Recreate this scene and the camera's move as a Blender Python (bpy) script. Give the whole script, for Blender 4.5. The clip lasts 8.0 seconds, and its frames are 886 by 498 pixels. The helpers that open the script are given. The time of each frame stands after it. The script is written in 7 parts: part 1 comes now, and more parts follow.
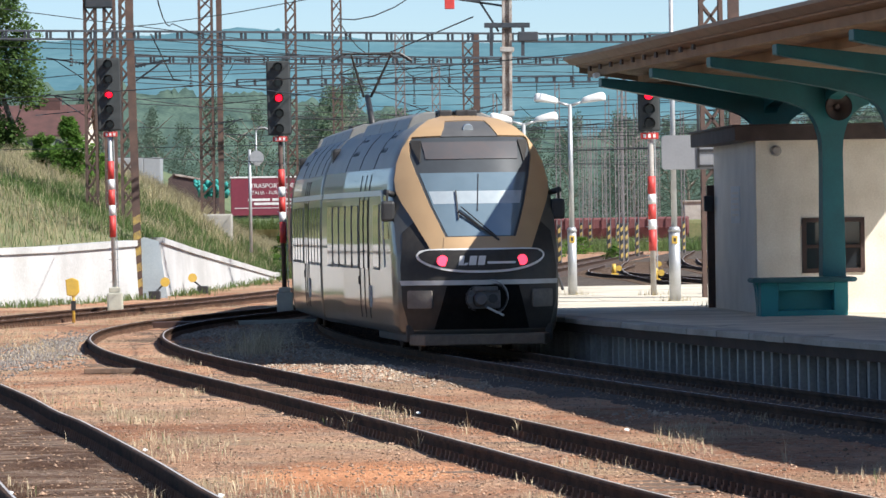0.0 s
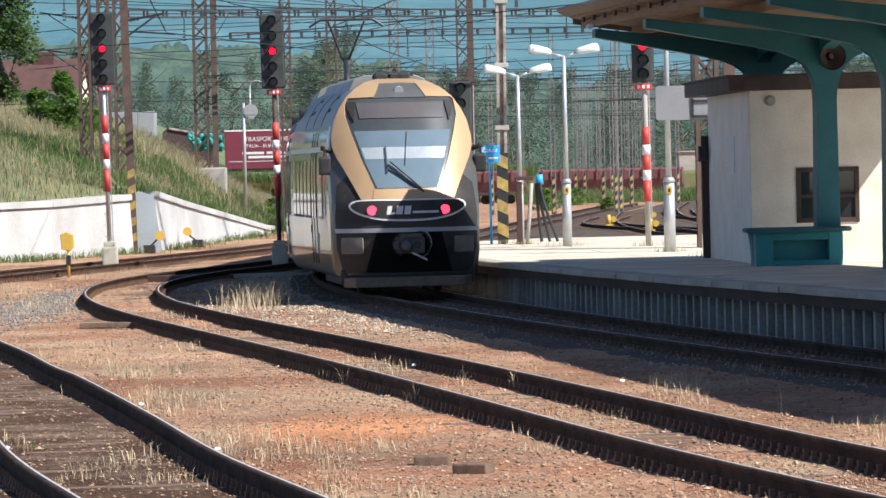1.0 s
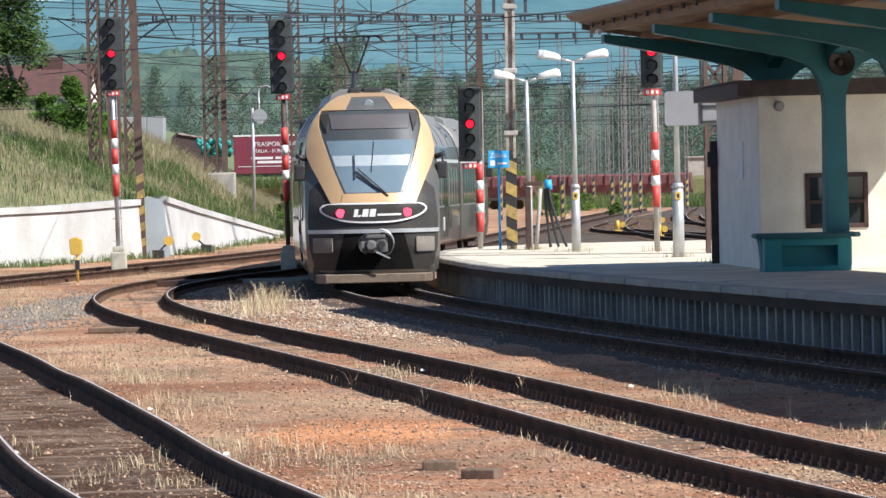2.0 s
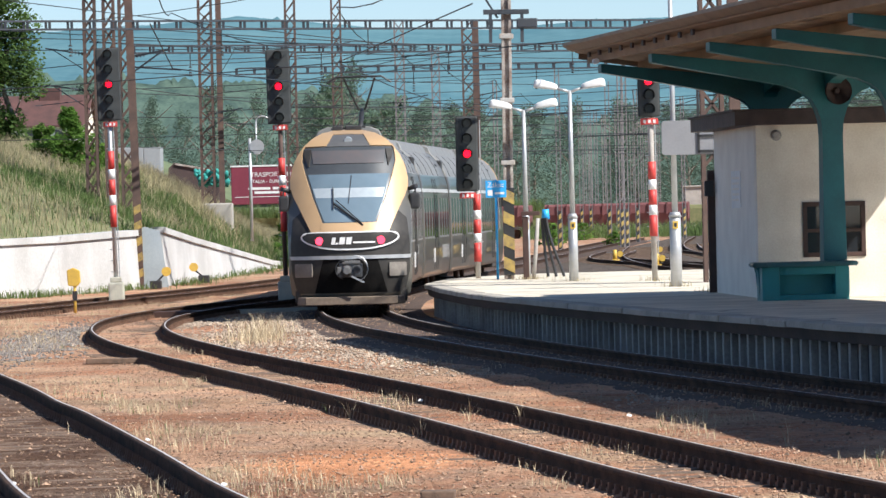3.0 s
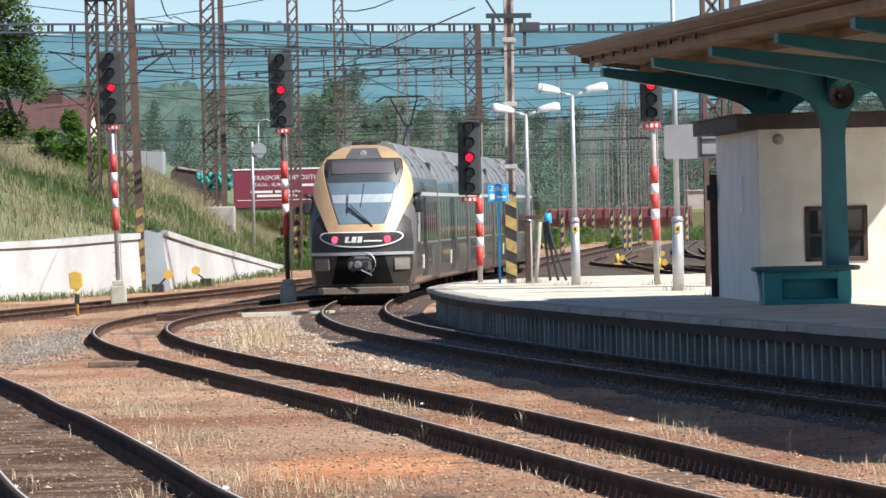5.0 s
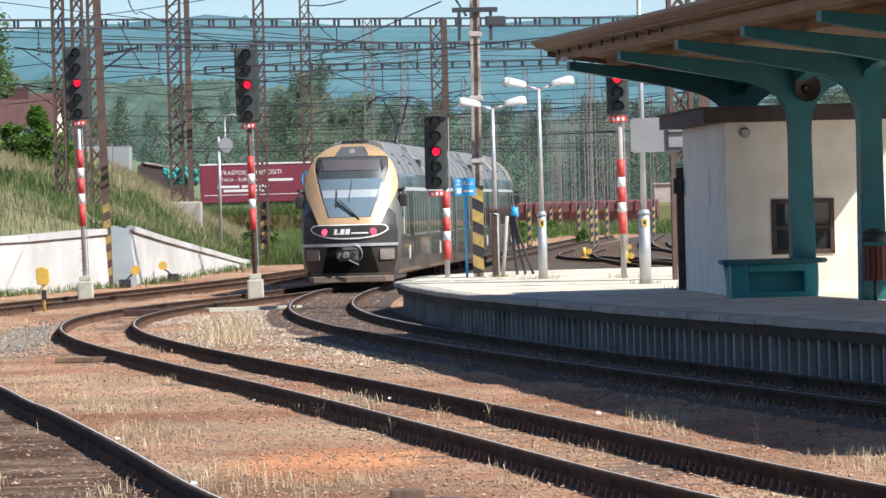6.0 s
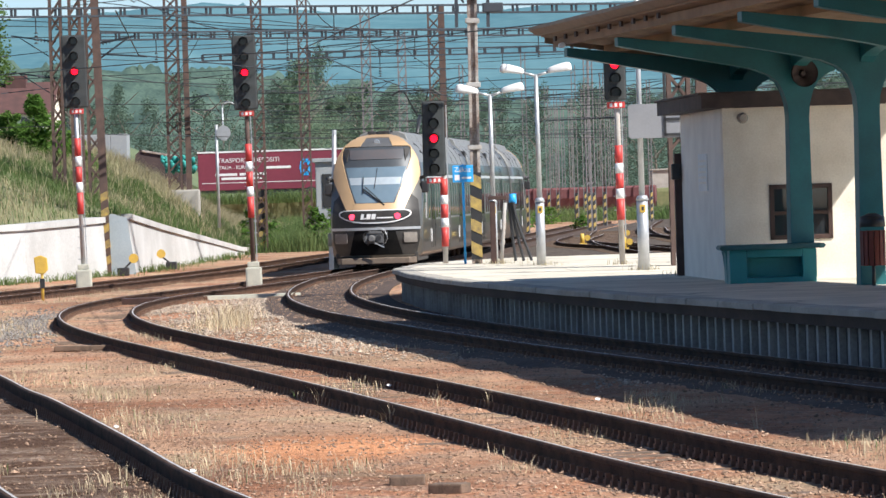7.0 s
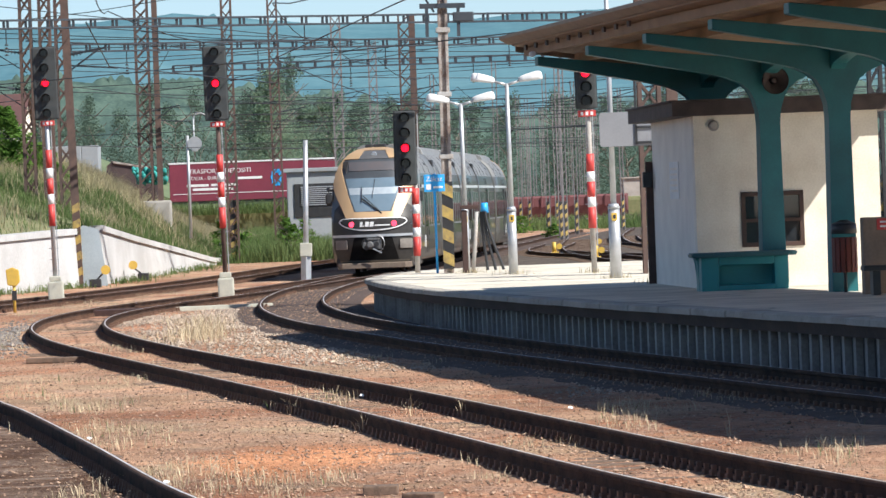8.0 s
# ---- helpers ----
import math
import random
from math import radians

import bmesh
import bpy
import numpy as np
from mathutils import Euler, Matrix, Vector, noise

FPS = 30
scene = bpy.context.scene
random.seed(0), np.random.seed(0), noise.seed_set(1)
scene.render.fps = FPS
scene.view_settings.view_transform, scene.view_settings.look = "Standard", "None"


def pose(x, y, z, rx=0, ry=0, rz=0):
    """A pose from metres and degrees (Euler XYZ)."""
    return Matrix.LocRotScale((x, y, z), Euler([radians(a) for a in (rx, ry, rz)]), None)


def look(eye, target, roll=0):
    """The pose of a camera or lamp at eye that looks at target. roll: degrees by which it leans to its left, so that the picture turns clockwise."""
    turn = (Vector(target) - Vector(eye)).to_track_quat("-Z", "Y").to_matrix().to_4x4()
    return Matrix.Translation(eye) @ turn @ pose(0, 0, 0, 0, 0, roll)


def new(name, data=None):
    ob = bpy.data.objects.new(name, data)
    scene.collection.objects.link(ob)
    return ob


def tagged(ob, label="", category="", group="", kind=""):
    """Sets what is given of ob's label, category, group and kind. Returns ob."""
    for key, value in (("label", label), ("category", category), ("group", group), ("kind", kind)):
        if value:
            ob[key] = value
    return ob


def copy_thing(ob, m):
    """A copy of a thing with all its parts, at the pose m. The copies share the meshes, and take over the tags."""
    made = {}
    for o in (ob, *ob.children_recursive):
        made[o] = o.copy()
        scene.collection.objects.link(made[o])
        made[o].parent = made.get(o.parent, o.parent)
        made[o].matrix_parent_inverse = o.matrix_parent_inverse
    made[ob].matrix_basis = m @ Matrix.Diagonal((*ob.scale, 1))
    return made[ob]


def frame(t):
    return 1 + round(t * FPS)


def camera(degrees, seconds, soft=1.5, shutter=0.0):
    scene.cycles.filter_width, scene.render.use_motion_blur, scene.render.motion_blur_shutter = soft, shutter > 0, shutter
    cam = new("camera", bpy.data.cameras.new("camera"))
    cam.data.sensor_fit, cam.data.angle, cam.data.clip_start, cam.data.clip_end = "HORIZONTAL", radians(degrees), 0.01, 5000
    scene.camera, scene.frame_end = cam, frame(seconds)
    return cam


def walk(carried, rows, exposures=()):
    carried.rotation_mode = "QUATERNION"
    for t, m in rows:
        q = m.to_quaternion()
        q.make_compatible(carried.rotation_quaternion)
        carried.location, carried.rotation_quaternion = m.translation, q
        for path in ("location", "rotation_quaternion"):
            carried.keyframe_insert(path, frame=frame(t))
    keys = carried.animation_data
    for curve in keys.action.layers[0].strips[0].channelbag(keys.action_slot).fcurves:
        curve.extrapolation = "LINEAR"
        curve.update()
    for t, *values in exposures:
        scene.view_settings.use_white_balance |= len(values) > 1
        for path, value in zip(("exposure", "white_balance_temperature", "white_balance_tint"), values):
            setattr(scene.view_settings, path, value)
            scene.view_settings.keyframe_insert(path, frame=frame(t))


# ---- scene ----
# ---- camera ----
EYE = (0.0, 0.0, 2.3)
cam = camera(11.193, 8.0, soft=1.5)


def aim(pan, tilt, lean):
    """The camera's pose from its pan to the right, its tilt up and its lean, in degrees."""
    a, b = radians(pan), radians(tilt)
    far = (EYE[0] + 100 * math.sin(a) * math.cos(b), EYE[1] + 100 * math.cos(a) * math.cos(b), EYE[2] + 100 * math.sin(b))
    return look(EYE, far, -lean)


PATH = [
    (0, 0, -0.3581, 0.9), (0.1, -0.0238, -0.3644, 0.9299), (0.2, -0.0755, -0.4023, 0.9598), (0.3, -0.1145, -0.5212, 0.9898),
    (0.4, -0.0849, -0.7598, 1.0197), (0.5, -0.0069, -0.8077, 1.0496), (0.6, 0.1356, -0.9569, 1.0935), (0.7, 0.1258, -0.9894, 1.1374),
    (0.8, 0.1686, -1.0222, 1.1813), (0.9, 0.1507, -1.0617, 1.2252), (1, 0.0551, -0.9665, 1.2691), (1.1, -0.042, -0.9306, 1.262),
    (1.2, -0.0751, -0.8429, 1.2548), (2.3, -0.0165, -0.9104, 1.1764), (2.4, 0.0125, -0.9033, 1.1692), (2.5, 0.034, -0.9042, 1.1621),
    (2.6, 0.0499, -0.8272, 1.2037), (2.7, 0.0365, -0.7214, 1.2454), (2.8, 0.0074, -0.6238, 1.287), (2.9, -0.0145, -0.5835, 1.3287),
    (3, -0.015, -0.5196, 1.3703), (3.2, 0.0004, -0.5011, 1.3709), (3.5, 0.075, -0.4778, 1.3718), (3.7, 0.0595, -0.4621, 1.3395),
    (4, -0.1092, -0.4444, 1.291), (4.1, -0.1023, -0.455, 1.288), (4.2, -0.0886, -0.4786, 1.285), (5.3, 0.0125, -0.4711, 1.2523),
    (5.4, 0.0409, -0.4786, 1.2493), (5.5, 0.0435, -0.5285, 1.2463), (5.7, 0.1187, -0.6378, 1.3469), (6, 0.3751, -0.5553, 1.4979),
    (6.2, 0.5801, -0.564, 1.6262), (6.3, 0.6631, -0.5645, 1.6904), (6.5, 0.736, -0.596, 1.8187), (6.7, 0.5427, -0.6485, 1.7927),
    (7, 0.3927, -0.7223, 1.7538), (7.2, 0.5106, -0.6951, 1.8475), (7.5, 0.5593, -0.7038, 1.9881), (7.7, 0.6402, -0.6509, 2.0372),
    (8, 0.7521, -0.6152, 2.1109)]
walk(cam, [(t, aim(p, q, r)) for t, p, q, r in PATH])

# ---- light ----
SUN = Vector((0.60, -0.385, 0.70)).normalized()
world = bpy.data.worlds.new("sky")
scene.world = world
world.use_nodes = True
nt = world.node_tree
sky = nt.nodes.new("ShaderNodeTexSky")
sky.sky_type = "NISHITA"
sky.sun_disc = False
sky.sun_elevation = math.asin(SUN.z)
sky.sun_rotation = math.atan2(SUN.x, SUN.y)
sky.air_density, sky.dust_density, sky.ozone_density = 0.72, 0.18, 4.0
nt.links.new(sky.outputs["Color"], nt.nodes["Background"].inputs["Color"])
nt.nodes["Background"].inputs["Strength"].default_value = 0.085
sun = new("sun", bpy.data.lights.new("sun", "SUN"))
sun.data.energy, sun.data.angle, sun.data.color = 5.0, radians(0.53), (1.0, 0.97, 0.925)
sun.matrix_world = look((0, 0, 60), Vector((0, 0, 60)) - SUN)
scene.view_settings.exposure = 0.66

# ---- materials ----


def mat(name, a, b=None, rough=0.7, metal=0.0, scale=6.0, fine=60.0, bump=0.15, coat=0.0, island=0.0, spec=0.5):
    """Two colours mixed by noise at two scales, with bump; island varies joined pieces."""
    m = bpy.data.materials.new(name)
    m.use_nodes = True
    t = m.node_tree
    n, k = t.nodes, t.links
    p = n["Principled BSDF"]
    b = b or tuple(c * 0.75 for c in a)
    co = n.new("ShaderNodeTexCoord")
    n1 = n.new("ShaderNodeTexNoise")
    n1.inputs["Scale"].default_value, n1.inputs["Detail"].default_value = scale, 5
    n2 = n.new("ShaderNodeTexNoise")
    n2.inputs["Scale"].default_value, n2.inputs["Detail"].default_value = fine, 3
    for q in (n1, n2):
        k.new(co.outputs["Object"], q.inputs["Vector"])
    add = n.new("ShaderNodeMath")
    add.operation = "MULTIPLY_ADD"
    k.new(n2.outputs["Fac"], add.inputs[0])
    add.inputs[1].default_value = 0.5
    k.new(n1.outputs["Fac"], add.inputs[2])
    ramp = n.new("ShaderNodeValToRGB")
    ramp.color_ramp.elements[0].position, ramp.color_ramp.elements[1].position = 0.55, 0.95
    ramp.color_ramp.elements[0].color, ramp.color_ramp.elements[1].color = (*a, 1), (*b, 1)
    k.new(add.outputs[0], ramp.inputs["Fac"])
    col = ramp.outputs["Color"]
    if island:
        g = n.new("ShaderNodeNewGeometry")
        hsv = n.new("ShaderNodeHueSaturation")
        mr = n.new("ShaderNodeMapRange")
        mr.inputs["To Min"].default_value, mr.inputs["To Max"].default_value = 1 - island, 1 + island
        k.new(g.outputs["Random Per Island"], mr.inputs["Value"])
        k.new(mr.outputs["Result"], hsv.inputs["Value"])
        k.new(col, hsv.inputs["Color"])
        col = hsv.outputs["Color"]
    k.new(col, p.inputs["Base Color"])
    p.inputs["Roughness"].default_value = rough
    p.inputs["Metallic"].default_value = metal
    p.inputs["Coat Weight"].default_value = coat
    p.inputs["Specular IOR Level"].default_value = spec
    if bump:
        bp = n.new("ShaderNodeBump")
        bp.inputs["Strength"].default_value = bump
        bp.inputs["Distance"].default_value = 0.02
        k.new(add.outputs[0], bp.inputs["Height"])
        k.new(bp.outputs["Normal"], p.inputs["Normal"])
    return m


def glow(name, colour, power):
    m = bpy.data.materials.new(name)
    m.use_nodes = True
    p = m.node_tree.nodes["Principled BSDF"]
    p.inputs["Base Color"].default_value = (*colour, 1)
    p.inputs["Emission Color"].default_value = (*colour, 1)
    p.inputs["Emission Strength"].default_value = power
    return m


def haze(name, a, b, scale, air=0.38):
    """Far hill or wood, matt: haze put into its colour and a faint glow."""
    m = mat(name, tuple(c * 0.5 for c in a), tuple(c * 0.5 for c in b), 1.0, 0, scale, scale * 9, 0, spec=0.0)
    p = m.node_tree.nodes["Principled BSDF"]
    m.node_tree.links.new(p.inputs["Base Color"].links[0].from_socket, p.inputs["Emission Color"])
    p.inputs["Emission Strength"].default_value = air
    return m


def ground_mat():
    """Rust-brown ballast: fines, pale stones, straw-coloured and orange patches."""
    m = bpy.data.materials.new("ballast_ground")
    m.use_nodes = True
    t = m.node_tree
    n, k = t.nodes, t.links
    p = n["Principled BSDF"]
    co = n.new("ShaderNodeTexCoord")

    def noise_at(scale, detail=6, rough=0.6):
        q = n.new("ShaderNodeTexNoise")
        q.inputs["Scale"].default_value, q.inputs["Detail"].default_value = scale, detail
        q.inputs["Roughness"].default_value = rough
        k.new(co.outputs["Object"], q.inputs["Vector"])
        return q.outputs["Fac"]

    def ramp(fac, stops):
        r = n.new("ShaderNodeValToRGB")
        while len(r.color_ramp.elements) < len(stops):
            r.color_ramp.elements.new(0.5)
        for e, (pos, c) in zip(r.color_ramp.elements, stops):
            e.position, e.color = pos, (*c, 1)
        k.new(fac, r.inputs["Fac"])
        return r.outputs["Color"]

    def mix(fac, a, b):
        q = n.new("ShaderNodeMix")
        q.data_type = "RGBA"
        k.new(fac, q.inputs["Factor"])
        k.new(a, q.inputs["A"])
        k.new(b, q.inputs["B"])
        return q.outputs["Result"]

    base = ramp(noise_at(9.0, 8, 0.75), [(0.3, (0.20, 0.115, 0.072)), (0.5, (0.49, 0.30, 0.195)), (0.72, (0.72, 0.50, 0.345))])
    rusty = ramp(noise_at(7.0, 8, 0.75), [(0.3, (0.17, 0.075, 0.042)), (0.5, (0.40, 0.195, 0.115)), (0.72, (0.60, 0.35, 0.22))])
    straw = ramp(noise_at(14.0, 8, 0.8), [(0.3, (0.22, 0.155, 0.095)), (0.6, (0.52, 0.40, 0.265)), (0.8, (0.72, 0.59, 0.43))])
    col = mix(ramp(noise_at(0.17, 4), [(0.42, (0, 0, 0)), (0.56, (1, 1, 1))]), base, rusty)
    col = mix(ramp(noise_at(0.31, 4), [(0.50, (0, 0, 0)), (0.66, (0.8, 0.8, 0.8))]), col, straw)
    # dark earth about the near track
    dot = n.new("ShaderNodeVectorMath")
    dot.operation = "DOT_PRODUCT"
    k.new(co.outputs["Object"], dot.inputs[0])
    dot.inputs[1].default_value = (1.0, 0.163, 0)
    edge_ = n.new("ShaderNodeMath")
    edge_.operation = "MULTIPLY_ADD"
    k.new(noise_at(1.2, 4), edge_.inputs[0])
    edge_.inputs[1].default_value = 0.7
    k.new(dot.outputs["Value"], edge_.inputs[2])
    mr = n.new("ShaderNodeMapRange")
    mr.inputs["From Min"].default_value, mr.inputs["From Max"].default_value = 4.55, 4.95
    k.new(edge_.outputs[0], mr.inputs["Value"])
    earth = ramp(noise_at(10.0, 8, 0.75), [(0.3, (0.05, 0.029, 0.019)), (0.55, (0.125, 0.072, 0.047)), (0.75, (0.23, 0.145, 0.10))])
    col = mix(mr.outputs["Result"], earth, col)
    v = n.new("ShaderNodeTexVoronoi")
    v.inputs["Scale"].default_value = 16.0
    k.new(co.outputs["Object"], v.inputs["Vector"])
    stone = ramp(v.outputs["Color"], [(0.0, (0.14, 0.095, 0.07)), (0.6, (0.35, 0.26, 0.20)), (1.0, (0.58, 0.50, 0.42))])
    col = mix(ramp(noise_at(1.3, 5), [(0.46, (0, 0, 0)), (0.72, (0.7, 0.7, 0.7))]), col, stone)
    # the orange sand patch beside the middle track
    sub = n.new("ShaderNodeVectorMath")
    sub.operation = "SUBTRACT"
    k.new(co.outputs["Object"], sub.inputs[0])
    sub.inputs[1].default_value = (-0.95, 44.6, 0)
    mul = n.new("ShaderNodeVectorMath")
    mul.operation = "MULTIPLY"
    k.new(sub.outputs[0], mul.inputs[0])
    mul.inputs[1].default_value = (1.0, 0.36, 0)
    ln = n.new("ShaderNodeVectorMath")
    ln.operation = "LENGTH"
    k.new(mul.outputs[0], ln.inputs[0])
    wob = n.new("ShaderNodeMath")
    wob.operation = "MULTIPLY_ADD"
    k.new(noise_at(2.2, 5), wob.inputs[0])
    wob.inputs[1].default_value = 1.1
    k.new(ln.outputs["Value"], wob.inputs[2])
    sand = ramp(noise_at(6.0, 8, 0.7), [(0.3, (0.50, 0.20, 0.09)), (0.7, (0.76, 0.40, 0.22))])
    patch = n.new("ShaderNodeMapRange")
    patch.inputs["From Min"].default_value, patch.inputs["From Max"].default_value = 1.25, 1.85
    patch.inputs["To Min"].default_value, patch.inputs["To Max"].default_value = 0.9, 0.0
    k.new(wob.outputs[0], patch.inputs["Value"])
    col = mix(patch.outputs["Result"], col, sand)
    # broad darker and paler drifts
    drift = n.new("ShaderNodeMix")
    drift.data_type, drift.blend_type = "RGBA", "MULTIPLY"
    drift.inputs["Factor"].default_value = 1.0
    k.new(col, drift.inputs["A"])
    k.new(ramp(noise_at(0.21, 5, 0.65), [(0.36, (0.80, 0.75, 0.72)), (0.62, (1.28, 1.26, 1.22))]), drift.inputs["B"])
    col = drift.outputs["Result"]
    k.new(col, p.inputs["Base Color"])
    p.inputs["Roughness"].default_value = 0.95
    p.inputs["Specular IOR Level"].default_value = 0.15
    bp = n.new("ShaderNodeBump")
    bp.inputs["Strength"].default_value = 0.9
    bp.inputs["Distance"].default_value = 0.06
    hgt = n.new("ShaderNodeMath")
    k.new(v.outputs["Distance"], hgt.inputs[0])
    k.new(noise_at(11.0, 8, 0.8), hgt.inputs[1])
    k.new(hgt.outputs[0], bp.inputs["Height"])
    k.new(bp.outputs["Normal"], p.inputs["Normal"])
    return m


def leafy(name, a, b, island=0.35):
    """Leaves that let some of the light through."""
    m = mat(name, a, b, 0.85, 0, 0.4, 4, 0, island=island, spec=0.05)
    t = m.node_tree
    n, k = t.nodes, t.links
    p = n["Principled BSDF"]
    tr = n.new("ShaderNodeBsdfTranslucent")
    k.new(p.inputs["Base Color"].links[0].from_socket, tr.inputs["Color"])
    mx = n.new("ShaderNodeMixShader")
    mx.inputs["Fac"].default_value = 0.52
    k.new(p.outputs["BSDF"], mx.inputs[1])
    k.new(tr.outputs["BSDF"], mx.inputs[2])
    k.new(mx.outputs["Shader"], n["Material Output"].inputs["Surface"])
    return m


GROUND = ground_mat()
RAIL = mat("rusty_rail", (0.025, 0.017, 0.013), (0.085, 0.047, 0.032), 0.85, 0.0, 3, 40, 0.2, spec=0.15)
# Worn head strip, paled so the edge highlight sits in its colour
RAILTOP = mat("worn_highlit_rail_head", (0.62, 0.60, 0.57), (0.45, 0.42, 0.39), 0.4, 0.15, 3, 30, 0.05)
FASTEN = mat("rusty_fastening", (0.13, 0.07, 0.045), (0.20, 0.115, 0.075), 0.85, 0.1, 4, 40, 0.2)
COPING = mat("weathered_coping", (0.46, 0.42, 0.36), (0.32, 0.29, 0.245), 0.9, 0, 1.5, 25, 0.3)
RIBGREY = mat("pale_facing_rib", (0.44, 0.42, 0.39), (0.24, 0.225, 0.21), 0.9, 0, 0.9, 20, 0.3)
SLEEPER = mat("sleeper_wood", (0.10, 0.07, 0.05), (0.2, 0.13, 0.09), 0.9, 0, 8, 60, 0.5)
CONCRETE = mat("platform_concrete", (0.42, 0.39, 0.35), (0.30, 0.28, 0.25), 0.9, 0, 1.5, 25, 0.3)
# Edge beam, facing and platform wall, all far darker than the coping
BEAMBROWN = mat("dark_brown_concrete", (0.085, 0.06, 0.048), (0.05, 0.036, 0.03), 0.9, 0, 0.8, 14, 0.3)
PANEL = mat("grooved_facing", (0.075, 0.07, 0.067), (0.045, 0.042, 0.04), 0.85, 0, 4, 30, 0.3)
DARKFACE = mat("dark_concrete", (0.065, 0.055, 0.048), (0.04, 0.034, 0.03), 0.9, 0, 3, 30, 0.3)
RENDERED = mat("cream_render", (0.84, 0.77, 0.66), (0.66, 0.585, 0.48), 0.9, 0, 1.3, 30, 0.25)
RENDERGREY = mat("pale_grey_render", (0.86, 0.80, 0.71), (0.75, 0.69, 0.61), 0.9, 0, 1.6, 30, 0.25)
TEALBENCH = mat("bright_teal_paint", (0.014, 0.22, 0.245), (0.011, 0.17, 0.19), 0.5, 0, 2, 40, 0.12)
TEAL = mat("teal_paint", (0.009, 0.13, 0.15), (0.007, 0.095, 0.11), 0.5, 0, 2, 40, 0.12)
DARKROOF = mat("brown_bitumen", (0.05, 0.036, 0.034), (0.085, 0.06, 0.055), 0.8, 0, 4, 50, 0.2)
DECK = mat("ochre_roof_boards", (0.33, 0.21, 0.12), (0.24, 0.15, 0.085), 0.75, 0, 2, 40, 0.2)
EAVE = mat("tan_metal_eave", (0.30, 0.20, 0.13), (0.22, 0.15, 0.10), 0.6, 0.2, 3, 40, 0.1)
BROWNWOOD = mat("brown_wood", (0.07, 0.036, 0.027), (0.045, 0.023, 0.018), 0.6, 0, 6, 60, 0.2)
GLASS = mat("dark_window_glass", (0.03, 0.035, 0.04), (0.02, 0.025, 0.03), 0.05, 0, 1, 5, 0.0, spec=0.8)
GALV = mat("galvanised_steel", (0.50, 0.51, 0.52), (0.40, 0.41, 0.42), 0.45, 0.5, 5, 60, 0.08)
WHITE = mat("white_paint", (0.78, 0.78, 0.77), (0.66, 0.65, 0.63), 0.5, 0, 5, 60, 0.08)
RED = mat("red_paint", (0.62, 0.06, 0.05), (0.5, 0.05, 0.045), 0.5, 0, 5, 60, 0.08)
YELLOW = mat("yellow_paint", (0.68, 0.44, 0.07), (0.52, 0.34, 0.07), 0.5, 0, 5, 60, 0.08)
WORNYELLOW = mat("worn_yellow_paint", (0.52, 0.36, 0.09), (0.22, 0.16, 0.08), 0.7, 0, 6, 40, 0.15)
BLACK = mat("black_paint", (0.022, 0.022, 0.024), (0.035, 0.034, 0.034), 0.5, 0, 5, 60, 0.1)
HEADGREY = mat("signal_housing", (0.035, 0.04, 0.04), (0.055, 0.06, 0.06), 0.65, 0, 5, 60, 0.1)
RUSTMAST = mat("rusty_lattice", (0.085, 0.058, 0.052), (0.15, 0.095, 0.075), 0.85, 0.2, 3, 40, 0.2)
FARMAST = mat("weathered_mast", (0.15, 0.145, 0.15), (0.24, 0.215, 0.21), 0.85, 0.1, 3, 40, 0.1)
GANTRY = mat("dark_gantry", (0.04, 0.05, 0.062), (0.06, 0.065, 0.075), 0.7, 0.3, 3, 40, 0.1)
WIRE = mat("wire", (0.05, 0.055, 0.06), None, 0.6, 0.4, 5, 20, 0)
POLEWHITE = mat("grey_concrete_pole", (0.45, 0.44, 0.42), (0.33, 0.28, 0.24), 0.85, 0, 3, 30, 0.2)
WALLWHITE = mat("whitewashed_wall", (0.54, 0.54, 0.53), (0.40, 0.395, 0.38), 0.9, 0, 0.5, 12, 0.25)
WALLBLUE = mat("blue_grey_panel", (0.36, 0.42, 0.45), (0.29, 0.34, 0.37), 0.85, 0, 1, 20, 0.2)
GRASS = mat("embankment_grass", (0.10, 0.13, 0.05), (0.21, 0.20, 0.10), 0.95, 0, 0.35, 5, 0.6)
BLADE = leafy("green_grass_blades", (0.11, 0.17, 0.06), (0.17, 0.225, 0.09), 0.25)
HAY = leafy("faded_meadow_hay", (0.40, 0.345, 0.21), (0.50, 0.43, 0.28), 0.25)
STRAW = mat("dry_straw", (0.42, 0.335, 0.21), (0.55, 0.45, 0.30), 0.95, 0, 0.5, 5, 0, island=0.3)
LEAF = leafy("leaves", (0.085, 0.15, 0.045), (0.12, 0.19, 0.06), 0.4)
# Leaf green paled and blued so the colour carries the distance haze
LEAFHAZE = leafy("far_leaves", (0.16, 0.24, 0.165), (0.20, 0.28, 0.19), 0.12)
BARK = mat("bark", (0.13, 0.11, 0.09), (0.22, 0.20, 0.17), 0.9, 0, 4, 20, 0.4)
# Haze painted in: bluish paled colours that also emit faintly
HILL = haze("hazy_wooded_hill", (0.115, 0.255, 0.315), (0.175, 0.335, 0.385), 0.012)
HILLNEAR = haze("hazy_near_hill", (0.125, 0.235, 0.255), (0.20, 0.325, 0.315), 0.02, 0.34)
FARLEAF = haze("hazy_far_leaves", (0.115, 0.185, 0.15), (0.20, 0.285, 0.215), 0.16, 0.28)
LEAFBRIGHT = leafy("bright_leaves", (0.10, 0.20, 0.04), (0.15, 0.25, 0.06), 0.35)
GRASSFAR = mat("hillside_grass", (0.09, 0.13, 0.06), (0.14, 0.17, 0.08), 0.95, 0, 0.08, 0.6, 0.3)
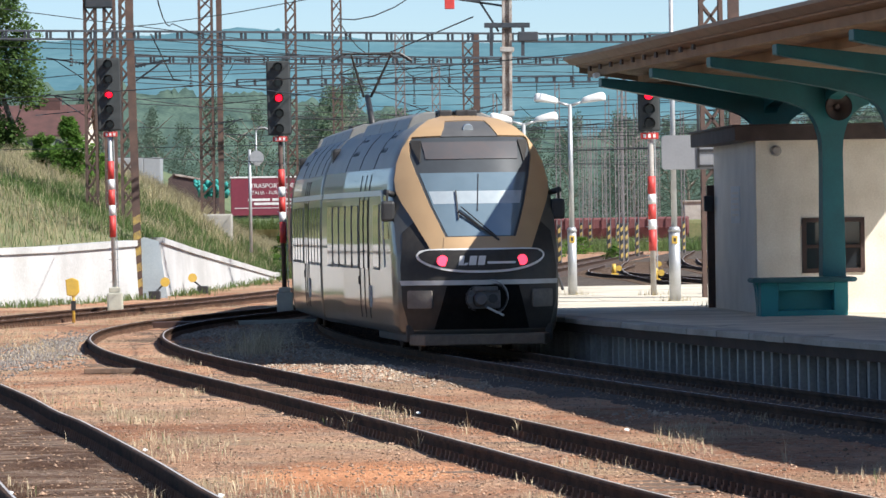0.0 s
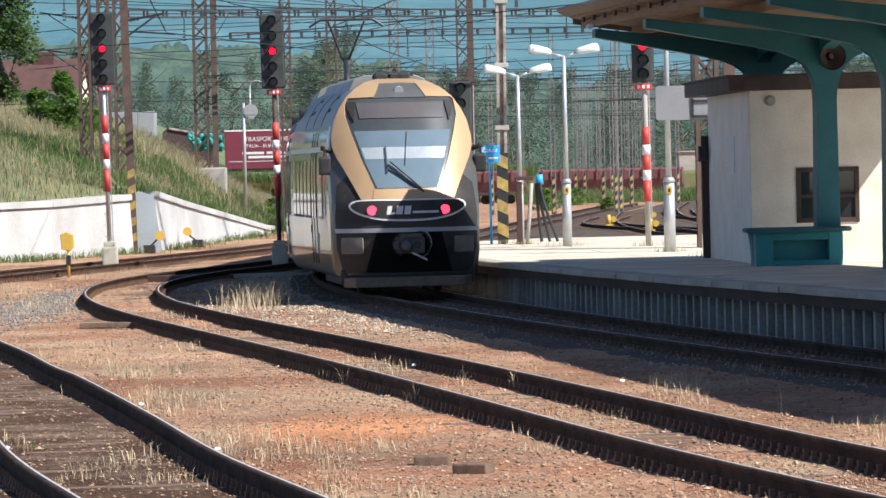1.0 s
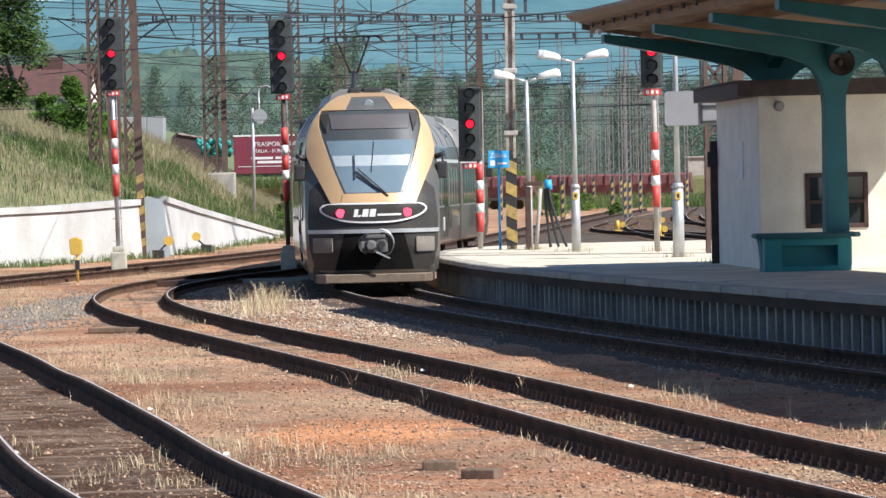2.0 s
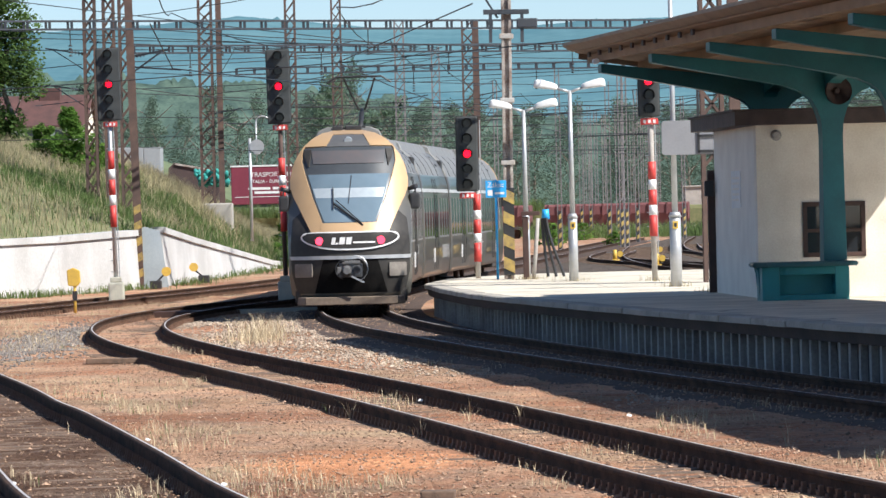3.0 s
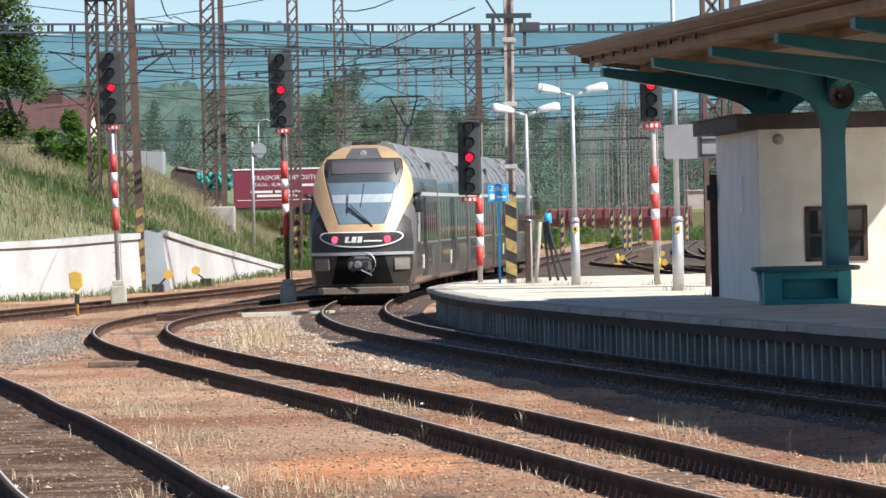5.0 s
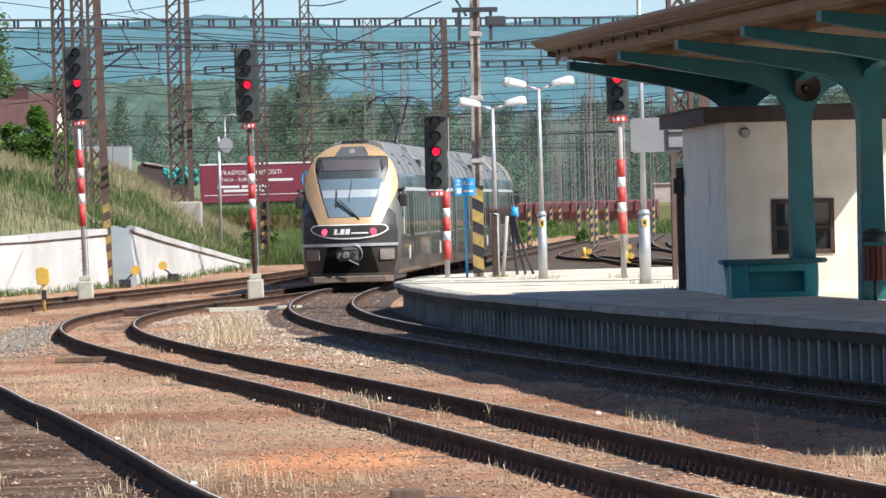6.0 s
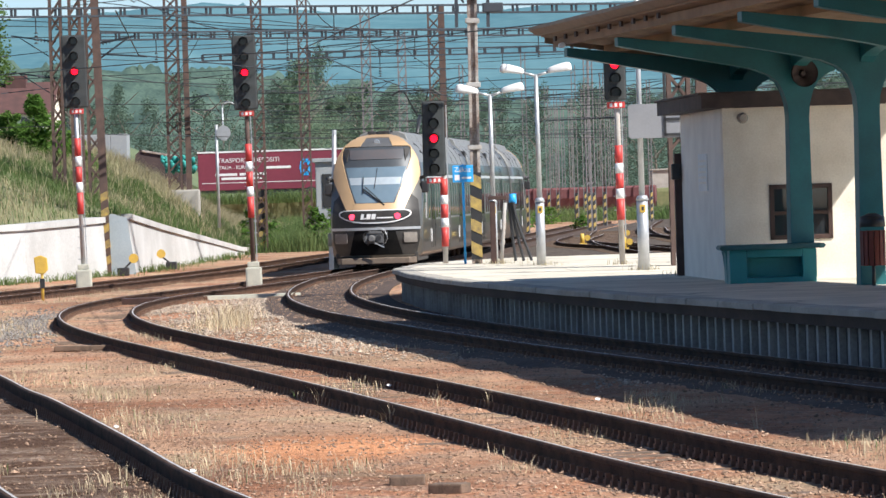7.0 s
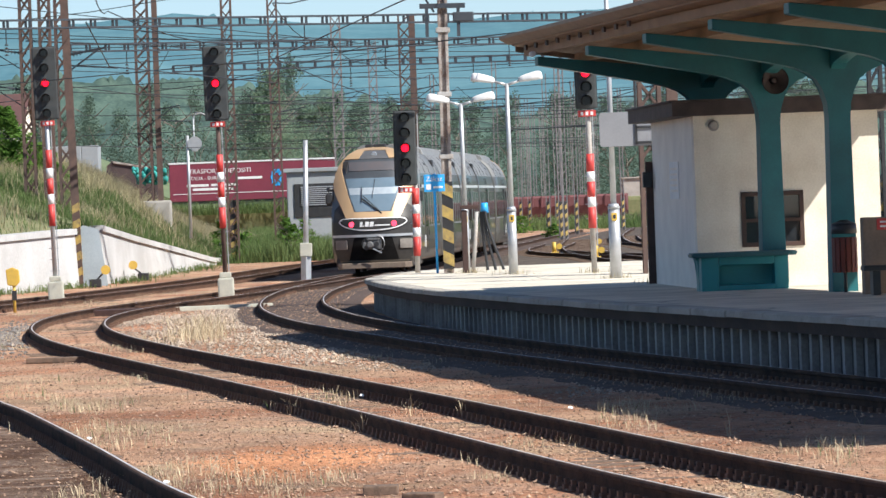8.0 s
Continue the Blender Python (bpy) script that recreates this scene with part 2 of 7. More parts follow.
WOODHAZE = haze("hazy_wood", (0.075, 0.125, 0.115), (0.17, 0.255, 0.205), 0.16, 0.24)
# Oily ballast, darkened further with shade put into its colour
PLATBED = mat("oily_shade_toned_ballast", (0.045, 0.03, 0.023), (0.105, 0.066, 0.047), 0.95, 0, 3, 18, 1.0)
YARDBED = mat("oily_ballast", (0.03, 0.025, 0.021), (0.15, 0.12, 0.098), 0.95, 0, 2.6, 14, 1.0, spec=0.15)
PALECONC = mat("pale_cast_concrete", (0.50, 0.49, 0.40), (0.40, 0.39, 0.33), 0.9, 0, 4, 30, 0.2)
POLERUST = mat("rust_stained_concrete", (0.46, 0.42, 0.38), (0.16, 0.10, 0.075), 0.85, 0, 2.5, 30, 0.2)
# White sign back toned grey: canopy shade is put into its colour
SIGNSHADE = mat("shade_toned_sign_back", (0.26, 0.26, 0.27), (0.22, 0.22, 0.23), 0.6, 0, 2, 20, 0.05)
TEALDARK = mat("worn_teal_paint", (0.022, 0.105, 0.12), (0.015, 0.08, 0.09), 0.6, 0, 3, 40, 0.12)
TEALCLOTH = mat("sea_green_tarpaulin", (0.03, 0.30, 0.26), (0.02, 0.22, 0.20), 0.7, 0, 2, 10, 0.1)
PARAPET = mat("brown_stone", (0.28, 0.20, 0.145), (0.20, 0.145, 0.105), 0.9, 0, 3, 20, 0.4)
CABIN = mat("grey_cabin_paint", (0.33, 0.35, 0.36), (0.27, 0.29, 0.30), 0.7, 0, 0.6, 8, 0.05)
CARBODY = mat("dark_bronze_lacquer", (0.165, 0.157, 0.137), (0.145, 0.138, 0.12), 0.33, 0.55, 0.8, 4, 0.01, coat=0.6)
CARROOF = mat("grey_roof_panels", (0.26, 0.255, 0.24), (0.215, 0.21, 0.195), 0.45, 0.25, 2, 30, 0.05)
GOLD = mat("pale_gold_lacquer", (0.52, 0.345, 0.19), (0.47, 0.31, 0.17), 0.4, 0.15, 0.8, 4, 0.0, coat=0.15)
NOSEBLACK = mat("black_lacquer", (0.034, 0.032, 0.03), (0.055, 0.05, 0.045), 0.42, 0.05, 2, 10, 0, coat=0.05, spec=0.25)
MASK = mat("grey_windscreen_mask", (0.07, 0.078, 0.085), (0.06, 0.066, 0.072), 0.3, 0.1, 2, 10, 0)
# Glass paled to blue: the sky reflection is put into its base colour
SCREEN = mat("sky_toned_windscreen", (0.24, 0.32, 0.37), (0.20, 0.275, 0.32), 0.06, 0.35, 1.2, 3, 0, coat=0.6, spec=0.8)
UNDER = mat("dusty_underframe", (0.05, 0.045, 0.04), (0.08, 0.07, 0.06), 0.85, 0.1, 4, 30, 0.3)
REDLAMP = glow("red_lamp", (1.0, 0.004, 0.02), 2.6)
TAIL = glow("tail_lamp", (1.0, 0.05, 0.10), 1.5)
LENS = mat("dark_lens", (0.02, 0.02, 0.022), (0.03, 0.03, 0.03), 0.15, 0, 5, 20, 0)
TRAILER = mat("maroon_tarpaulin", (0.20, 0.028, 0.05), (0.16, 0.022, 0.042), 0.7, 0, 0.4, 4, 0.1)
WAGONRED = mat("faded_red_wagon", (0.20, 0.075, 0.075), (0.14, 0.055, 0.055), 0.8, 0.1, 0.6, 6, 0.2)
WAGONDARK = mat("dark_brown_wagon", (0.06, 0.042, 0.042), (0.09, 0.06, 0.055), 0.85, 0.1, 0.6, 6, 0.2)
SIGNBLUE = mat("blue_sign", (0.03, 0.38, 0.80), (0.03, 0.34, 0.72), 0.4, 0, 2, 20, 0)
TILEROOF = mat("red_tile_roof", (0.115, 0.052, 0.046), (0.075, 0.038, 0.035), 0.85, 0, 1, 9, 0.3)
REDBROWN = mat("red_brown_slats", (0.20, 0.045, 0.03), (0.14, 0.035, 0.025), 0.6, 0, 4, 30, 0.1)
PALESTONE = mat("pale_crushed_stone", (0.43, 0.345, 0.265), (0.28, 0.215, 0.16), 0.95, 0, 5, 40, 0.2, island=0.4)
GREYSTONE = mat("grey_crushed_stone", (0.25, 0.225, 0.20), (0.16, 0.14, 0.125), 0.95, 0, 5, 40, 0.2, island=0.4)
STONES = mat("ballast_stones", (0.25, 0.155, 0.10), (0.43, 0.29, 0.20), 0.95, 0, 5, 40, 0.2, island=0.5)

# ---- mesh helpers ----


def part(name, bm, material, parent=None, label=""):
    me = bpy.data.meshes.new(name)
    bm.normal_update()
    bm.to_mesh(me)
    bm.free()
    for m in (material if isinstance(material, (list, tuple)) else [material]):
        me.materials.append(m)
    ob = new(name, me)
    if parent:
        ob.parent = parent
    if label:
        ob["label"] = label
    return ob


def thing(name, label, category, at=None, group="", kind=""):
    ob = new(name)
    if at is not None:
        ob.matrix_basis = at if isinstance(at, Matrix) else pose(*at)
    return tagged(ob, label, category, group, kind)


def box(bm, x0, x1, y0, y1, z0, z1, bevel=0.0, m=None):
    r = bmesh.ops.create_cube(bm, size=1.0)
    vs = r["verts"]
    for v in vs:
        v.co = Vector(((x0 + x1) / 2 + v.co.x * (x1 - x0), (y0 + y1) / 2 + v.co.y * (y1 - y0), (z0 + z1) / 2 + v.co.z * (z1 - z0)))
    if bevel:
        es = list({e for v in vs for e in v.link_edges})
        r2 = bmesh.ops.bevel(bm, geom=es, offset=bevel, segments=2, affect="EDGES", profile=0.6)
        vs = list({v for f in r2["faces"] for v in f.verts} | {v for v in vs if v.is_valid})
    if m is not None:
        bmesh.ops.transform(bm, matrix=m, verts=[v for v in vs if v.is_valid])
    return vs


def tube(bm, p0, p1, r0, r1=None, seg=10, caps=True):
    """A round bar from p0 to p1."""
    p0, p1 = Vector(p0), Vector(p1)
    r1 = r0 if r1 is None else r1
    d = p1 - p0
    q = d.to_track_quat("Z", "Y").to_matrix()
    rings = []
    for p, r in ((p0, r0), (p1, r1)):
        rings.append([bm.verts.new(p + q @ Vector((r * math.cos(2 * math.pi * i / seg), r * math.sin(2 * math.pi * i / seg), 0))) for i in range(seg)])
    for i in range(seg):
        j = (i + 1) % seg
        f = bm.faces.new((rings[0][i], rings[0][j], rings[1][j], rings[1][i]))
        f.smooth = seg > 6
    if caps:
        bm.faces.new(rings[0][::-1])
        bm.faces.new(rings[1])


def bar(bm, p0, p1, w, h=None):
    """A square bar (angle iron, strut) from p0 to p1."""
    h = h or w
    p0, p1 = Vector(p0), Vector(p1)
    q = (p1 - p0).to_track_quat("Z", "Y").to_matrix()
    rings = [[bm.verts.new(p + q @ Vector((sx * w / 2, sy * h / 2, 0))) for sx, sy in ((-1, -1), (1, -1), (1, 1), (-1, 1))] for p in (p0, p1)]
    for i in range(4):
        j = (i + 1) % 4
        bm.faces.new((rings[0][i], rings[0][j], rings[1][j], rings[1][i]))
    bm.faces.new(rings[0][::-1])
    bm.faces.new(rings[1])


def prism(bm, poly, m, depth):
    """Extrude the outline poly (x, y) by depth along z, in the pose m."""
    a = [bm.verts.new(m @ Vector((x, y, 0))) for x, y in poly]
    b = [bm.verts.new(m @ Vector((x, y, depth))) for x, y in poly]
    bm.faces.new(a[::-1])
    bm.faces.new(b)
    for i in range(len(a)):
        j = (i + 1) % len(a)
        bm.faces.new((a[i], a[j], b[j], b[i]))


class Line:
    """A smooth plan curve through points, walked by length."""

    def __init__(self, pts):
        p = [Vector(q).to_3d() for q in pts]
        p = [p[0] * 2 - p[1]] + p + [p[-1] * 2 - p[-2]]
        out = []
        for i in range(1, len(p) - 2):
            for k in range(12):
                u = k / 12
                out.append(0.5 * (2 * p[i] + (p[i + 1] - p[i - 1]) * u + (2 * p[i - 1] - 5 * p[i] + 4 * p[i + 1] - p[i + 2]) * u * u
                                  + (3 * p[i] - p[i - 1] - 3 * p[i + 1] + p[i + 2]) * u ** 3))
        out.append(p[-2])
        self.p = out
        self.s = [0.0]
        for a, b in zip(out, out[1:]):
            self.s.append(self.s[-1] + (b - a).length)
        self.xs, self.ys = np.array([q.x for q in out]), np.array([q.y for q in out])
        self.zs = np.array([q.z for q in out])

    def at(self, s):
        return Vector((float(np.interp(s, self.s, self.xs)), float(np.interp(s, self.s, self.ys)), float(np.interp(s, self.s, self.zs))))

    def way(self, s):
        return (self.at(s + 0.8) - self.at(s - 0.8)).normalized()

    def x_of(self, y):
        return float(np.interp(y, self.ys, self.xs))

    def of_y(self, y):
        return float(np.interp(y, self.ys, self.s))

    def off(self, s, d, z=0.0):
        w = self.way(s)
        return self.at(s) + Vector((w.y, -w.x, 0)) * d + Vector((0, 0, z))


def sweep(bm, line, s0, s1, step, profile, closed=True, top=None):
    """Sweep a profile of (offset, height) along a line; top: index of the profile edge that takes slot 1."""
    n = max(2, int((s1 - s0) / step) + 1)
    rings = []
    for i in range(n):
        s = s0 + (s1 - s0) * i / (n - 1)
        rings.append([bm.verts.new(line.off(s, d, z)) for d, z in profile])
    m = len(profile)
    for a, b in zip(rings, rings[1:]):
        for i in range(m if closed else m - 1):
            j = (i + 1) % m
            f = bm.faces.new((a[i], b[i], b[j], a[j]))
            if top is not None and i in top:
                f.material_index = 1
    if closed:
        bm.faces.new(rings[0])
        bm.faces.new(rings[-1][::-1])


# ---- the plan: three curved tracks, a siding behind, the platform ----
T_PLAT = Line([(21, 2), (15.4, 18), (11.0, 31), (8.3, 40), (6.25, 48), (4.6, 56), (3.08, 64), (1.66, 72), (0.40, 80), (-0.75, 88), (-1.6, 96), (-2.12, 104),
               (-2.30, 112), (-2.22, 120), (-1.90, 128), (-1.36, 136), (-0.71, 144), (-0.22, 150), (1.02, 165), (2.57, 184), (4.5, 208), (7.2, 240), (10.6, 280), (13.6, 315)])
T_MID = Line([(10.5, 4), (6.3, 19), (4.02, 30), (2.44, 38), (1.1, 46), (-0.25, 54), (-1.69, 62), (-3.18, 70), (-4.62, 78), (-5.83, 86), (-6.62, 94), (-6.84, 102),
              (-6.3, 110), (-5.0, 118), (-3.6, 126.5), (-2.25, 136), (-1.0, 145), (0.03, 153)])
T_NEAR = Line([(2.1, 14), (0.1, 23), (-1.85, 33), (-2.77, 38), (-3.75, 44.5), (-5.08, 52.9), (-5.68, 56.2), (-6.41, 60.8), (-7.39, 66.4), (-8.75, 74), (-11.3, 88), (-14.3, 104)])
T_BACK = Line([(-16.6, 85), (-13.6, 100), (-10.2, 121), (-8.2, 133), (-5.75, 150), (-4.0, 168), (-2.2, 184), (-0.2, 203), (1.5, 220)])
GZ = -0.20

# ground: one sheet to the horizon, finer and uneven where the camera is near
xs = sorted(set([-3000, -900, -300, -120, -60, -40] + [round(-24 + 0.45 * i, 2) for i in range(98)] + [24, 34, 60, 120, 300, 900, 3000]))
ys = [-400, -100, -20, 10] + [round(26 + 0.4 * i, 2) for i in range(150)] + [90 + 1.2 * i for i in range(70)] + [180, 200, 230, 270, 330, 420, 600, 1000, 2000, 4000]
bm = bmesh.new()
rows = []
for y in ys:
    row = []
    for x in xs:
        z = GZ
        if abs(x) < 23 and 20 < y < 170:
            z += 0.035 * noise.noise((x * 0.7, y * 0.35, 1.0)) + 0.02 * noise.noise((x * 2.1, y * 1.3, 4.0))
        row.append(bm.verts.new((x, y, z)))
    rows.append(row)
for a, b in zip(rows, rows[1:]):
    for i in range(len(xs) - 1):
        bm.faces.new((a[i], a[i + 1], b[i + 1], b[i])).smooth = True
ground = tagged(part("ground", bm, GROUND), "rust-brown ballast and dry weedy earth", "ground", kind="structure")

RAILPROF = [(-0.075, -0.19), (0.075, -0.19), (0.075, -0.175), (0.014, -0.155), (0.014, -0.05), (0.042, -0.04), (0.042, -0.012), (0.03, 0.0), (0.006, 0.0),
            (-0.03, 0.0), (-0.042, -0.012), (-0.042, -0.04), (-0.014, -0.05), (-0.014, -0.155), (-0.075, -0.175)]


def sleeper_mesh():
    b = bmesh.new()
    box(b, -1.28, 1.28, -0.12, 0.12, -0.32, -0.205, 0.02)
    me = bpy.data.meshes.new("sleeper")
    b.to_mesh(me)
    b.free()
    me.materials.append(SLEEPER)
    return me


SLEEPER_MESH = sleeper_mesh()


def railway_track(line, label, y0, y1, ys0, ys1, half=0.7535):
    t = thing("railway_track", label, "railway track", kind="structure")
    s0, s1 = line.of_y(y0), line.of_y(y1)
    for side in (-1, 1):
        b = bmesh.new()
        sweep(b, line, s0, s1, 1.0, [(side * half + d, z) for d, z in RAILPROF], top=(7,))
        part("rail", b, [RAIL, RAILTOP], t, "rusty rail with a worn head, highlight painted on its right edge")
    clips = bmesh.new()
    s = line.of_y(ys0)
    k = 0
    while s < line.of_y(ys1):
        w = line.way(s)
        m = Matrix.Translation(line.at(s)) @ Matrix.Rotation(math.atan2(-w.x, w.y), 4, "Z")
        if k < 290:
            sl = new("sleeper", SLEEPER_MESH)
            sl.parent = t
            sl.matrix_basis = m @ pose(random.uniform(-0.03, 0.03), 0, random.uniform(-0.012, 0.006), 0, 0, random.uniform(-1, 1))
        k += 1
        for rail in (-half, half):
            for e in (-0.092, 0.092):
                for u in (-0.135, 0.135):
                    box(clips, rail + e - 0.032, rail + e + 0.032, u - 0.05, u + 0.05, -0.20, -0.155, 0, m)
                    box(clips, rail + e - 0.02, rail + e + 0.02, u - 0.028, u + 0.028, -0.156, -0.105, 0, m)
        s += 0.56
    tagged(part("fastening", clips, FASTEN, t), kind="stuff")
    return t


bm = bmesh.new()
sweep(bm, T_PLAT, T_PLAT.of_y(24), T_PLAT.of_y(300), 0.5, [(-1.9, -0.3), (1.7, -0.3), (1.7, -0.16), (1.0, -0.16), (0.45, -0.16), (-0.2, -0.16), (-0.8, -0.16), (-1.3, -0.17)])
for v in bm.verts:
    v.co.z += 0.03 * noise.noise((v.co.x * 3, v.co.y * 3, 0)) if v.co.z > -0.2 else 0
tagged(part("ballast_bed", bm, PLATBED), "oily ballast bed of the platform track with painted shade", "ballast", kind="structure")
railway_track(T_PLAT, "curved railway track with rusty rails along the platform", 22, 305, 34, 150)
railway_track(T_MID, "curved railway track with rusty rails in brown ballast", 16, 153, 27, 128)
railway_track(T_NEAR, "railway track in dry weeds, its worn rail with a painted highlight", 20, 100, 27, 80, 0.84)
railway_track(T_BACK, "railway track below the white retaining wall", 88, 215, 100, 160)

# ---- platform ----
PZ = 0.55
platform = thing("platform", "low curved station platform with concrete coping", "platform", kind="structure")


def rise(y):
    """The platform's slight fall away from the canopy."""
    return float(np.interp(y, [58, 90], [0.06, 0.0]))


edge = [T_PLAT.off(T_PLAT.of_y(y), 1.70, rise(y)) for y in np.arange(30, 108.5, 1.5)]
tip = [(-0.1, 109.5), (0.25, 112), (0.9, 114.5), (2.2, 116.5), (4, 117.5), (9, 118), (26, 118)]
TOP = PZ - 0.004


def slab(poly, z0, z1):
    """A plate with the outline poly whose top follows the platform's fall."""
    b = bmesh.new()
    prism(b, poly, pose(0, 0, z0), z1 - z0)
    bmesh.ops.triangulate(b, faces=[f for f in b.faces if len(f.verts) > 4])
    for v in b.verts:
        v.co.z += rise(v.co.y)
    return b


def platform_mat():
    """Trodden asphalt: a patchy grey skin with sand, drip stains and fine cracks."""
    m = mat("platform_asphalt", (0.80, 0.72, 0.58), (0.62, 0.56, 0.45), 0.9, 0, 0.55, 30, 0.35)
    t = m.node_tree
    n, k = t.nodes, t.links
    p = n["Principled BSDF"]
    co = n.new("ShaderNodeTexCoord")
    v = n.new("ShaderNodeTexVoronoi")
    v.feature, v.inputs["Scale"].default_value = "DISTANCE_TO_EDGE", 0.42
    w = n.new("ShaderNodeTexNoise")
    w.inputs["Scale"].default_value, w.inputs["Detail"].default_value = 1.1, 6
    wm = n.new("ShaderNodeMix")
    wm.data_type = "RGBA"
    wm.inputs["Factor"].default_value = 0.25
    k.new(co.outputs["Object"], w.inputs["Vector"])
    k.new(co.outputs["Object"], wm.inputs["A"])
    k.new(w.outputs["Color"], wm.inputs["B"])
    k.new(wm.outputs["Result"], v.inputs["Vector"])
    r = n.new("ShaderNodeMapRange")
    r.inputs["From Max"].default_value, r.inputs["To Min"].default_value = 0.02, 0.55
    k.new(v.outputs["Distance"], r.inputs["Value"])
    st = n.new("ShaderNodeMapRange")
    st.inputs["From Min"].default_value, st.inputs["From Max"].default_value = 0.36, 0.62
    st.inputs["To Min"].default_value = 0.72
    k.new(w.outputs["Fac"], st.inputs["Value"])
    both = n.new("ShaderNodeMath")
    both.operation = "MULTIPLY"
    k.new(r.outputs["Result"], both.inputs[0])
    k.new(st.outputs["Result"], both.inputs[1])
    mul = n.new("ShaderNodeMix")
    mul.data_type, mul.blend_type = "RGBA", "MULTIPLY"
    mul.inputs["Factor"].default_value = 1.0
    k.new(p.inputs["Base Color"].links[0].from_socket, mul.inputs["A"])
    k.new(both.outputs[0], mul.inputs["B"])
    k.new(mul.outputs["Result"], p.inputs["Base Color"])
    return m


outline = [(p.x + 0.36, p.y) for p in edge] + [(x + 0.1, y - 0.25) for x, y in tip] + [(26, 30)]
part("platform_top", slab(outline, PZ - 0.10, TOP), platform_mat(), platform, "worn grey asphalt platform surface")
part("platform_wall", slab([(p.x + 0.42, p.y) for p in edge] + [(x + 0.25, y - 0.25) for x, y in tip] + [(25.9, 30)], -0.4, PZ - 0.11), DARKFACE, platform, "dark concrete platform wall")
copes = Line([T_PLAT.off(T_PLAT.of_y(y), 1.70, rise(y)) for y in np.arange(30, 107.9, 3)] + [Vector((x, y, 0)) for x, y in tip[:5]])
rnd = random.Random(14)
s = 0.5
while s < copes.s[-1] - 1.05:
    bm = bmesh.new()
    d, h = rnd.uniform(-0.012, 0.012), rnd.uniform(-0.006, 0.004)
    sweep(bm, copes, s + 0.006, s + 0.994, 0.49, [(d, PZ - 0.10 + h), (0.40, PZ - 0.10), (0.40, PZ + h), (d + 0.025, PZ + h), (d, PZ - 0.02 + h)])
    part("coping_slab", bm, COPING, platform)
    s += 1.0
bm = bmesh.new()
sweep(bm, copes, copes.of_y(32), copes.s[-1] - 0.5, 1.0, [(0.30, -0.3), (0.46, -0.3), (0.46, 0.30), (0.30, 0.30)])
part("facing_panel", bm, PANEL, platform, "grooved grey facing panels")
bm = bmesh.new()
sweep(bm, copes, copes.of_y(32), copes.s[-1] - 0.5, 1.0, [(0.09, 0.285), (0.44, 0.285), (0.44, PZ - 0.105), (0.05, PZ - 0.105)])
part("facing_beam", bm, BEAMBROWN, platform, "dark brown concrete edge beam")
s = copes.of_y(40)
while s < copes.s[-1] - 1:
    if not 54.5 < copes.at(s).y < 57.2:
        bm = bmesh.new()
        sweep(bm, copes, s, s + 0.11, 0.2, [(0.20, -0.28), (0.298, -0.28), (0.298, 0.283), (0.20, 0.283)])
        part("facing_rib", bm, RIBGREY, platform)
    s += 0.51

# ---- retaining wall, embankment ----
WALL = [(-19, 128, 1.5), (-16, 135, 1.6), (-13.85, 141.2, 1.65), (-12.4, 145, 1.68), (-10.47, 153.8, 1.8)]
WALL2 = [(-9.8, 157, 1.88), (-9.3, 168, 1.42), (-8.42, 183, 0.80), (-7.6, 200, 0.15), (-7.0, 215, -0.12)]


def retaining_wall(name, pts, label):
    w = thing(name, label, "wall", kind="structure")
    bm = bmesh.new()
    cap = bmesh.new()
    for (x0, y0, z0), (x1, y1, z1) in zip(pts, pts[1:]):
        dx, dy = x1 - x0, y1 - y0
        ln = math.hypot(dx, dy)
        nx, ny = dy / ln, -dx / ln
        for b, lo, hi, out, back in ((bm, None, -0.2, 0.0, 0.55), (cap, -0.2, 0.0, 0.09, 0.65)):
            vs = []
            for (x, y, z) in ((x0, y0, z0), (x1, y1, z1)):
                zl = -0.4 if lo is None else z + lo
                foot = out + (0.12 if lo is None else 0)
                vs.append([b.verts.new((x + nx * foot, y + ny * foot, zl)), b.verts.new((x - nx * back, y - ny * back, zl)),
                           b.verts.new((x - nx * back, y - ny * back, z + hi)), b.verts.new((x + nx * out, y + ny * out, z + hi))])
            for i in range(4):
                j = (i + 1) % 4
                b.faces.new((vs[0][i], vs[1][i], vs[1][j], vs[0][j]))
            b.faces.new(vs[0])
            b.faces.new(vs[1][::-1])
    part("wall_face", bm, WALLWHITE, w)
    part("wall_coping", cap, WALLWHITE, w)


retaining_wall("retaining_wall_1", WALL, "whitewashed retaining wall below the embankment")
retaining_wall("retaining_wall_2", WALL2, "whitewashed retaining wall with a falling coping")
bm = bmesh.new()
prism(bm, [(0, 0), (1.0, 0), (0.72, 2.0), (0.2, 2.15), (0, 2.05)], pose(-10.5, 155.6, -0.25, 90, 0, 4), 0.35)
tagged(part("wall_pier", bm, WALLBLUE), "blue-grey concrete panel between the wall's two runs", "wall pier", kind="structure")

LOW = Line([(-34, 105, 1.2), (-19.3, 128.5, 1.4), (-14.1, 141.6, 1.5), (-10.6, 154.4, 1.65), (-9.9, 157.5, 1.7), (-9.5, 168.4, 1.3), (-8.6, 183.5, 0.65), (-7.7, 201, 0.0), (-6.9, 222, -0.3), (-6.0, 250, -0.35)])
HIGH = Line([(-50, 125, 5.5), (-30, 165, 6.2), (-20.5, 190, 5.3), (-16.5, 200, 4.9), (-14.8, 206, 4.4), (-13.4, 212, 3.6), (-12.4, 222, 2.7), (-11.2, 232, 1.7), (-10.0, 245, 0.8), (-8.5, 270, 0.2)])


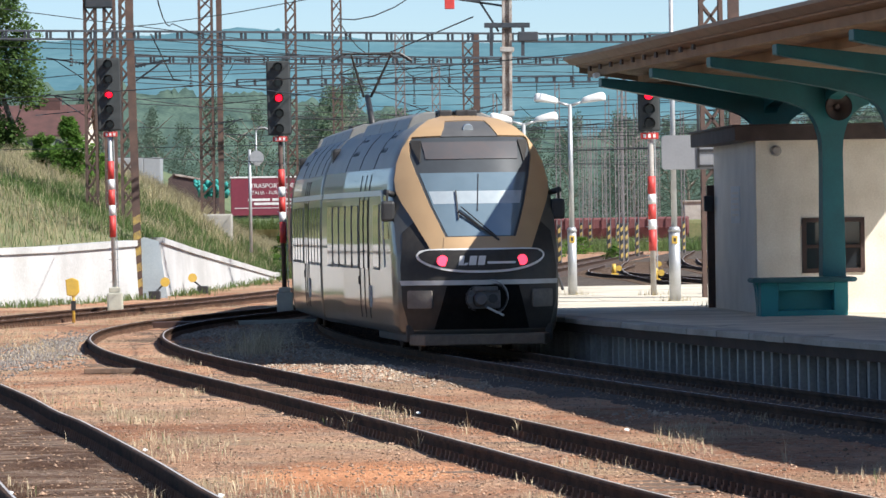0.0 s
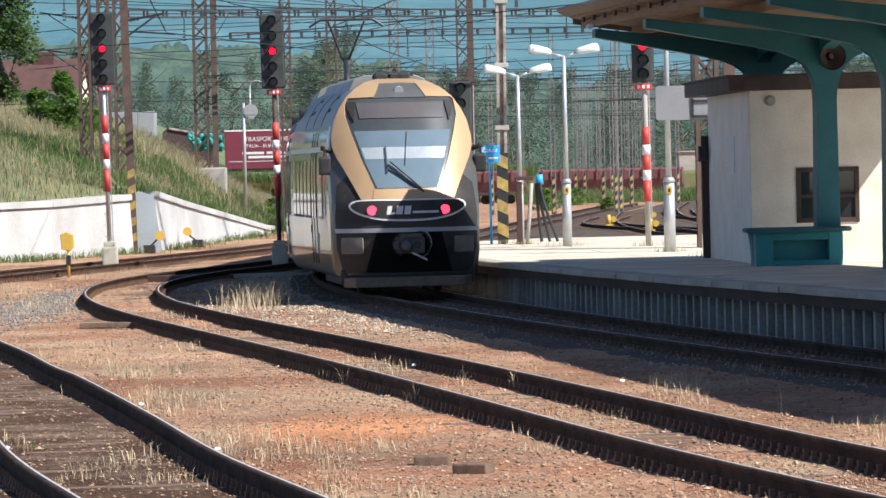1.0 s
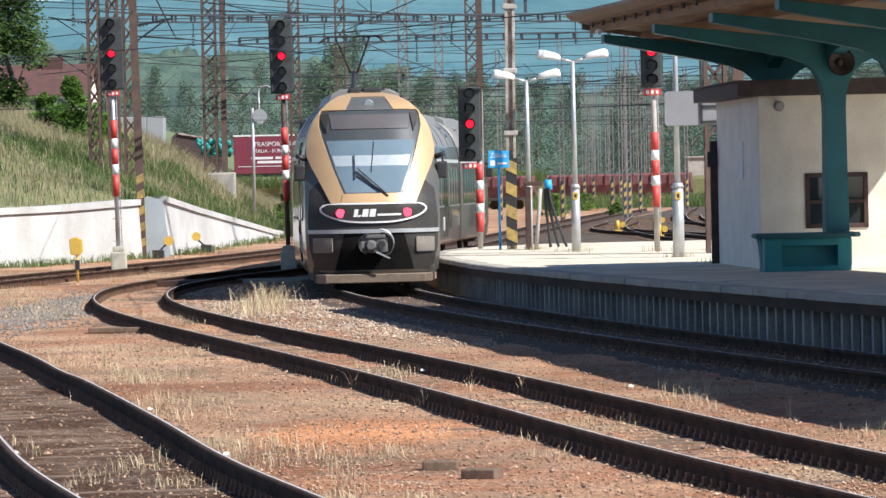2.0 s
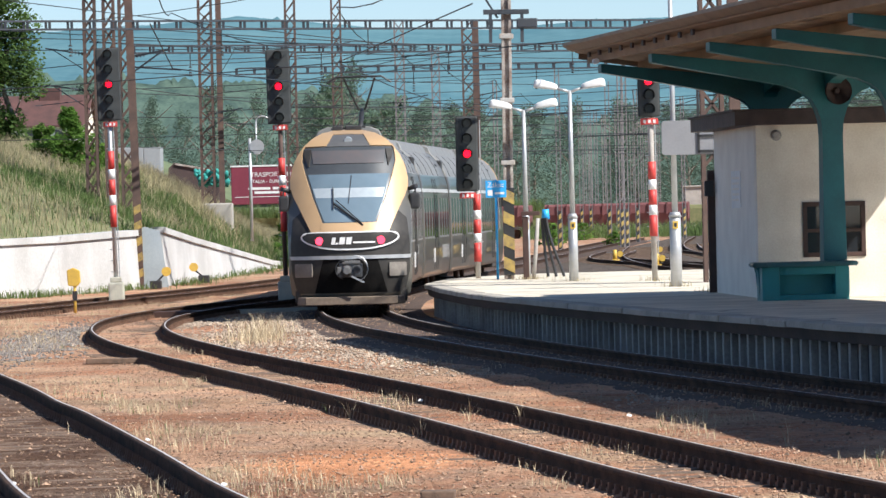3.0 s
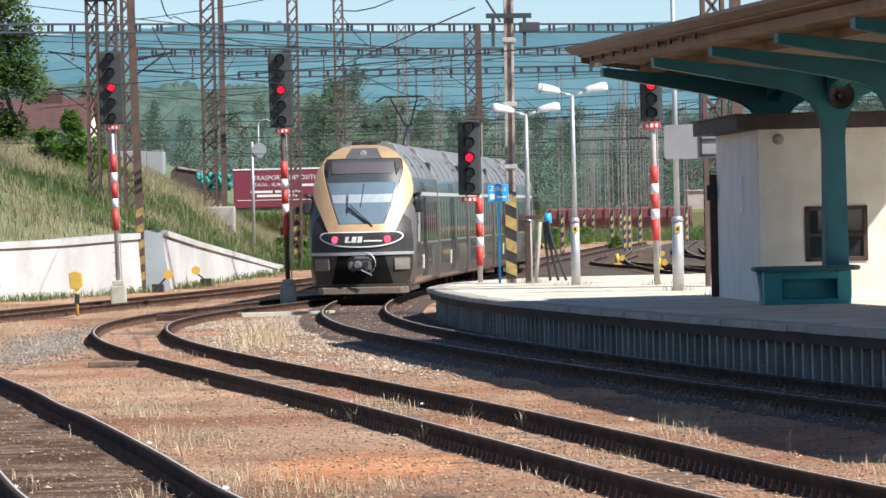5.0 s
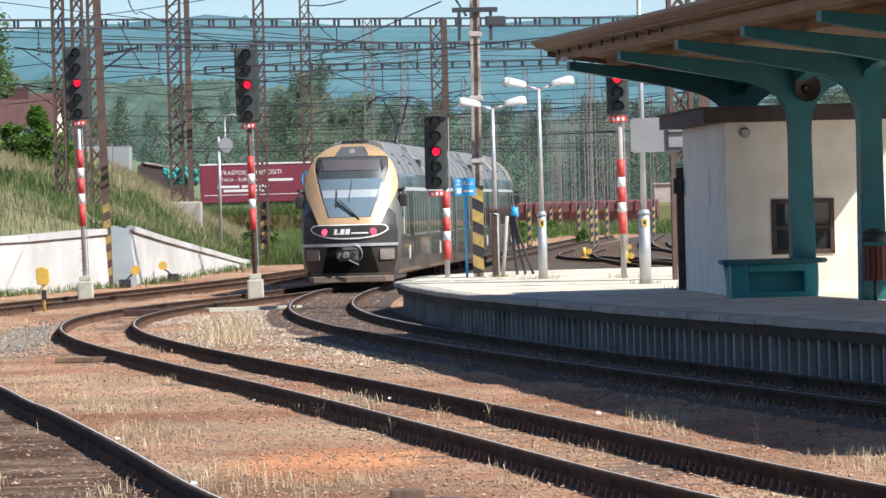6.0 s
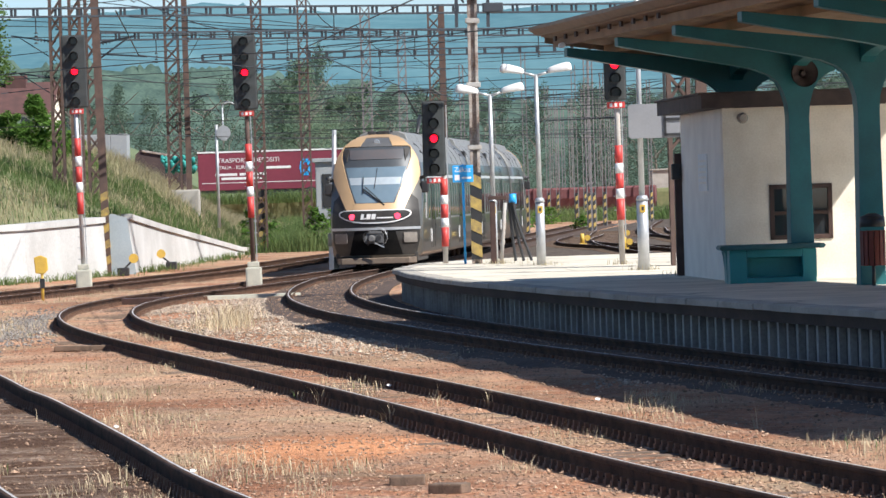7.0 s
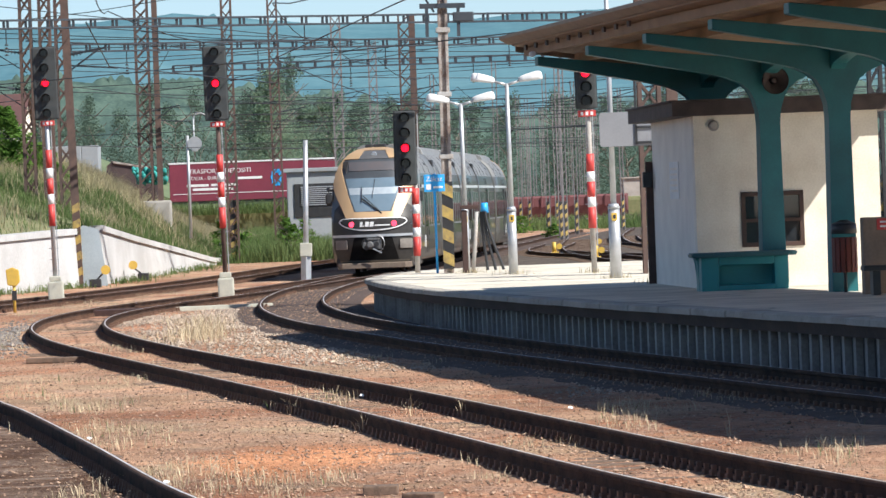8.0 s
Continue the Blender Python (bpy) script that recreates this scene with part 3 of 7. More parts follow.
def slope(u, v):
    """A point of the embankment: u along it, v from its foot to beyond its brow."""
    a, b = LOW.at(u * LOW.s[-1]), HIGH.at(u * HIGH.s[-1])
    if v <= 1:
        z = a.z + (b.z - a.z) * (math.sin(v * 1.45) / math.sin(1.45))
    else:
        z = b.z + (v - 1) * 1.0
    p = a + (b - a) * v
    return Vector((p.x, p.y, z + 0.14 * noise.noise((p.x * 0.4, p.y * 0.25, 3.0)) * min(1, 6 * v)))


bm = bmesh.new()
grid = [[bm.verts.new(slope(i / 90, j / 16)) for i in range(91)] for j in range(25)]
for a, b in zip(grid, grid[1:]):
    for i in range(90):
        bm.faces.new((a[i], a[i + 1], b[i + 1], b[i])).smooth = True
tagged(part("embankment", bm, GRASS), "grassy embankment with dry and green patches", "embankment", kind="structure")

# ---- hut on the platform ----
HUT = pose(5.565, 80.1, PZ, 0, 0, 3.25)
HW, HD, HH = 3.3, 6.4, 3.08


def hut():
    h = thing("platform_hut", "cream rendered platform hut with a flat brown roof", "hut", HUT)
    b = bmesh.new()
    # front wall in four pieces round the window
    wx0, wx1, wz0, wz1 = 0.80, 1.92, 0.72, 1.70
    ring_o = [(0, 0), (HW, 0), (HW, HH), (0, HH)]
    ring_i = [(wx0, wz0), (wx1, wz0), (wx1, wz1), (wx0, wz1)]
    vs = {(r, k, y): b.verts.new((q[k][0], y, q[k][1])) for r, q in ((0, ring_o), (1, ring_i)) for k in range(4) for y in (0, 0.3)}
    for k in range(4):
        j = (k + 1) % 4
        b.faces.new((vs[0, k, 0], vs[0, j, 0], vs[1, j, 0], vs[1, k, 0]))
        b.faces.new((vs[0, j, 0.3], vs[0, k, 0.3], vs[1, k, 0.3], vs[1, j, 0.3]))
        b.faces.new((vs[0, j, 0], vs[0, k, 0], vs[0, k, 0.3], vs[0, j, 0.3]))
        b.faces.new((vs[1, k, 0], vs[1, j, 0], vs[1, j, 0.3], vs[1, k, 0.3]))
    part("front_wall", b, RENDERED, h, "cream front wall, stained")
    b = bmesh.new()
    box(b, 0.0, 0.3, 0.3, HD, 0, HH)
    part("end_wall", b, RENDERGREY, h, "pale grey side wall")
    b = bmesh.new()
    box(b, HW - 0.3, HW, 0.3, HD, 0, HH)
    box(b, 0.3, HW - 0.3, HD - 0.3, HD, 0, HH)
    part("back_wall", b, RENDERED, h)
    b = bmesh.new()
    box(b, -0.40, HW + 0.40, -0.28, HD + 0.35, HH, HH + 0.25, 0.012)
    box(b, -0.45, HW + 0.45, -0.31, HD + 0.42, HH + 0.25, HH + 0.285, 0.006)
    part("roof", b, DARKROOF, h, "flat overhanging dark brown roof")
    win = part("window", bmesh.new(), BROWNWOOD, h, "brown wooden window")
    b = bmesh.new()
    for q in ((wx0, wx0 + 0.08, wz0, wz1), (wx1 - 0.08, wx1, wz0, wz1), (wx0, wx1, wz0, wz0 + 0.08), (wx0, wx1, wz1 - 0.08, wz1),
              (wx0 + 0.5, wx0 + 0.58, wz0, wz1), (wx0, wx1, wz0 + 0.44, wz0 + 0.5)):
        box(b, q[0], q[1], -0.03, 0.06, q[2], q[3], 0.008)
    part("frame", b, BROWNWOOD, win)
    for x0, x1 in ((wx0 + 0.08, wx0 + 0.5), (wx0 + 0.58, wx1 - 0.08)):
        for z0, z1 in ((wz0 + 0.08, wz0 + 0.44), (wz0 + 0.5, wz1 - 0.08)):
            b = bmesh.new()
            box(b, x0, x1, 0.02, 0.03, z0, z1)
            part("pane", b, GLASS, win)
    b = bmesh.new()
    box(b, wx0 + 0.1, wx1 - 0.1, 0.06, 0.09, wz0 + 0.08, wz0 + 0.42)
    part("curtain", b, WHITE, win, "half-height white net curtain")
    b = bmesh.new()
    tube(b, (0.36, -0.02, HH - 0.18), (0.36, 0.02, HH - 0.18), 0.10, 0.10, 16)
    tube(b, (0.36, -0.09, HH - 0.18), (0.36, -0.02, HH - 0.18), 0.055, 0.085, 14)
    part("wall_lamp", b, CONCRETE, h, "small round wall lamp")
    b = bmesh.new()
    box(b, -0.02, 0.0, 2.3, 3.6, 1.62, 2.3, 0.004)
    part("notice", b, WHITE, h, "faded paper notice")
    b = bmesh.new()
    for i in range(5):
        box(b, -0.026, -0.021, 2.45, 3.45, 1.75 + 0.1 * i, 1.79 + 0.1 * i)
    part("notice_lines", b, RENDERGREY, h)
    # door on the far corner
    d = part("door", bmesh.new(), BROWNWOOD, h, "brown door standing at the far corner")
    b = bmesh.new()
    box(b, -0.14, 0.02, HD - 0.02, HD + 0.08, 0, 2.35, 0.01)
    part("door_frame", b, BROWNWOOD, d)
    b = bmesh.new()
    box(b, -0.22, -0.05, HD - 0.25, HD - 0.12, 1.85, 2.15, 0.02)
    part("door_lamp", b, BLACK, h)
    return h


hut()

# ---- canopy: teal columns and ribs, ochre boards ----
COL0 = Vector((6.05, 83.45, PZ))
CSTEP = Vector((0.70, -5.03, 0))
CANG = math.degrees(math.atan2(-CSTEP.x, -CSTEP.y)) + 180


def canopy():
    c = thing("platform_canopy", "butterfly platform canopy with teal columns and ochre boarding", "canopy", pose(COL0.x, COL0.y, PZ, 0, 0, 7.9))
    # local axes: -y along the columns towards the viewer, -x over the track
    sp = CSTEP.length
    for k in range(9):
        y = -k * sp
        b = bmesh.new()
        half = [(0.215, 0), (0.185, 2.2), (0.18, 2.85), (0.20, 3.1), (0.255, 3.32), (0.35, 3.49), (0.50, 3.61), (0.75, 3.70), (1.2, 3.80), (3.15, 4.165), (3.15, 4.325)]
        prof = half + [(0, 3.97)] + [(-u, v) for u, v in half[::-1]]
        prism(b, prof, pose(0, y + 0.16, 0, 90, 0, 0), 0.32)
        bmesh.ops.bevel(b, geom=[e for e in b.edges], offset=0.012, segments=1, affect="EDGES")
        part("column_and_rib", b, TEAL, c, "teal concrete column with two arched arms")
        if k == 1:
            b = bmesh.new()
            for r0_, r1_, ya, yb in ((0.24, 0.15, y - 0.42, y - 0.17), (0.215, 0.06, y - 0.42, y - 0.24)):
                ring_ = [[b.verts.new((0.06 + r * math.cos(2 * math.pi * i / 24), yy, 3.61 + r * math.sin(2 * math.pi * i / 24))) for i in range(24)] for r, yy in ((r0_, ya), (r1_, yb))]
                for i in range(24):
                    b.faces.new((ring_[0][i], ring_[0][(i + 1) % 24], ring_[1][(i + 1) % 24], ring_[1][i])).smooth = True
            tube(b, (0.06, y - 0.36, 3.61), (0.06, y - 0.22, 3.61), 0.035, 0.07, 12)
            part("loudspeaker", b, DARKROOF, c, "dark round horn loudspeaker")
    y0, y1 = 1.0, -8.5 * sp
    # longitudinal arches between the columns
    for k in range(8):
        b = bmesh.new()
        ya, yb = -k * sp, -(k + 1) * sp
        pts = []
        for i in range(17):
            u = i / 16
            pts.append((ya + (yb - ya) * u, 3.55 + 0.36 * math.sin(math.pi * u) ** 0.4))
        pr = pts + [(yb, 4.0), (ya, 4.0)]
        prism(b, pr, Matrix(((0, 0, 1, -0.12), (1, 0, 0, 0), (0, 1, 0, 0), (0, 0, 0, 1))), 0.24)
        part("beam", b, TEAL, c)
    for side in (-1, 1):
        # boards along the eave, stepped like the coffered underside
        nb = 16
        for i in range(nb):
            xa, xb = 0.1 + 3.34 * i / nb, 0.1 + 3.34 * (i + 1) / nb - 0.012
            za, zb = 4.03 + 0.1575 * xa, 4.03 + 0.1575 * xb
            b = bmesh.new()
            vs = []
            for y in (y0, y1):
                vs.append([b.verts.new((side * xa, y, za)), b.verts.new((side * xb, y, zb)), b.verts.new((side * xb, y, zb + 0.03)), b.verts.new((side * xa, y, za + 0.03))])
            for q in range(4):
                r = (q + 1) % 4
                b.faces.new((vs[0][q], vs[0][r], vs[1][r], vs[1][q]))
            b.faces.new(vs[0][::-1])
            b.faces.new(vs[1])
            part("board", b, DECK, c)
        b = bmesh.new()
        prism(b, [(side * 0.0, 4.08), (side * 3.48, 4.61), (side * 3.62, 4.70), (side * 3.62, 4.76), (side * 3.4, 4.76), (side * 0.0, 4.2)],
              pose(0, y0 + 0.25, 0, 90, 0, 0), y0 + 0.25 - y1)
        part("roof_sheet", b, EAVE, c, "tan sheet-metal roof and eave")
        b = bmesh.new()
        box(b, side * 3.15 - 0.05, side * 3.15 + 0.05, y1, y0, 4.37, 4.52)
        box(b, side * 2.2 - 0.05, side * 2.2 + 0.05, y1, y0, 4.22, 4.38)
        part("purlin", b, DECK, c)
        # vent slots in the boards near the end
        for k in range(10):
            b = bmesh.new()
            yv = 0.2 - k * 1.1
            box(b, side * 3.30 - 0.02, side * 3.30 + 0.02, yv - 0.09, yv + 0.09, 4.46, 4.60)
            part("vent", b, BROWNWOOD, c)
    b = bmesh.new()
    for side in (-1, 1):
        prism(b, [(0, 3.98), (side * 3.32, 4.46), (side * 3.32, 4.64), (0, 4.16)], pose(0, y0 + 0.27, 0, 90, 0, 0), 0.05)
    part("end_fascia", b, EAVE, c)
    b = bmesh.new()
    tube(b, (-3.3, -0.6, 4.36), (-3.3, -0.35, 4.36), 0.05, 0.05, 10)
    part("canopy_light", b, WHITE, c)
    return c


canopy()

# ---- the train ----
PROFILE = [(1.30, 0.34), (1.36, 0.42), (1.40, 0.8), (1.41, 1.5), (1.41, 2.3), (1.395, 2.7), (1.36, 3.0), (1.30, 3.25), (1.20, 3.5), (1.05, 3.74), (0.86, 3.93), (0.62, 4.06), (0.34, 4.13), (0.0, 4.15)]


def wide(z):
    return float(np.interp(z, [p[1] for p in PROFILE], [p[0] for p in PROFILE]))


def nose_y(x, z):
    """Depth of the nose's skin behind its foremost point."""
    base = float(np.interp(z, [0.3, 0.9, 1.3, 1.75, 2.4, 3.0, 3.45, 3.7, 3.9, 4.06, 4.15], [0.16, 0.0, 0.0, 0.05, 0.42, 0.80, 1.12, 1.34, 1.62, 2.1, 2.9]))
    return base + 0.62 * (abs(x) / 1.41) ** 2.6


def rows_fine():
    out = []
    for (w0, z0), (w1, z1) in zip(PROFILE, PROFILE[1:]):
        n = max(1, int((z1 - z0) / 0.06))
        out += [(w0 + (w1 - w0) * i / n, z0 + (z1 - z0) * i / n) for i in range(n)]
    return out + [(0.004, 4.15)]


def car_shell(length, nose):
    bm = bmesh.new()
    grid = []
    for w, z in rows_fine():
        row = []
        edge_y = nose_y(w, z) if nose else 0.0
        cols = [length, length * 0.7, length * 0.4]
        row += [bm.verts.new((-w, y, z)) for y in cols] + [bm.verts.new((-w, edge_y + 0.9, z))]
        for i in range(81):
            x = -w * math.cos(math.pi * i / 80)
            row.append(bm.verts.new((x, nose_y(x, z) if nose else 0.0, z)))
        row += [bm.verts.new((w, edge_y + 0.9, z))] + [bm.verts.new((w, y, z)) for y in cols[::-1]]
        grid.append(row)
    for a, b in zip(grid, grid[1:]):
        for i in range(len(a) - 1):
            f = bm.faces.new((a[i], a[i + 1], b[i + 1], b[i]))
            f.smooth = True
            f.material_index = 1 if f.calc_center_median().z > 3.28 else 0
    bm.faces.new([g[0] for g in grid] + [g[-1] for g in grid[::-1]])
    bm.faces.new(grid[0][::-1])
    return bm


def skin(target, poly, to, step=0.12, thick=0.012):
    """A panel cut to the outline poly (u, v), bent onto a surface by to(u, v, lift), with real edges."""
    bm = bmesh.new()
    bm.faces.new([bm.verts.new((u, v, 0)) for u, v in poly])
    us, vs = [p[0] for p in poly], [p[1] for p in poly]
    for ax, lo, hi in ((0, min(us), max(us)), (1, min(vs), max(vs))):
        c = lo + step
        while c < hi - 0.01:
            co, no = (Vector((c, 0, 0)), Vector((1, 0, 0))) if ax == 0 else (Vector((0, c, 0)), Vector((0, 1, 0)))
            bmesh.ops.bisect_plane(bm, geom=bm.verts[:] + bm.edges[:] + bm.faces[:], plane_co=co, plane_no=no)
            c += step
    up, low = {}, {}
    for v in bm.verts:
        up[v] = target.verts.new(to(v.co.x, v.co.y, thick))
    for e in bm.edges:
        if len(e.link_faces) == 1:
            for v in e.verts:
                if v not in low:
                    low[v] = (target.verts.new(to(v.co.x, v.co.y, thick)), target.verts.new(to(v.co.x, v.co.y, -0.02)))
            p, q = e.verts
            target.faces.new((low[p][0], low[q][0], low[q][1], low[p][1]))
    for f in bm.faces:
        target.faces.new([up[v] for v in f.verts]).smooth = True
    bm.free()


def on_nose(u, v, lift):
    h = 0.004
    p = Vector((u, nose_y(u, v), v))
    n = Vector((0, 0, 1)) * 0
    a = Vector((2 * h, nose_y(u + h, v) - nose_y(u - h, v), 0))
    b = Vector((0, nose_y(u, v + h) - nose_y(u, v - h), 2 * h))
    n = a.cross(b).normalized()
    if n.y > 0:
        n = -n
    return p + n * lift


def on_side(side):
    def to(u, v, lift):
        return Vector((side * (wide(v) + lift), u, v))
    return to


def mirror(poly):
    return poly + [(-x, z) for x, z in poly[::-1]]


def rounded(x0, x1, z0, z1, r=0.06, n=4):
    out = []
    for cx, cz, a in ((x1 - r, z1 - r, 0), (x0 + r, z1 - r, 90), (x0 + r, z0 + r, 180), (x1 - r, z0 + r, 270)):
        out += [(cx + r * math.cos(radians(a + 90 * i / n)), cz + r * math.sin(radians(a + 90 * i / n))) for i in range(n + 1)]
    return out


def panel(name, polys, to, material, parent, label="", step=0.12, thick=0.012):
    b = bmesh.new()
    for p in polys:
        skin(b, p, to, step, thick)
    bmesh.ops.recalc_face_normals(b, faces=b.faces[:])
    return part(name, b, material, parent, label)


def bogie(car, y, name="bogie"):
    b = bmesh.new()
    box(b, -1.15, 1.15, y - 1.7, y + 1.7, 0.34, 0.52, 0.04)
    for x in (-1.05, 1.05):
        box(b, x - 0.09, x + 0.09, y - 1.9, y + 1.9, 0.36, 0.62, 0.03)
    g = part(name, b, UNDER, car)
    for dy in (-1.25, 1.25):
        b = bmesh.new()
        for x in (-0.75, 0.75):
            tube(b, (x - 0.06, y + dy, 0.40), (x + 0.06, y + dy, 0.40), 0.40, 0.40, 24)
        tube(b, (-0.75, y + dy, 0.40), (0.75, y + dy, 0.40), 0.08, 0.08, 10)
        part("wheelset", b, RAIL, g)


def sides(car, y0, y1, doors, gaps):
    """Stripe, window strips and door outlines on both sides."""
    for side in (-1, 1):
        to = on_side(side)
        panel("stripe", [[(y0, 2.76), (y1, 2.76), (y1, 2.86), (y0, 2.86)]], to, STRIPE, car, "pale stripe above the windows", 1.0, 0.016)
        y = y0 + 0.25
        while y < y1 - 0.85:
            if not any(a - 0.8 < y < b for a, b in gaps):
                pane = panel("window", [rounded(y, y + 0.80, 1.50, 2.60, 0.09)], to, GLASS, car, "", 0.28, 0.012)
                panel("window_rubber", [[(y - 0.05, 1.48), (y - 0.02, 1.48), (y - 0.02, 2.62), (y - 0.05, 2.62)], [(y - 0.02, 1.44), (y + 0.80, 1.44), (y + 0.80, 1.48), (y - 0.02, 1.48)]], to, RUBBER, pane, "", 0.4, 0.016)
            y += 1.05
        for d in doors:
            b = bmesh.new()
            for u, w in ((d - 0.68, 0.03), (d, 0.025), (d + 0.68, 0.03)):
                skin(b, [(u, 0.55), (u + w, 0.55), (u + w, 3.15), (u, 3.15)], to, 0.2, 0.012)
            part("door_seal", b, BLACK, car)
            for u in (d - 0.56, d + 0.12):
                panel("door_window", [rounded(u, u + 0.44, 1.45, 2.7, 0.07)], to, GLASS, car, "", 0.28, 0.014)
            panel("grab_rail", [[(d - 0.93, 0.75), (d - 0.895, 0.75), (d - 0.895, 1.15), (d - 0.93, 1.15)]], to, WHITE, car, "white grab rail beside the door", 0.3, 0.03)
            panel("door_button", [[(d + 0.8, 1.15), (d + 0.88, 1.15), (d + 0.88, 1.3), (d + 0.8, 1.3)]], to, BLACK, car, "", 2.0, 0.02)


RUBBER = mat("grey_window_rubber", (0.22, 0.22, 0.215), (0.17, 0.17, 0.165), 0.6, 0, 3, 20, 0.0)
STRIPE = mat("silver_stripe", (0.62, 0.62, 0.61), (0.55, 0.55, 0.54), 0.35, 0.3, 1, 6, 0.0)


def roof_gear(car, y0, y1, seed):
    rnd = random.Random(seed)
    y = y0
    while y < y1 - 2.2:
        ln = rnd.uniform(1.6, 3.0)
        b = bmesh.new()
        prism(b, [(-0.84, 3.9), (-0.72, 4.17), (-0.5, 4.26), (0.5, 4.26), (0.72, 4.17), (0.84, 3.9)], pose(0, y + ln, 0, 90, 0, 0), ln)
        bmesh.ops.bevel(b, geom=b.edges[:], offset=0.02, segments=1, affect="EDGES")
        part("roof_box", b, CARROOF, car)
        if rnd.random() < 0.6:
            b = bmesh.new()
            for side in (-1, 1):
                for k in range(6):
                    u = y + 0.3 + k * 0.14
                    skin(b, [(u, 3.55), (u + 0.07, 3.55), (u + 0.07, 3.85), (u, 3.85)], on_side(side), 1.0, 0.012)
            part("roof_grille", b, BLACK, car)
        y += ln + 0.05
    for k in range(int((y1 - y0) / 2.2)):
        u = y0 + 1 + k * 2.2
        for side in (-1, 1):
            panel("roof_seam", [[(u, 3.26), (u + 0.06, 3.26), (u + 0.06, 3.96), (u, 3.96)]], on_side(side), BLACK, car, "", 0.08, 0.01)


def pantograph(car, y):
    g = part("pantograph", bmesh.new(), BLACK, car, "raised single-arm pantograph")
    b = bmesh.new()
    box(b, -0.45, 0.45, y - 0.6, y + 0.6, 4.2, 4.32, 0.02)
    for x in (-0.4, 0.4):
        for dy in (-0.5, 0.5):
            tube(b, (x, y + dy, 4.05), (x, y + dy, 4.3), 0.05, 0.05, 8)
    part("base", b, UNDER, g)
    b = bmesh.new()
    tube(b, (0, y - 0.5, 4.3), (0, y + 1.0, 4.98), 0.07, 0.06, 8)
    for x in (-1, 1):
        tube(b, (x * 0.08, y + 1.0, 4.98), (x * 0.42, y - 0.3, 5.82), 0.03, 0.025, 6)
    part("arm", b, BLACK, g)
    b = bmesh.new()
    for dy in (-0.45, -0.15):
        pts = [(-0.85, y + dy, 5.68), (-0.6, y + dy, 5.84), (0.6, y + dy, 5.84), (0.85, y + dy, 5.68)]
        for p, q in zip(pts, pts[1:]):
            tube(b, p, q, 0.025, 0.025, 6)
    part("collector", b, BLACK, g)


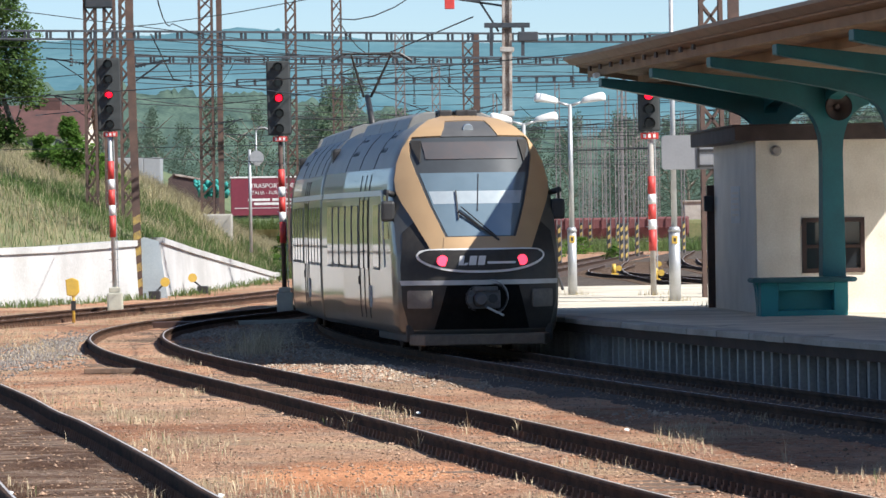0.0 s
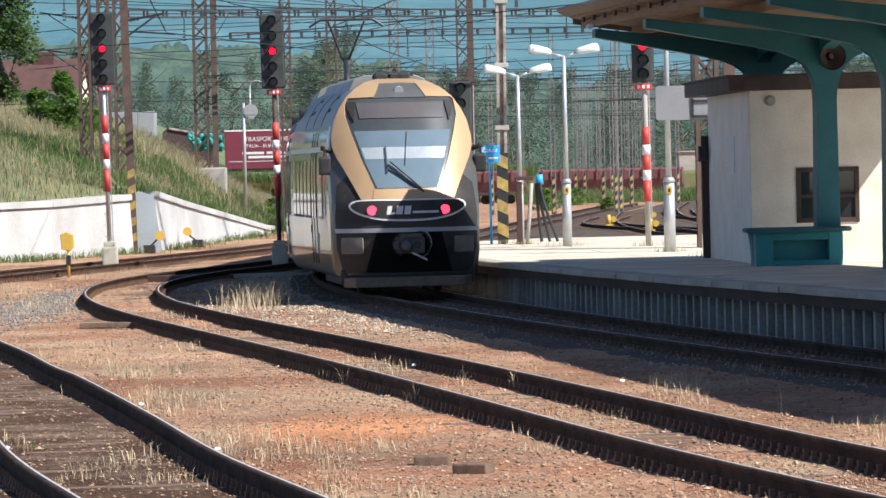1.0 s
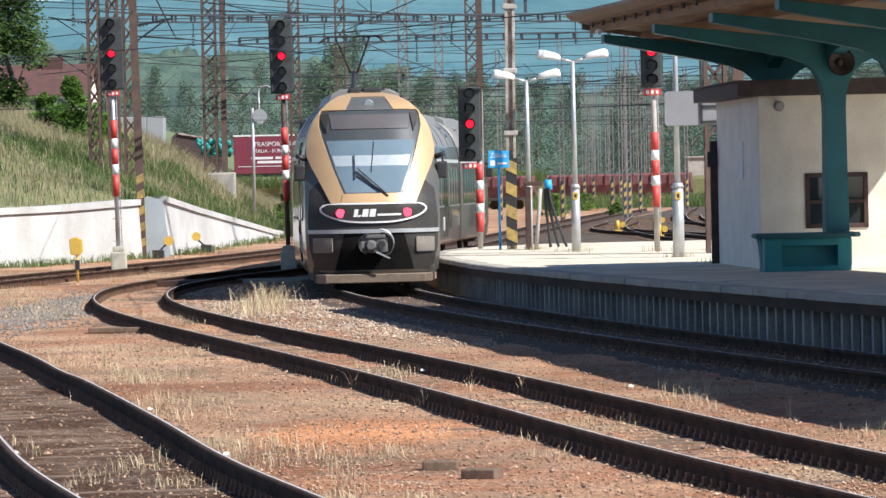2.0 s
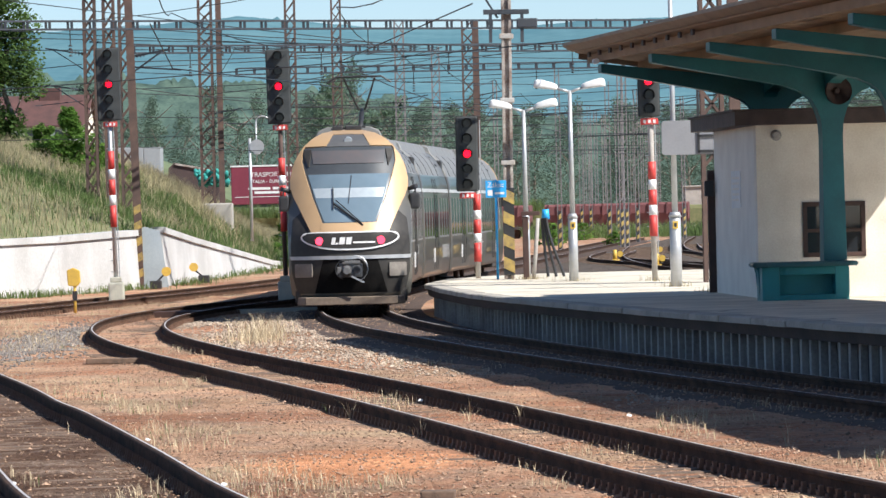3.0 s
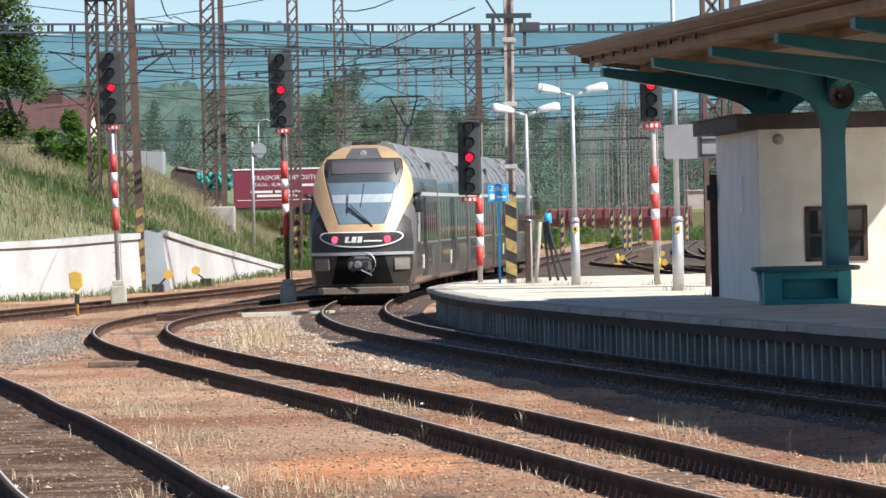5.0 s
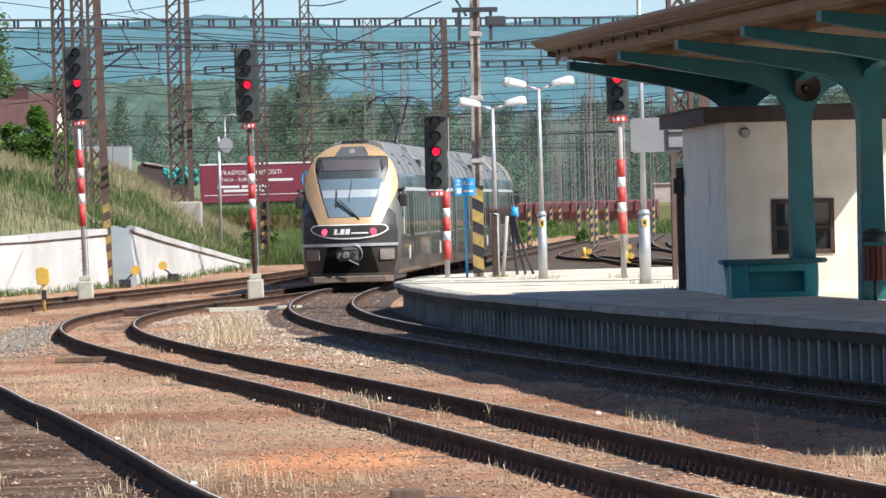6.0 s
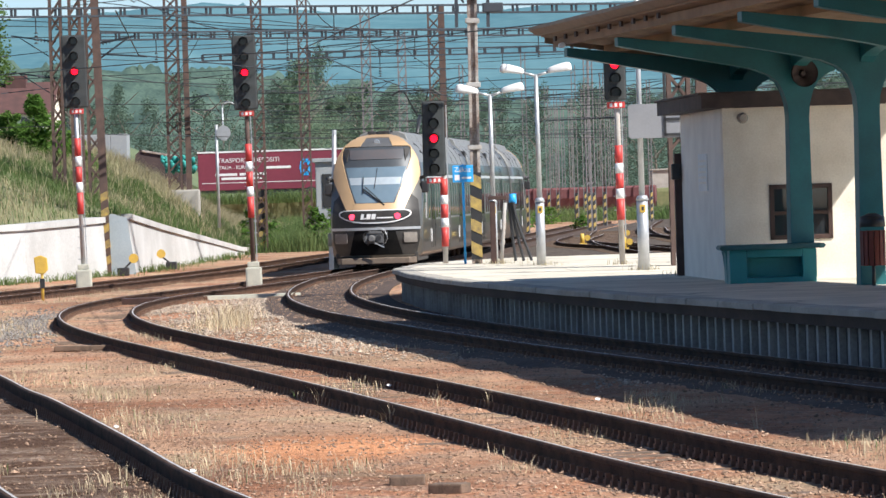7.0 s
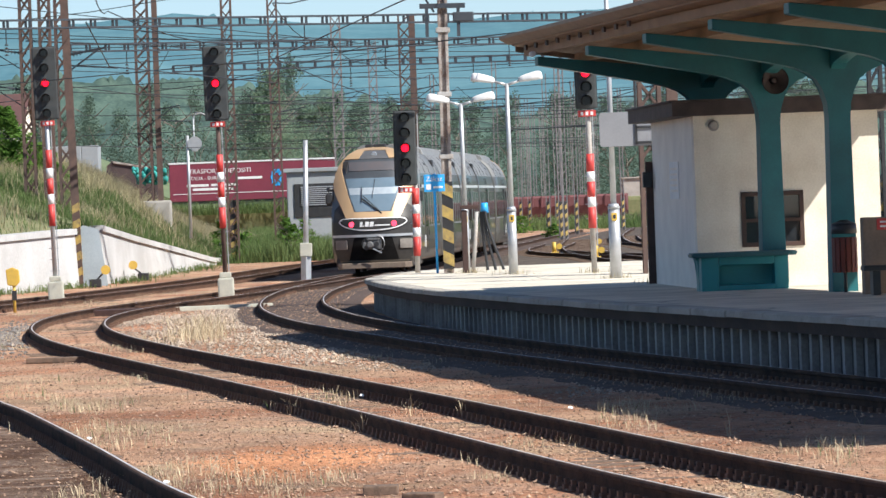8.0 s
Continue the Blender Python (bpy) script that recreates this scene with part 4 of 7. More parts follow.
def end_car():
    car = thing("train_end_car", "dark bronze electric train end car with gold nose", "train")
    L = 12.3
    part("body", car_shell(L, True), [CARBODY, CARROOF], car, "dark lacquered car body")
    # gold surround: arms beside the windscreen, brow and chin
    outer = [(0.68, 1.62), (0.87, 1.80), (1.11, 2.32), (1.25, 2.6), (1.32, 2.8), (1.325, 3.0), (1.265, 3.3), (1.165, 3.53), (1.01, 3.76), (0.83, 3.92), (0.62, 4.045), (0.34, 4.115), (0.0, 4.135)]
    inner = [(0.60, 1.98), (0.83, 2.60), (0.985, 3.12), (1.06, 3.42), (1.03, 3.70), (0.98, 3.745), (0.50, 3.755), (0.35, 4.02), (0.0, 4.03)]
    for sgn in (-1, 1):
        poly = [(x * sgn, z) for x, z in outer + inner[::-1]]
        panel("gold_surround", [poly], on_nose, GOLD, car, "pale gold windscreen surround", 0.05, 0.045)
    panel("gold_chin", [mirror([(0.68, 1.62), (0.625, 1.99)])], on_nose, GOLD, car, "pale gold chin below the windscreen", 0.05, 0.053)
    panel("windscreen_mask", [mirror([(0.62, 1.98), (0.85, 2.60), (1.005, 3.12), (1.08, 3.42), (1.04, 3.76)])], on_nose, MASK, car, "grey mask round the windscreen", 0.09, 0.014)
    panel("brow_box", [mirror([(0.515, 3.75), (0.36, 4.035)])], on_nose, BROWGREY, car, "grey brow housing of the head lamp", 0.06, 0.03)
    panel("windscreen", [mirror([(0.565, 2.02), (0.76, 2.52), (0.925, 3.12)])], on_nose, SCREEN, car, "blue-grey windscreen with pale sky reflection painted in", 0.12, 0.022)
    # Pale band laid just over the glass
    panel("screen_band", [mirror([(0.75, 2.58), (0.81, 2.80)])], on_nose, SCREENBAND, car, "pale band across the windscreen", 0.12, 0.024)
    panel("destination_display", [mirror([(0.80, 3.36), (0.84, 3.66)])], on_nose, DISPLAY, car, "dark destination display", 0.12, 0.03)
    for sgn in (-1, 1):
        panel("corner_fin", [[(0.84 * sgn, 3.68), (1.0 * sgn, 3.68), (1.0 * sgn, 3.55), (0.90 * sgn, 3.30)]], on_nose, NOSEBLACK, car, "", 0.1, 0.05)
    b = bmesh.new()
    c0 = on_nose(0, 3.88, 0.03)
    tube(b, c0 + Vector((0, 0.03, 0)), c0 - Vector((0, 0.03, 0.01)), 0.10, 0.09, 18)
    part("head_lamp", b, LAMPGLASS, car, "round upper head lamp")
    # lower nose
    lower = [(0.0, 0.42), (1.22, 0.42), (1.34, 0.9), (1.36, 1.5), (1.30, 2.1), (1.10, 2.28), (0.86, 1.76), (0.68, 1.60), (0.0, 1.60)]
    panel("nose_mask", [[p for p in lower[1:-1]] + [(-x, z) for x, z in lower[1:-1][::-1]]], on_nose, NOSEBLACK, car, "black lacquered lower nose", 0.1, 0.010)
    ring = lambda k, a, c: [(math.copysign(abs(math.cos(t)) ** 0.75, math.cos(t)) * a, 1.63 + k + math.copysign(abs(math.sin(t)) ** 0.9, math.sin(t)) * c - 0.10 * abs(math.cos(t)) ** 2 * -1) for t in [2 * math.pi * i / 40 for i in range(40)]]
    panel("light_band_rim", [ring(-0.04, 1.09, 0.20)], on_nose, WHITE, car, "white rim of the lamp band", 0.06, 0.06)
    panel("light_band", [ring(-0.037, 1.05, 0.163)], on_nose, NOSEBLACK, car, "black lamp band", 0.06, 0.068)
    panel("chin_top", [mirror([(0.67, 1.72), (0.625, 1.99)])], on_nose, GOLD, car, "", 0.09, 0.057)
    for sgn in (-1, 1):
        b = bmesh.new()
        c0 = on_nose(0.67 * sgn, 1.60, 0.07)
        tube(b, c0 + Vector((0, 0.05, 0)), c0 - Vector((0, 0.02, 0)), 0.10, 0.09, 20)
        part("tail_lamp", b, TAIL, car, "glowing red tail lamp")
    # operator's mark as plain bars
    b = bmesh.new()
    for u0, u1, z0, z1 in ((-0.42, -0.34, 1.52, 1.68), (-0.34, -0.28, 1.52, 1.56), (-0.25, -0.13, 1.52, 1.68), (-0.10, 0.02, 1.52, 1.68)):
        skin(b, [(u0, z0), (u1, z0), (u1 + 0.03, z1), (u0 + 0.03, z1)], on_nose, 0.5, 0.08)
    skin(b, [(0.07, 1.54), (0.55, 1.54), (0.55, 1.58), (0.07, 1.58)], on_nose, 0.1, 0.08)
    part("operator_mark", b, WHITE, car, "white mark on the nose")
    panel("bumper_ledge", [mirror([(1.33, 1.19), (1.35, 1.27)])], on_nose, GALV, car, "silver ledge above the coupler", 0.1, 0.05)
    for sgn in (-1, 1):
        panel("buffer_pad", [rounded(*sorted((0.86 * sgn, 1.24 * sgn)), 0.80, 1.10, 0.03)], on_nose, PADPALE, car, "grey crash pad", 0.1, 0.05)
    # Flush panel; the shade inside the opening is painted as near-black
    panel("coupler_opening_panel", [mirror([(0.82, 0.43), (0.62, 1.18)])], on_nose, OPENINGSHADE, car, "flush dark panel with the coupler opening shade painted in", 0.1, 0.016)
    g = part("coupler", bmesh.new(), UNDER, car, "grey automatic coupler")
    b = bmesh.new()
    box(b, -0.27, 0.27, -0.20, 0.1, 0.78, 1.10, 0.04)
    box(b, -0.31, -0.22, -0.26, 0.0, 0.86, 1.02, 0.02)
    tube(b, (-0.09, -0.36, 0.93), (-0.09, -0.2, 0.93), 0.075, 0.13, 16)
    tube(b, (0.13, -0.22, 0.95), (0.13, -0.19, 0.95), 0.11, 0.12, 16)
    box(b, -0.2, 0.22, -0.24, -0.05, 1.08, 1.16, 0.02)
    part("coupler_head", b, PADGREY, g)
    b = bmesh.new()
    tube(b, (0.13, -0.235, 0.95), (0.13, -0.22, 0.95), 0.08, 0.08, 16)
    part("coupler_cone", b, BLACK, g, "dark coupler cone")
    for k, (cx, r, z0) in enumerate(((0.10, 0.29, 0.98), (0.14, 0.24, 0.96), (-0.12, 0.22, 0.96))):
        sx = -1 if k == 2 else 1
        arc = [Vector((cx + sx * r * math.cos(radians(-75 + 15 * i)), -0.22 - 0.02 * k, z0 + r * math.sin(radians(-75 + 15 * i)))) for i in range(12)]
        b = bmesh.new()
        for p, q in zip(arc, arc[1:]):
            tube(b, p, q, 0.014, 0.014, 6)
        part("air_hose", b, GALV if k == 0 else BLACK, g, "pale air hose" if k == 0 else "")
    b = bmesh.new()
    bar(b, (0.02, -0.30, 0.80), (0.30, -0.30, 0.66), 0.035)
    part("release_lever", b, GALV, g)
    b = bmesh.new()
    prism(b, [(-1.05, -0.06), (1.05, -0.06), (1.24, 0.56), (-1.24, 0.56)], pose(0, -0.02, 0.15), 0.19)
    bmesh.ops.bevel(b, geom=b.edges[:], offset=0.02, segments=1, affect="EDGES")
    part("track_clearer", b, GOLDDUST, car, "dusty gold track clearer")
    b = bmesh.new()
    box(b, -1.28, 1.28, 0.5, 4.4, 0.2, 0.5, 0.04)
    part("front_underframe", b, UNDER, car)
    # wiper
    b = bmesh.new()
    bar(b, on_nose(0.30, 1.92, 0.07), on_nose(-0.35, 2.42, 0.07), 0.035)
    bar(b, on_nose(0.26, 1.98, 0.07), on_nose(-0.30, 2.50, 0.07), 0.02)
    bar(b, on_nose(-0.36, 2.30, 0.05), on_nose(-0.36, 2.80, 0.05), 0.022)
    bar(b, on_nose(-0.02, 2.45, 0.03), on_nose(0.06, 3.08, 0.03), 0.016)
    part("wiper", b, BLACK, car, "black windscreen wiper")
    for sgn in (-1, 1):
        b = bmesh.new()
        box(b, sgn * 1.50 - 0.12, sgn * 1.50 + 0.12, 1.02, 1.2, 2.30, 2.66, 0.05)
        tube(b, (sgn * 1.36, 1.25, 2.76), (sgn * 1.55, 1.1, 2.82), 0.055, 0.05, 10)
        bar(b, (sgn * 1.52, 1.1, 2.62), (sgn * 1.5, 1.1, 2.84), 0.04)
        part("mirror", b, BLACK, car, "black rear-view mirror pod")
    b = bmesh.new()
    for x in (-0.25, 0.05, 0.2):
        box(b, x - 0.12, x + 0.12, 2.6, 3.1, 4.1, 4.27, 0.03)
    bar(b, (-0.4, 2.8, 4.2), (0.4, 2.8, 4.24), 0.05)
    part("roof_horn", b, BLACK, car, "horns and aerials on the roof")
    sides(car, 2.9, L - 0.3, (5.35,), ((4.75, 6.0),))
    for side in (-1, 1):
        panel("stripe_end", [[(2.9, 2.76), (2.9, 2.86), (2.72, 2.78), (2.55, 2.45), (2.3, 1.5), (2.36, 1.5), (2.62, 2.44), (2.77, 2.72)]], on_side(side), STRIPE, car, "pale stripe turning down behind the cab", 0.2, 0.016)
        panel("cab_window", [[(1.75, 2.0), (2.5, 2.0), (2.5, 2.75), (2.05, 2.75)]], on_side(side), GLASS, car, "", 1.0, 0.01)
    roof_gear(car, 3.6, L - 0.5, 3)
    bogie(car, 3.6)
    return car, L


def middle_car(seed, L=11.6):
    car = thing("train_middle_car", "dark bronze electric train middle car with grey roof", "train", group="middle cars of the train")
    part("body", car_shell(L - 0.5, False), [CARBODY, CARROOF], car, "dark lacquered car body")
    b = bmesh.new()
    box(b, -1.2, 1.2, -0.5, 0.02, 0.7, 3.75, 0.05)
    part("bellows", b, BLACK, car, "black gangway bellows")
    sides(car, 0.2, L - 0.7, (5.4,), ((4.75, 6.0),))
    roof_gear(car, 0.6, L - 0.8, seed)
    bogie(car, L - 0.4)
    return car, L


BROWGREY = mat("brow_grey", (0.12, 0.12, 0.12), (0.10, 0.10, 0.10), 0.4, 0.1, 3, 10, 0)
SCREENBAND = mat("pale_screen_band", (0.42, 0.47, 0.50), (0.36, 0.41, 0.44), 0.2, 0.1, 2, 8, 0, coat=0.5)
DISPLAY = mat("display_grey", (0.10, 0.10, 0.105), (0.12, 0.105, 0.105), 0.3, 0.1, 3, 10, 0)
OPENINGSHADE = mat("painted_opening_shade", (0.008, 0.008, 0.008), (0.014, 0.013, 0.012), 1.0, 0, 4, 20, 0.1, spec=0.05)
PADPALE = mat("pale_dusty_pad", (0.24, 0.215, 0.185), (0.17, 0.15, 0.13), 0.8, 0, 4, 20, 0.1)
PADGREY = mat("grey_pad", (0.13, 0.13, 0.13), (0.10, 0.10, 0.10), 0.8, 0, 4, 20, 0.1)
LAMPGLASS = mat("lamp_glass", (0.55, 0.62, 0.66), (0.5, 0.56, 0.6), 0.1, 0.4, 4, 20, 0)
GOLDDUST = mat("dusty_gold", (0.22, 0.165, 0.12), (0.14, 0.105, 0.078), 0.7, 0.1, 3, 20, 0.1)
tail_car, LE = end_car()
mid1, LM = middle_car(5)
mid2 = copy_thing(mid1, Matrix())
mid3 = copy_thing(mid1, Matrix())
pantograph(mid1, 5.5)
head_car = copy_thing(tail_car, Matrix())

# ---- hills and woods ----


def ridge(name, y, pts, material, label, rough, seed, depth=500):
    """A long wooded ridge with an uneven tree line."""
    bm = bmesh.new()
    rnd = random.Random(seed)
    x0, x1 = pts[0][0], pts[-1][0]
    n = int((x1 - x0) / (y * 0.0008))
    steps = [(k / 14, -depth * (1 - k / 14)) for k in range(15)]
    rows = [[] for _ in steps]
    for i in range(n + 1):
        x = x0 + (x1 - x0) * i / n
        z = float(np.interp(x, [p[0] for p in pts], [p[1] for p in pts]))
        for k, (f, dy) in enumerate(steps):
            tree = rough * (0.8 * noise.noise((i * 0.13, k * 1.7, seed)) + (0.5 if y > 3000 else 0.22) * rnd.random()) * (1.5 if k == 14 else 0.15)
            rows[k].append(bm.verts.new((x, y + dy + 2 * rnd.random(), -2 + (z + 2) * math.sin(f * 1.5708) ** 0.8 + tree * (f > 0))))
    for a, b in zip(rows, rows[1:]):
        for i in range(n):
            bm.faces.new((a[i], a[i + 1], b[i + 1], b[i])).smooth = True
    return tagged(part(name, bm, material), label, "hill", kind="structure")


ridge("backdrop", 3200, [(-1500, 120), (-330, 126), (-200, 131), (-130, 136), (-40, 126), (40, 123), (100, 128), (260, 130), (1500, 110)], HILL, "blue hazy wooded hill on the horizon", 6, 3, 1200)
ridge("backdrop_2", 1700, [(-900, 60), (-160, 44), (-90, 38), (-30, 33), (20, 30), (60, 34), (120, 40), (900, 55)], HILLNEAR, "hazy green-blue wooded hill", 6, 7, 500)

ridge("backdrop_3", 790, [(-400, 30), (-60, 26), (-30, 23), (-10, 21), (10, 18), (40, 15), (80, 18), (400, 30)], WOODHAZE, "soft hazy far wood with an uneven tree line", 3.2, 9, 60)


def leaf_cloud(verts, faces, centre, radii, count, size, rnd, lumps=10):
    """Many small leaf clumps spread over lumpy lobes, with gaps between them."""
    lobes = []
    for _ in range(lumps):
        d = Vector((rnd.gauss(0, 1), rnd.gauss(0, 1), rnd.gauss(0, 1))).normalized() * rnd.uniform(0.3, 0.85)
        lobes.append((d, rnd.uniform(0.34, 0.6)))
    for i in range(count):
        lo, r = lobes[i % lumps]
        d = Vector((rnd.gauss(0, 1), rnd.gauss(0, 1), rnd.gauss(0, 1))).normalized() * (rnd.random() ** 0.45 * r) + lo
        c = Vector((centre[0] + d.x * radii[0], centre[1] + d.y * radii[1], centre[2] + d.z * radii[2]))
        p = Vector((rnd.uniform(-1, 1), rnd.uniform(-1, 1), rnd.uniform(-0.7, 0.7)))
        q = Vector((-p.y + rnd.uniform(-0.4, 0.4), p.x, rnd.uniform(-0.9, 0.9)))
        s = size * rnd.uniform(0.6, 1.4)
        j = len(verts)
        verts += [c - p * s, c - q * s * 0.6, c + p * s, c + q * s * 0.6]
        faces.append((j, j + 1, j + 2, j + 3))


def tree(name, base, height, radius, label, seed, leaf, material, count=2600, low=0.25, slim=1.0, group=""):
    rnd = random.Random(seed)
    t = thing(name, label, "tree" if "tree" in name else "bush", pose(*base), group)
    b = bmesh.new()
    r0 = height * 0.016 + 0.03
    p = Vector((0, 0, -0.3))
    for k in range(6):
        q = Vector((rnd.uniform(-0.03, 0.03) * height, rnd.uniform(-0.03, 0.03) * height, height * 0.9 * (k + 1) / 6))
        tube(b, p, q, r0 * (1 - k / 6.5), r0 * (1 - (k + 1) / 6.5), 7, False)
        if k >= 1:
            for _ in range(3):
                a = rnd.uniform(0, 6.28)
                e = q + Vector((math.cos(a) * radius * 0.6, math.sin(a) * radius * 0.6, height * 0.1))
                tube(b, p.lerp(q, rnd.random()), e, r0 * 0.35, r0 * 0.1, 5, False)
        p = q
    part("trunk", b, BARK, t)
    verts, faces = [], []
    n = 5
    for k in range(n):
        f = k / (n - 1)
        z = height * (low + (0.97 - low) * f)
        rr = radius * (math.sin(math.pi * (0.18 + 0.74 * f)) ** 0.8) * slim
        leaf_cloud(verts, faces, (rnd.uniform(-0.15, 0.15) * radius, rnd.uniform(-0.15, 0.15) * radius, z), (rr, rr, height * (1 - low) / n * 0.85), count // n, leaf, rnd)
    me = bpy.data.meshes.new("crown")
    me.from_pydata(verts, [], faces)
    me.materials.append(material)
    new("crown", me).parent = t
    return t


tree("birch_tree", (-22.3, 232, 4.2), 11.5, 2.1, "tall birch tree with hanging green foliage", 11, 0.12, LEAF, 17000, 0.0)
tree("birch_tree", (-25.0, 236, 4.5), 12.5, 2.6, "tall birch tree at the edge of the embankment", 12, 0.12, LEAF, 17000, 0.0)
for i, (x, y, z, h, r) in enumerate(((-15.0, 184, 3.0, 3.4, 1.5), (-16.2, 186, 3.2, 2.6, 1.4), (-13.9, 186, 2.6, 2.4, 1.2), (-17.4, 182, 3.0, 1.6, 1.1), (-15.2, 181, 2.4, 1.7, 1.3))):
    tree("hazel_bush", (x, y, z), h, r, "leafy green hazel bush on the embankment", 30 + i, 0.085, LEAFBRIGHT, 9500, 0.0, group="bushes on the embankment")
tree("garden_bush", (-14.6, 140.2, -0.2), 1.0, 0.75, "low green bush at the foot of the wall", 44, 0.06, LEAFBRIGHT, 900, 0.05)
rnd = random.Random(77)
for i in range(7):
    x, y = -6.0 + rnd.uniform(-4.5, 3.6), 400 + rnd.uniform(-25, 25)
    tree("tree", (x, y, 0), rnd.uniform(9.5, 15.5), rnd.uniform(3.0, 4.4), "tall leafy tree behind the yard", 60 + i, 0.10, LEAFHAZE, 14000, 0.04, group="trees behind the yard")


def far_ground(x, y):
    if 435 < y < 545:
        return float(np.interp(x, [-80, -36, -24, -14, -13], [14, 9.8, 5, 0.8, -0.3])) - 0.1
    return -0.4


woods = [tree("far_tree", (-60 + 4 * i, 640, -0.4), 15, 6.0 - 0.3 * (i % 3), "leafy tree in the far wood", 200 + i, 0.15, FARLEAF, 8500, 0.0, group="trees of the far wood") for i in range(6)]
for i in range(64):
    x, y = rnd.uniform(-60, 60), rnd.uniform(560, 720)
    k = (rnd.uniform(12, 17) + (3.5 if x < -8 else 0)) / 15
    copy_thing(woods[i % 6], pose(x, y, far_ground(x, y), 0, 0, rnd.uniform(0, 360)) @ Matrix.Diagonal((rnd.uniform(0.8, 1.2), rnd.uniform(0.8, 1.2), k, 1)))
for i in range(16):
    x = rnd.uniform(6, 36)
    tree("shrub", (x, rnd.uniform(262, 345), -0.3), rnd.uniform(0.8, 1.7), rnd.uniform(0.8, 1.5), "green shrub beside the yard tracks", 300 + i, 0.12, LEAFBRIGHT, 420, 0.0, group="shrubs of the yard")
for i in range(12):
    tree("shrub", (rnd.uniform(-9.2, -3.2), rnd.uniform(206, 238), -0.3), rnd.uniform(0.8, 1.9), rnd.uniform(0.7, 1.2), "green shrub behind the siding", 330 + i, 0.11, LEAFBRIGHT, 520, 0.0, group="shrubs behind the siding")


def blades(name, label, spots, material, seed, hmin, hmax, width):
    """Uncountable grass: bent tapering blades at the given spots (place, tufts)."""
    rnd = random.Random(seed)
    verts, faces = [], []
    for p in spots:
        h = rnd.uniform(hmin, hmax)
        a = rnd.uniform(0, 6.283)
        lean = rnd.uniform(0.15, 1.2) * h
        dx, dy = math.cos(a), math.sin(a)
        w = width * rnd.uniform(0.6, 1.3)
        i = len(verts)
        verts += [(p[0] - dy * w, p[1] + dx * w, p[2] - 0.03), (p[0] + dy * w, p[1] - dx * w, p[2] - 0.03),
                  (p[0] + dx * lean * 0.35 + dy * w * 0.7, p[1] + dy * lean * 0.35 - dx * w * 0.7, p[2] + h * 0.6),
                  (p[0] + dx * lean * 0.35 - dy * w * 0.7, p[1] + dy * lean * 0.35 + dx * w * 0.7, p[2] + h * 0.6),
                  (p[0] + dx * lean, p[1] + dy * lean, p[2] + h)]
        faces += [(i, i + 1, i + 2, i + 3), (i + 3, i + 2, i + 4)]
    me = bpy.data.meshes.new(name)
    me.from_pydata(verts, [], faces)
    me.materials.append(material)
    return tagged(new(name, me), label, "grass", kind="stuff")


def meadow(seed, count, dry):
    rnd = random.Random(seed)
    out = []
    while len(out) < count:
        u, v = rnd.uniform(0.28, 1.0), rnd.random() ** 0.9 * 1.08
        p = slope(u, v)
        k = noise.noise((p.x * 0.25, p.y * 0.12, 5.0)) + 0.6 * noise.noise((p.x * 0.9, p.y * 0.5, 9.0)) - 0.02
        # dry above the long wall's foot and along the brow of the falling wall
        k += (0.4 if v < 0.35 else -0.35) if u < 0.36 else (0.45 if v > 0.4 else -0.4)
        if (k > 0.0) == dry or rnd.random() < 0.18:
            out.append(p)
    return out


blades("meadow_grass", "green meadow grass on the embankment", meadow(1, 70000, False), BLADE, 2, 0.12, 0.44, 0.017)
blades("dry_meadow_grass", "tall dry straw-coloured grass on the embankment", meadow(3, 34000, True), HAY, 4, 0.3, 0.85, 0.011)


def verge(seed, n):
    """Spots of dry weeds between and beside the tracks, in patches."""
    rnd = random.Random(seed)
    out = []
    while len(out) < n:
        y = rnd.uniform(31, 135)
        x = rnd.uniform(-0.105 * y, 0.105 * y)
        k = noise.noise((x * 0.55, y * 0.16, 2.0)) + 0.5 * noise.noise((x * 1.7, y * 0.5, 8.0))
        keep = 0.40
        near_rail = abs(x - T_NEAR.x_of(y) - 1.35)
        if near_rail < 0.75 and y < 66:
            keep = -0.15
        if y > 84 and x < T_MID.x_of(min(y, 150)) - 1:
            keep = 0.05
        clear = min(abs(abs(x - l.x_of(y)) - 0.7535) for l in (T_PLAT, T_MID, T_NEAR))
        if k > keep and clear > 0.12 and x < T_PLAT.x_of(y) + 1.2 and (x, y) != (0, 0):
            if abs(x - T_PLAT.x_of(y)) > 1.0 or rnd.random() < 0.05:
                out.append((x, y, GZ))
    return out


blades("dry_weeds", "sparse dry weeds between the tracks", verge(21, 9000), STRAW, 22, 0.03, 0.15, 0.0038)
blades("green_weeds", "few small green weeds between the tracks", [p for i, p in enumerate(verge(23, 5000)) if i % 22 == 0], BLADE, 24, 0.04, 0.13, 0.006)


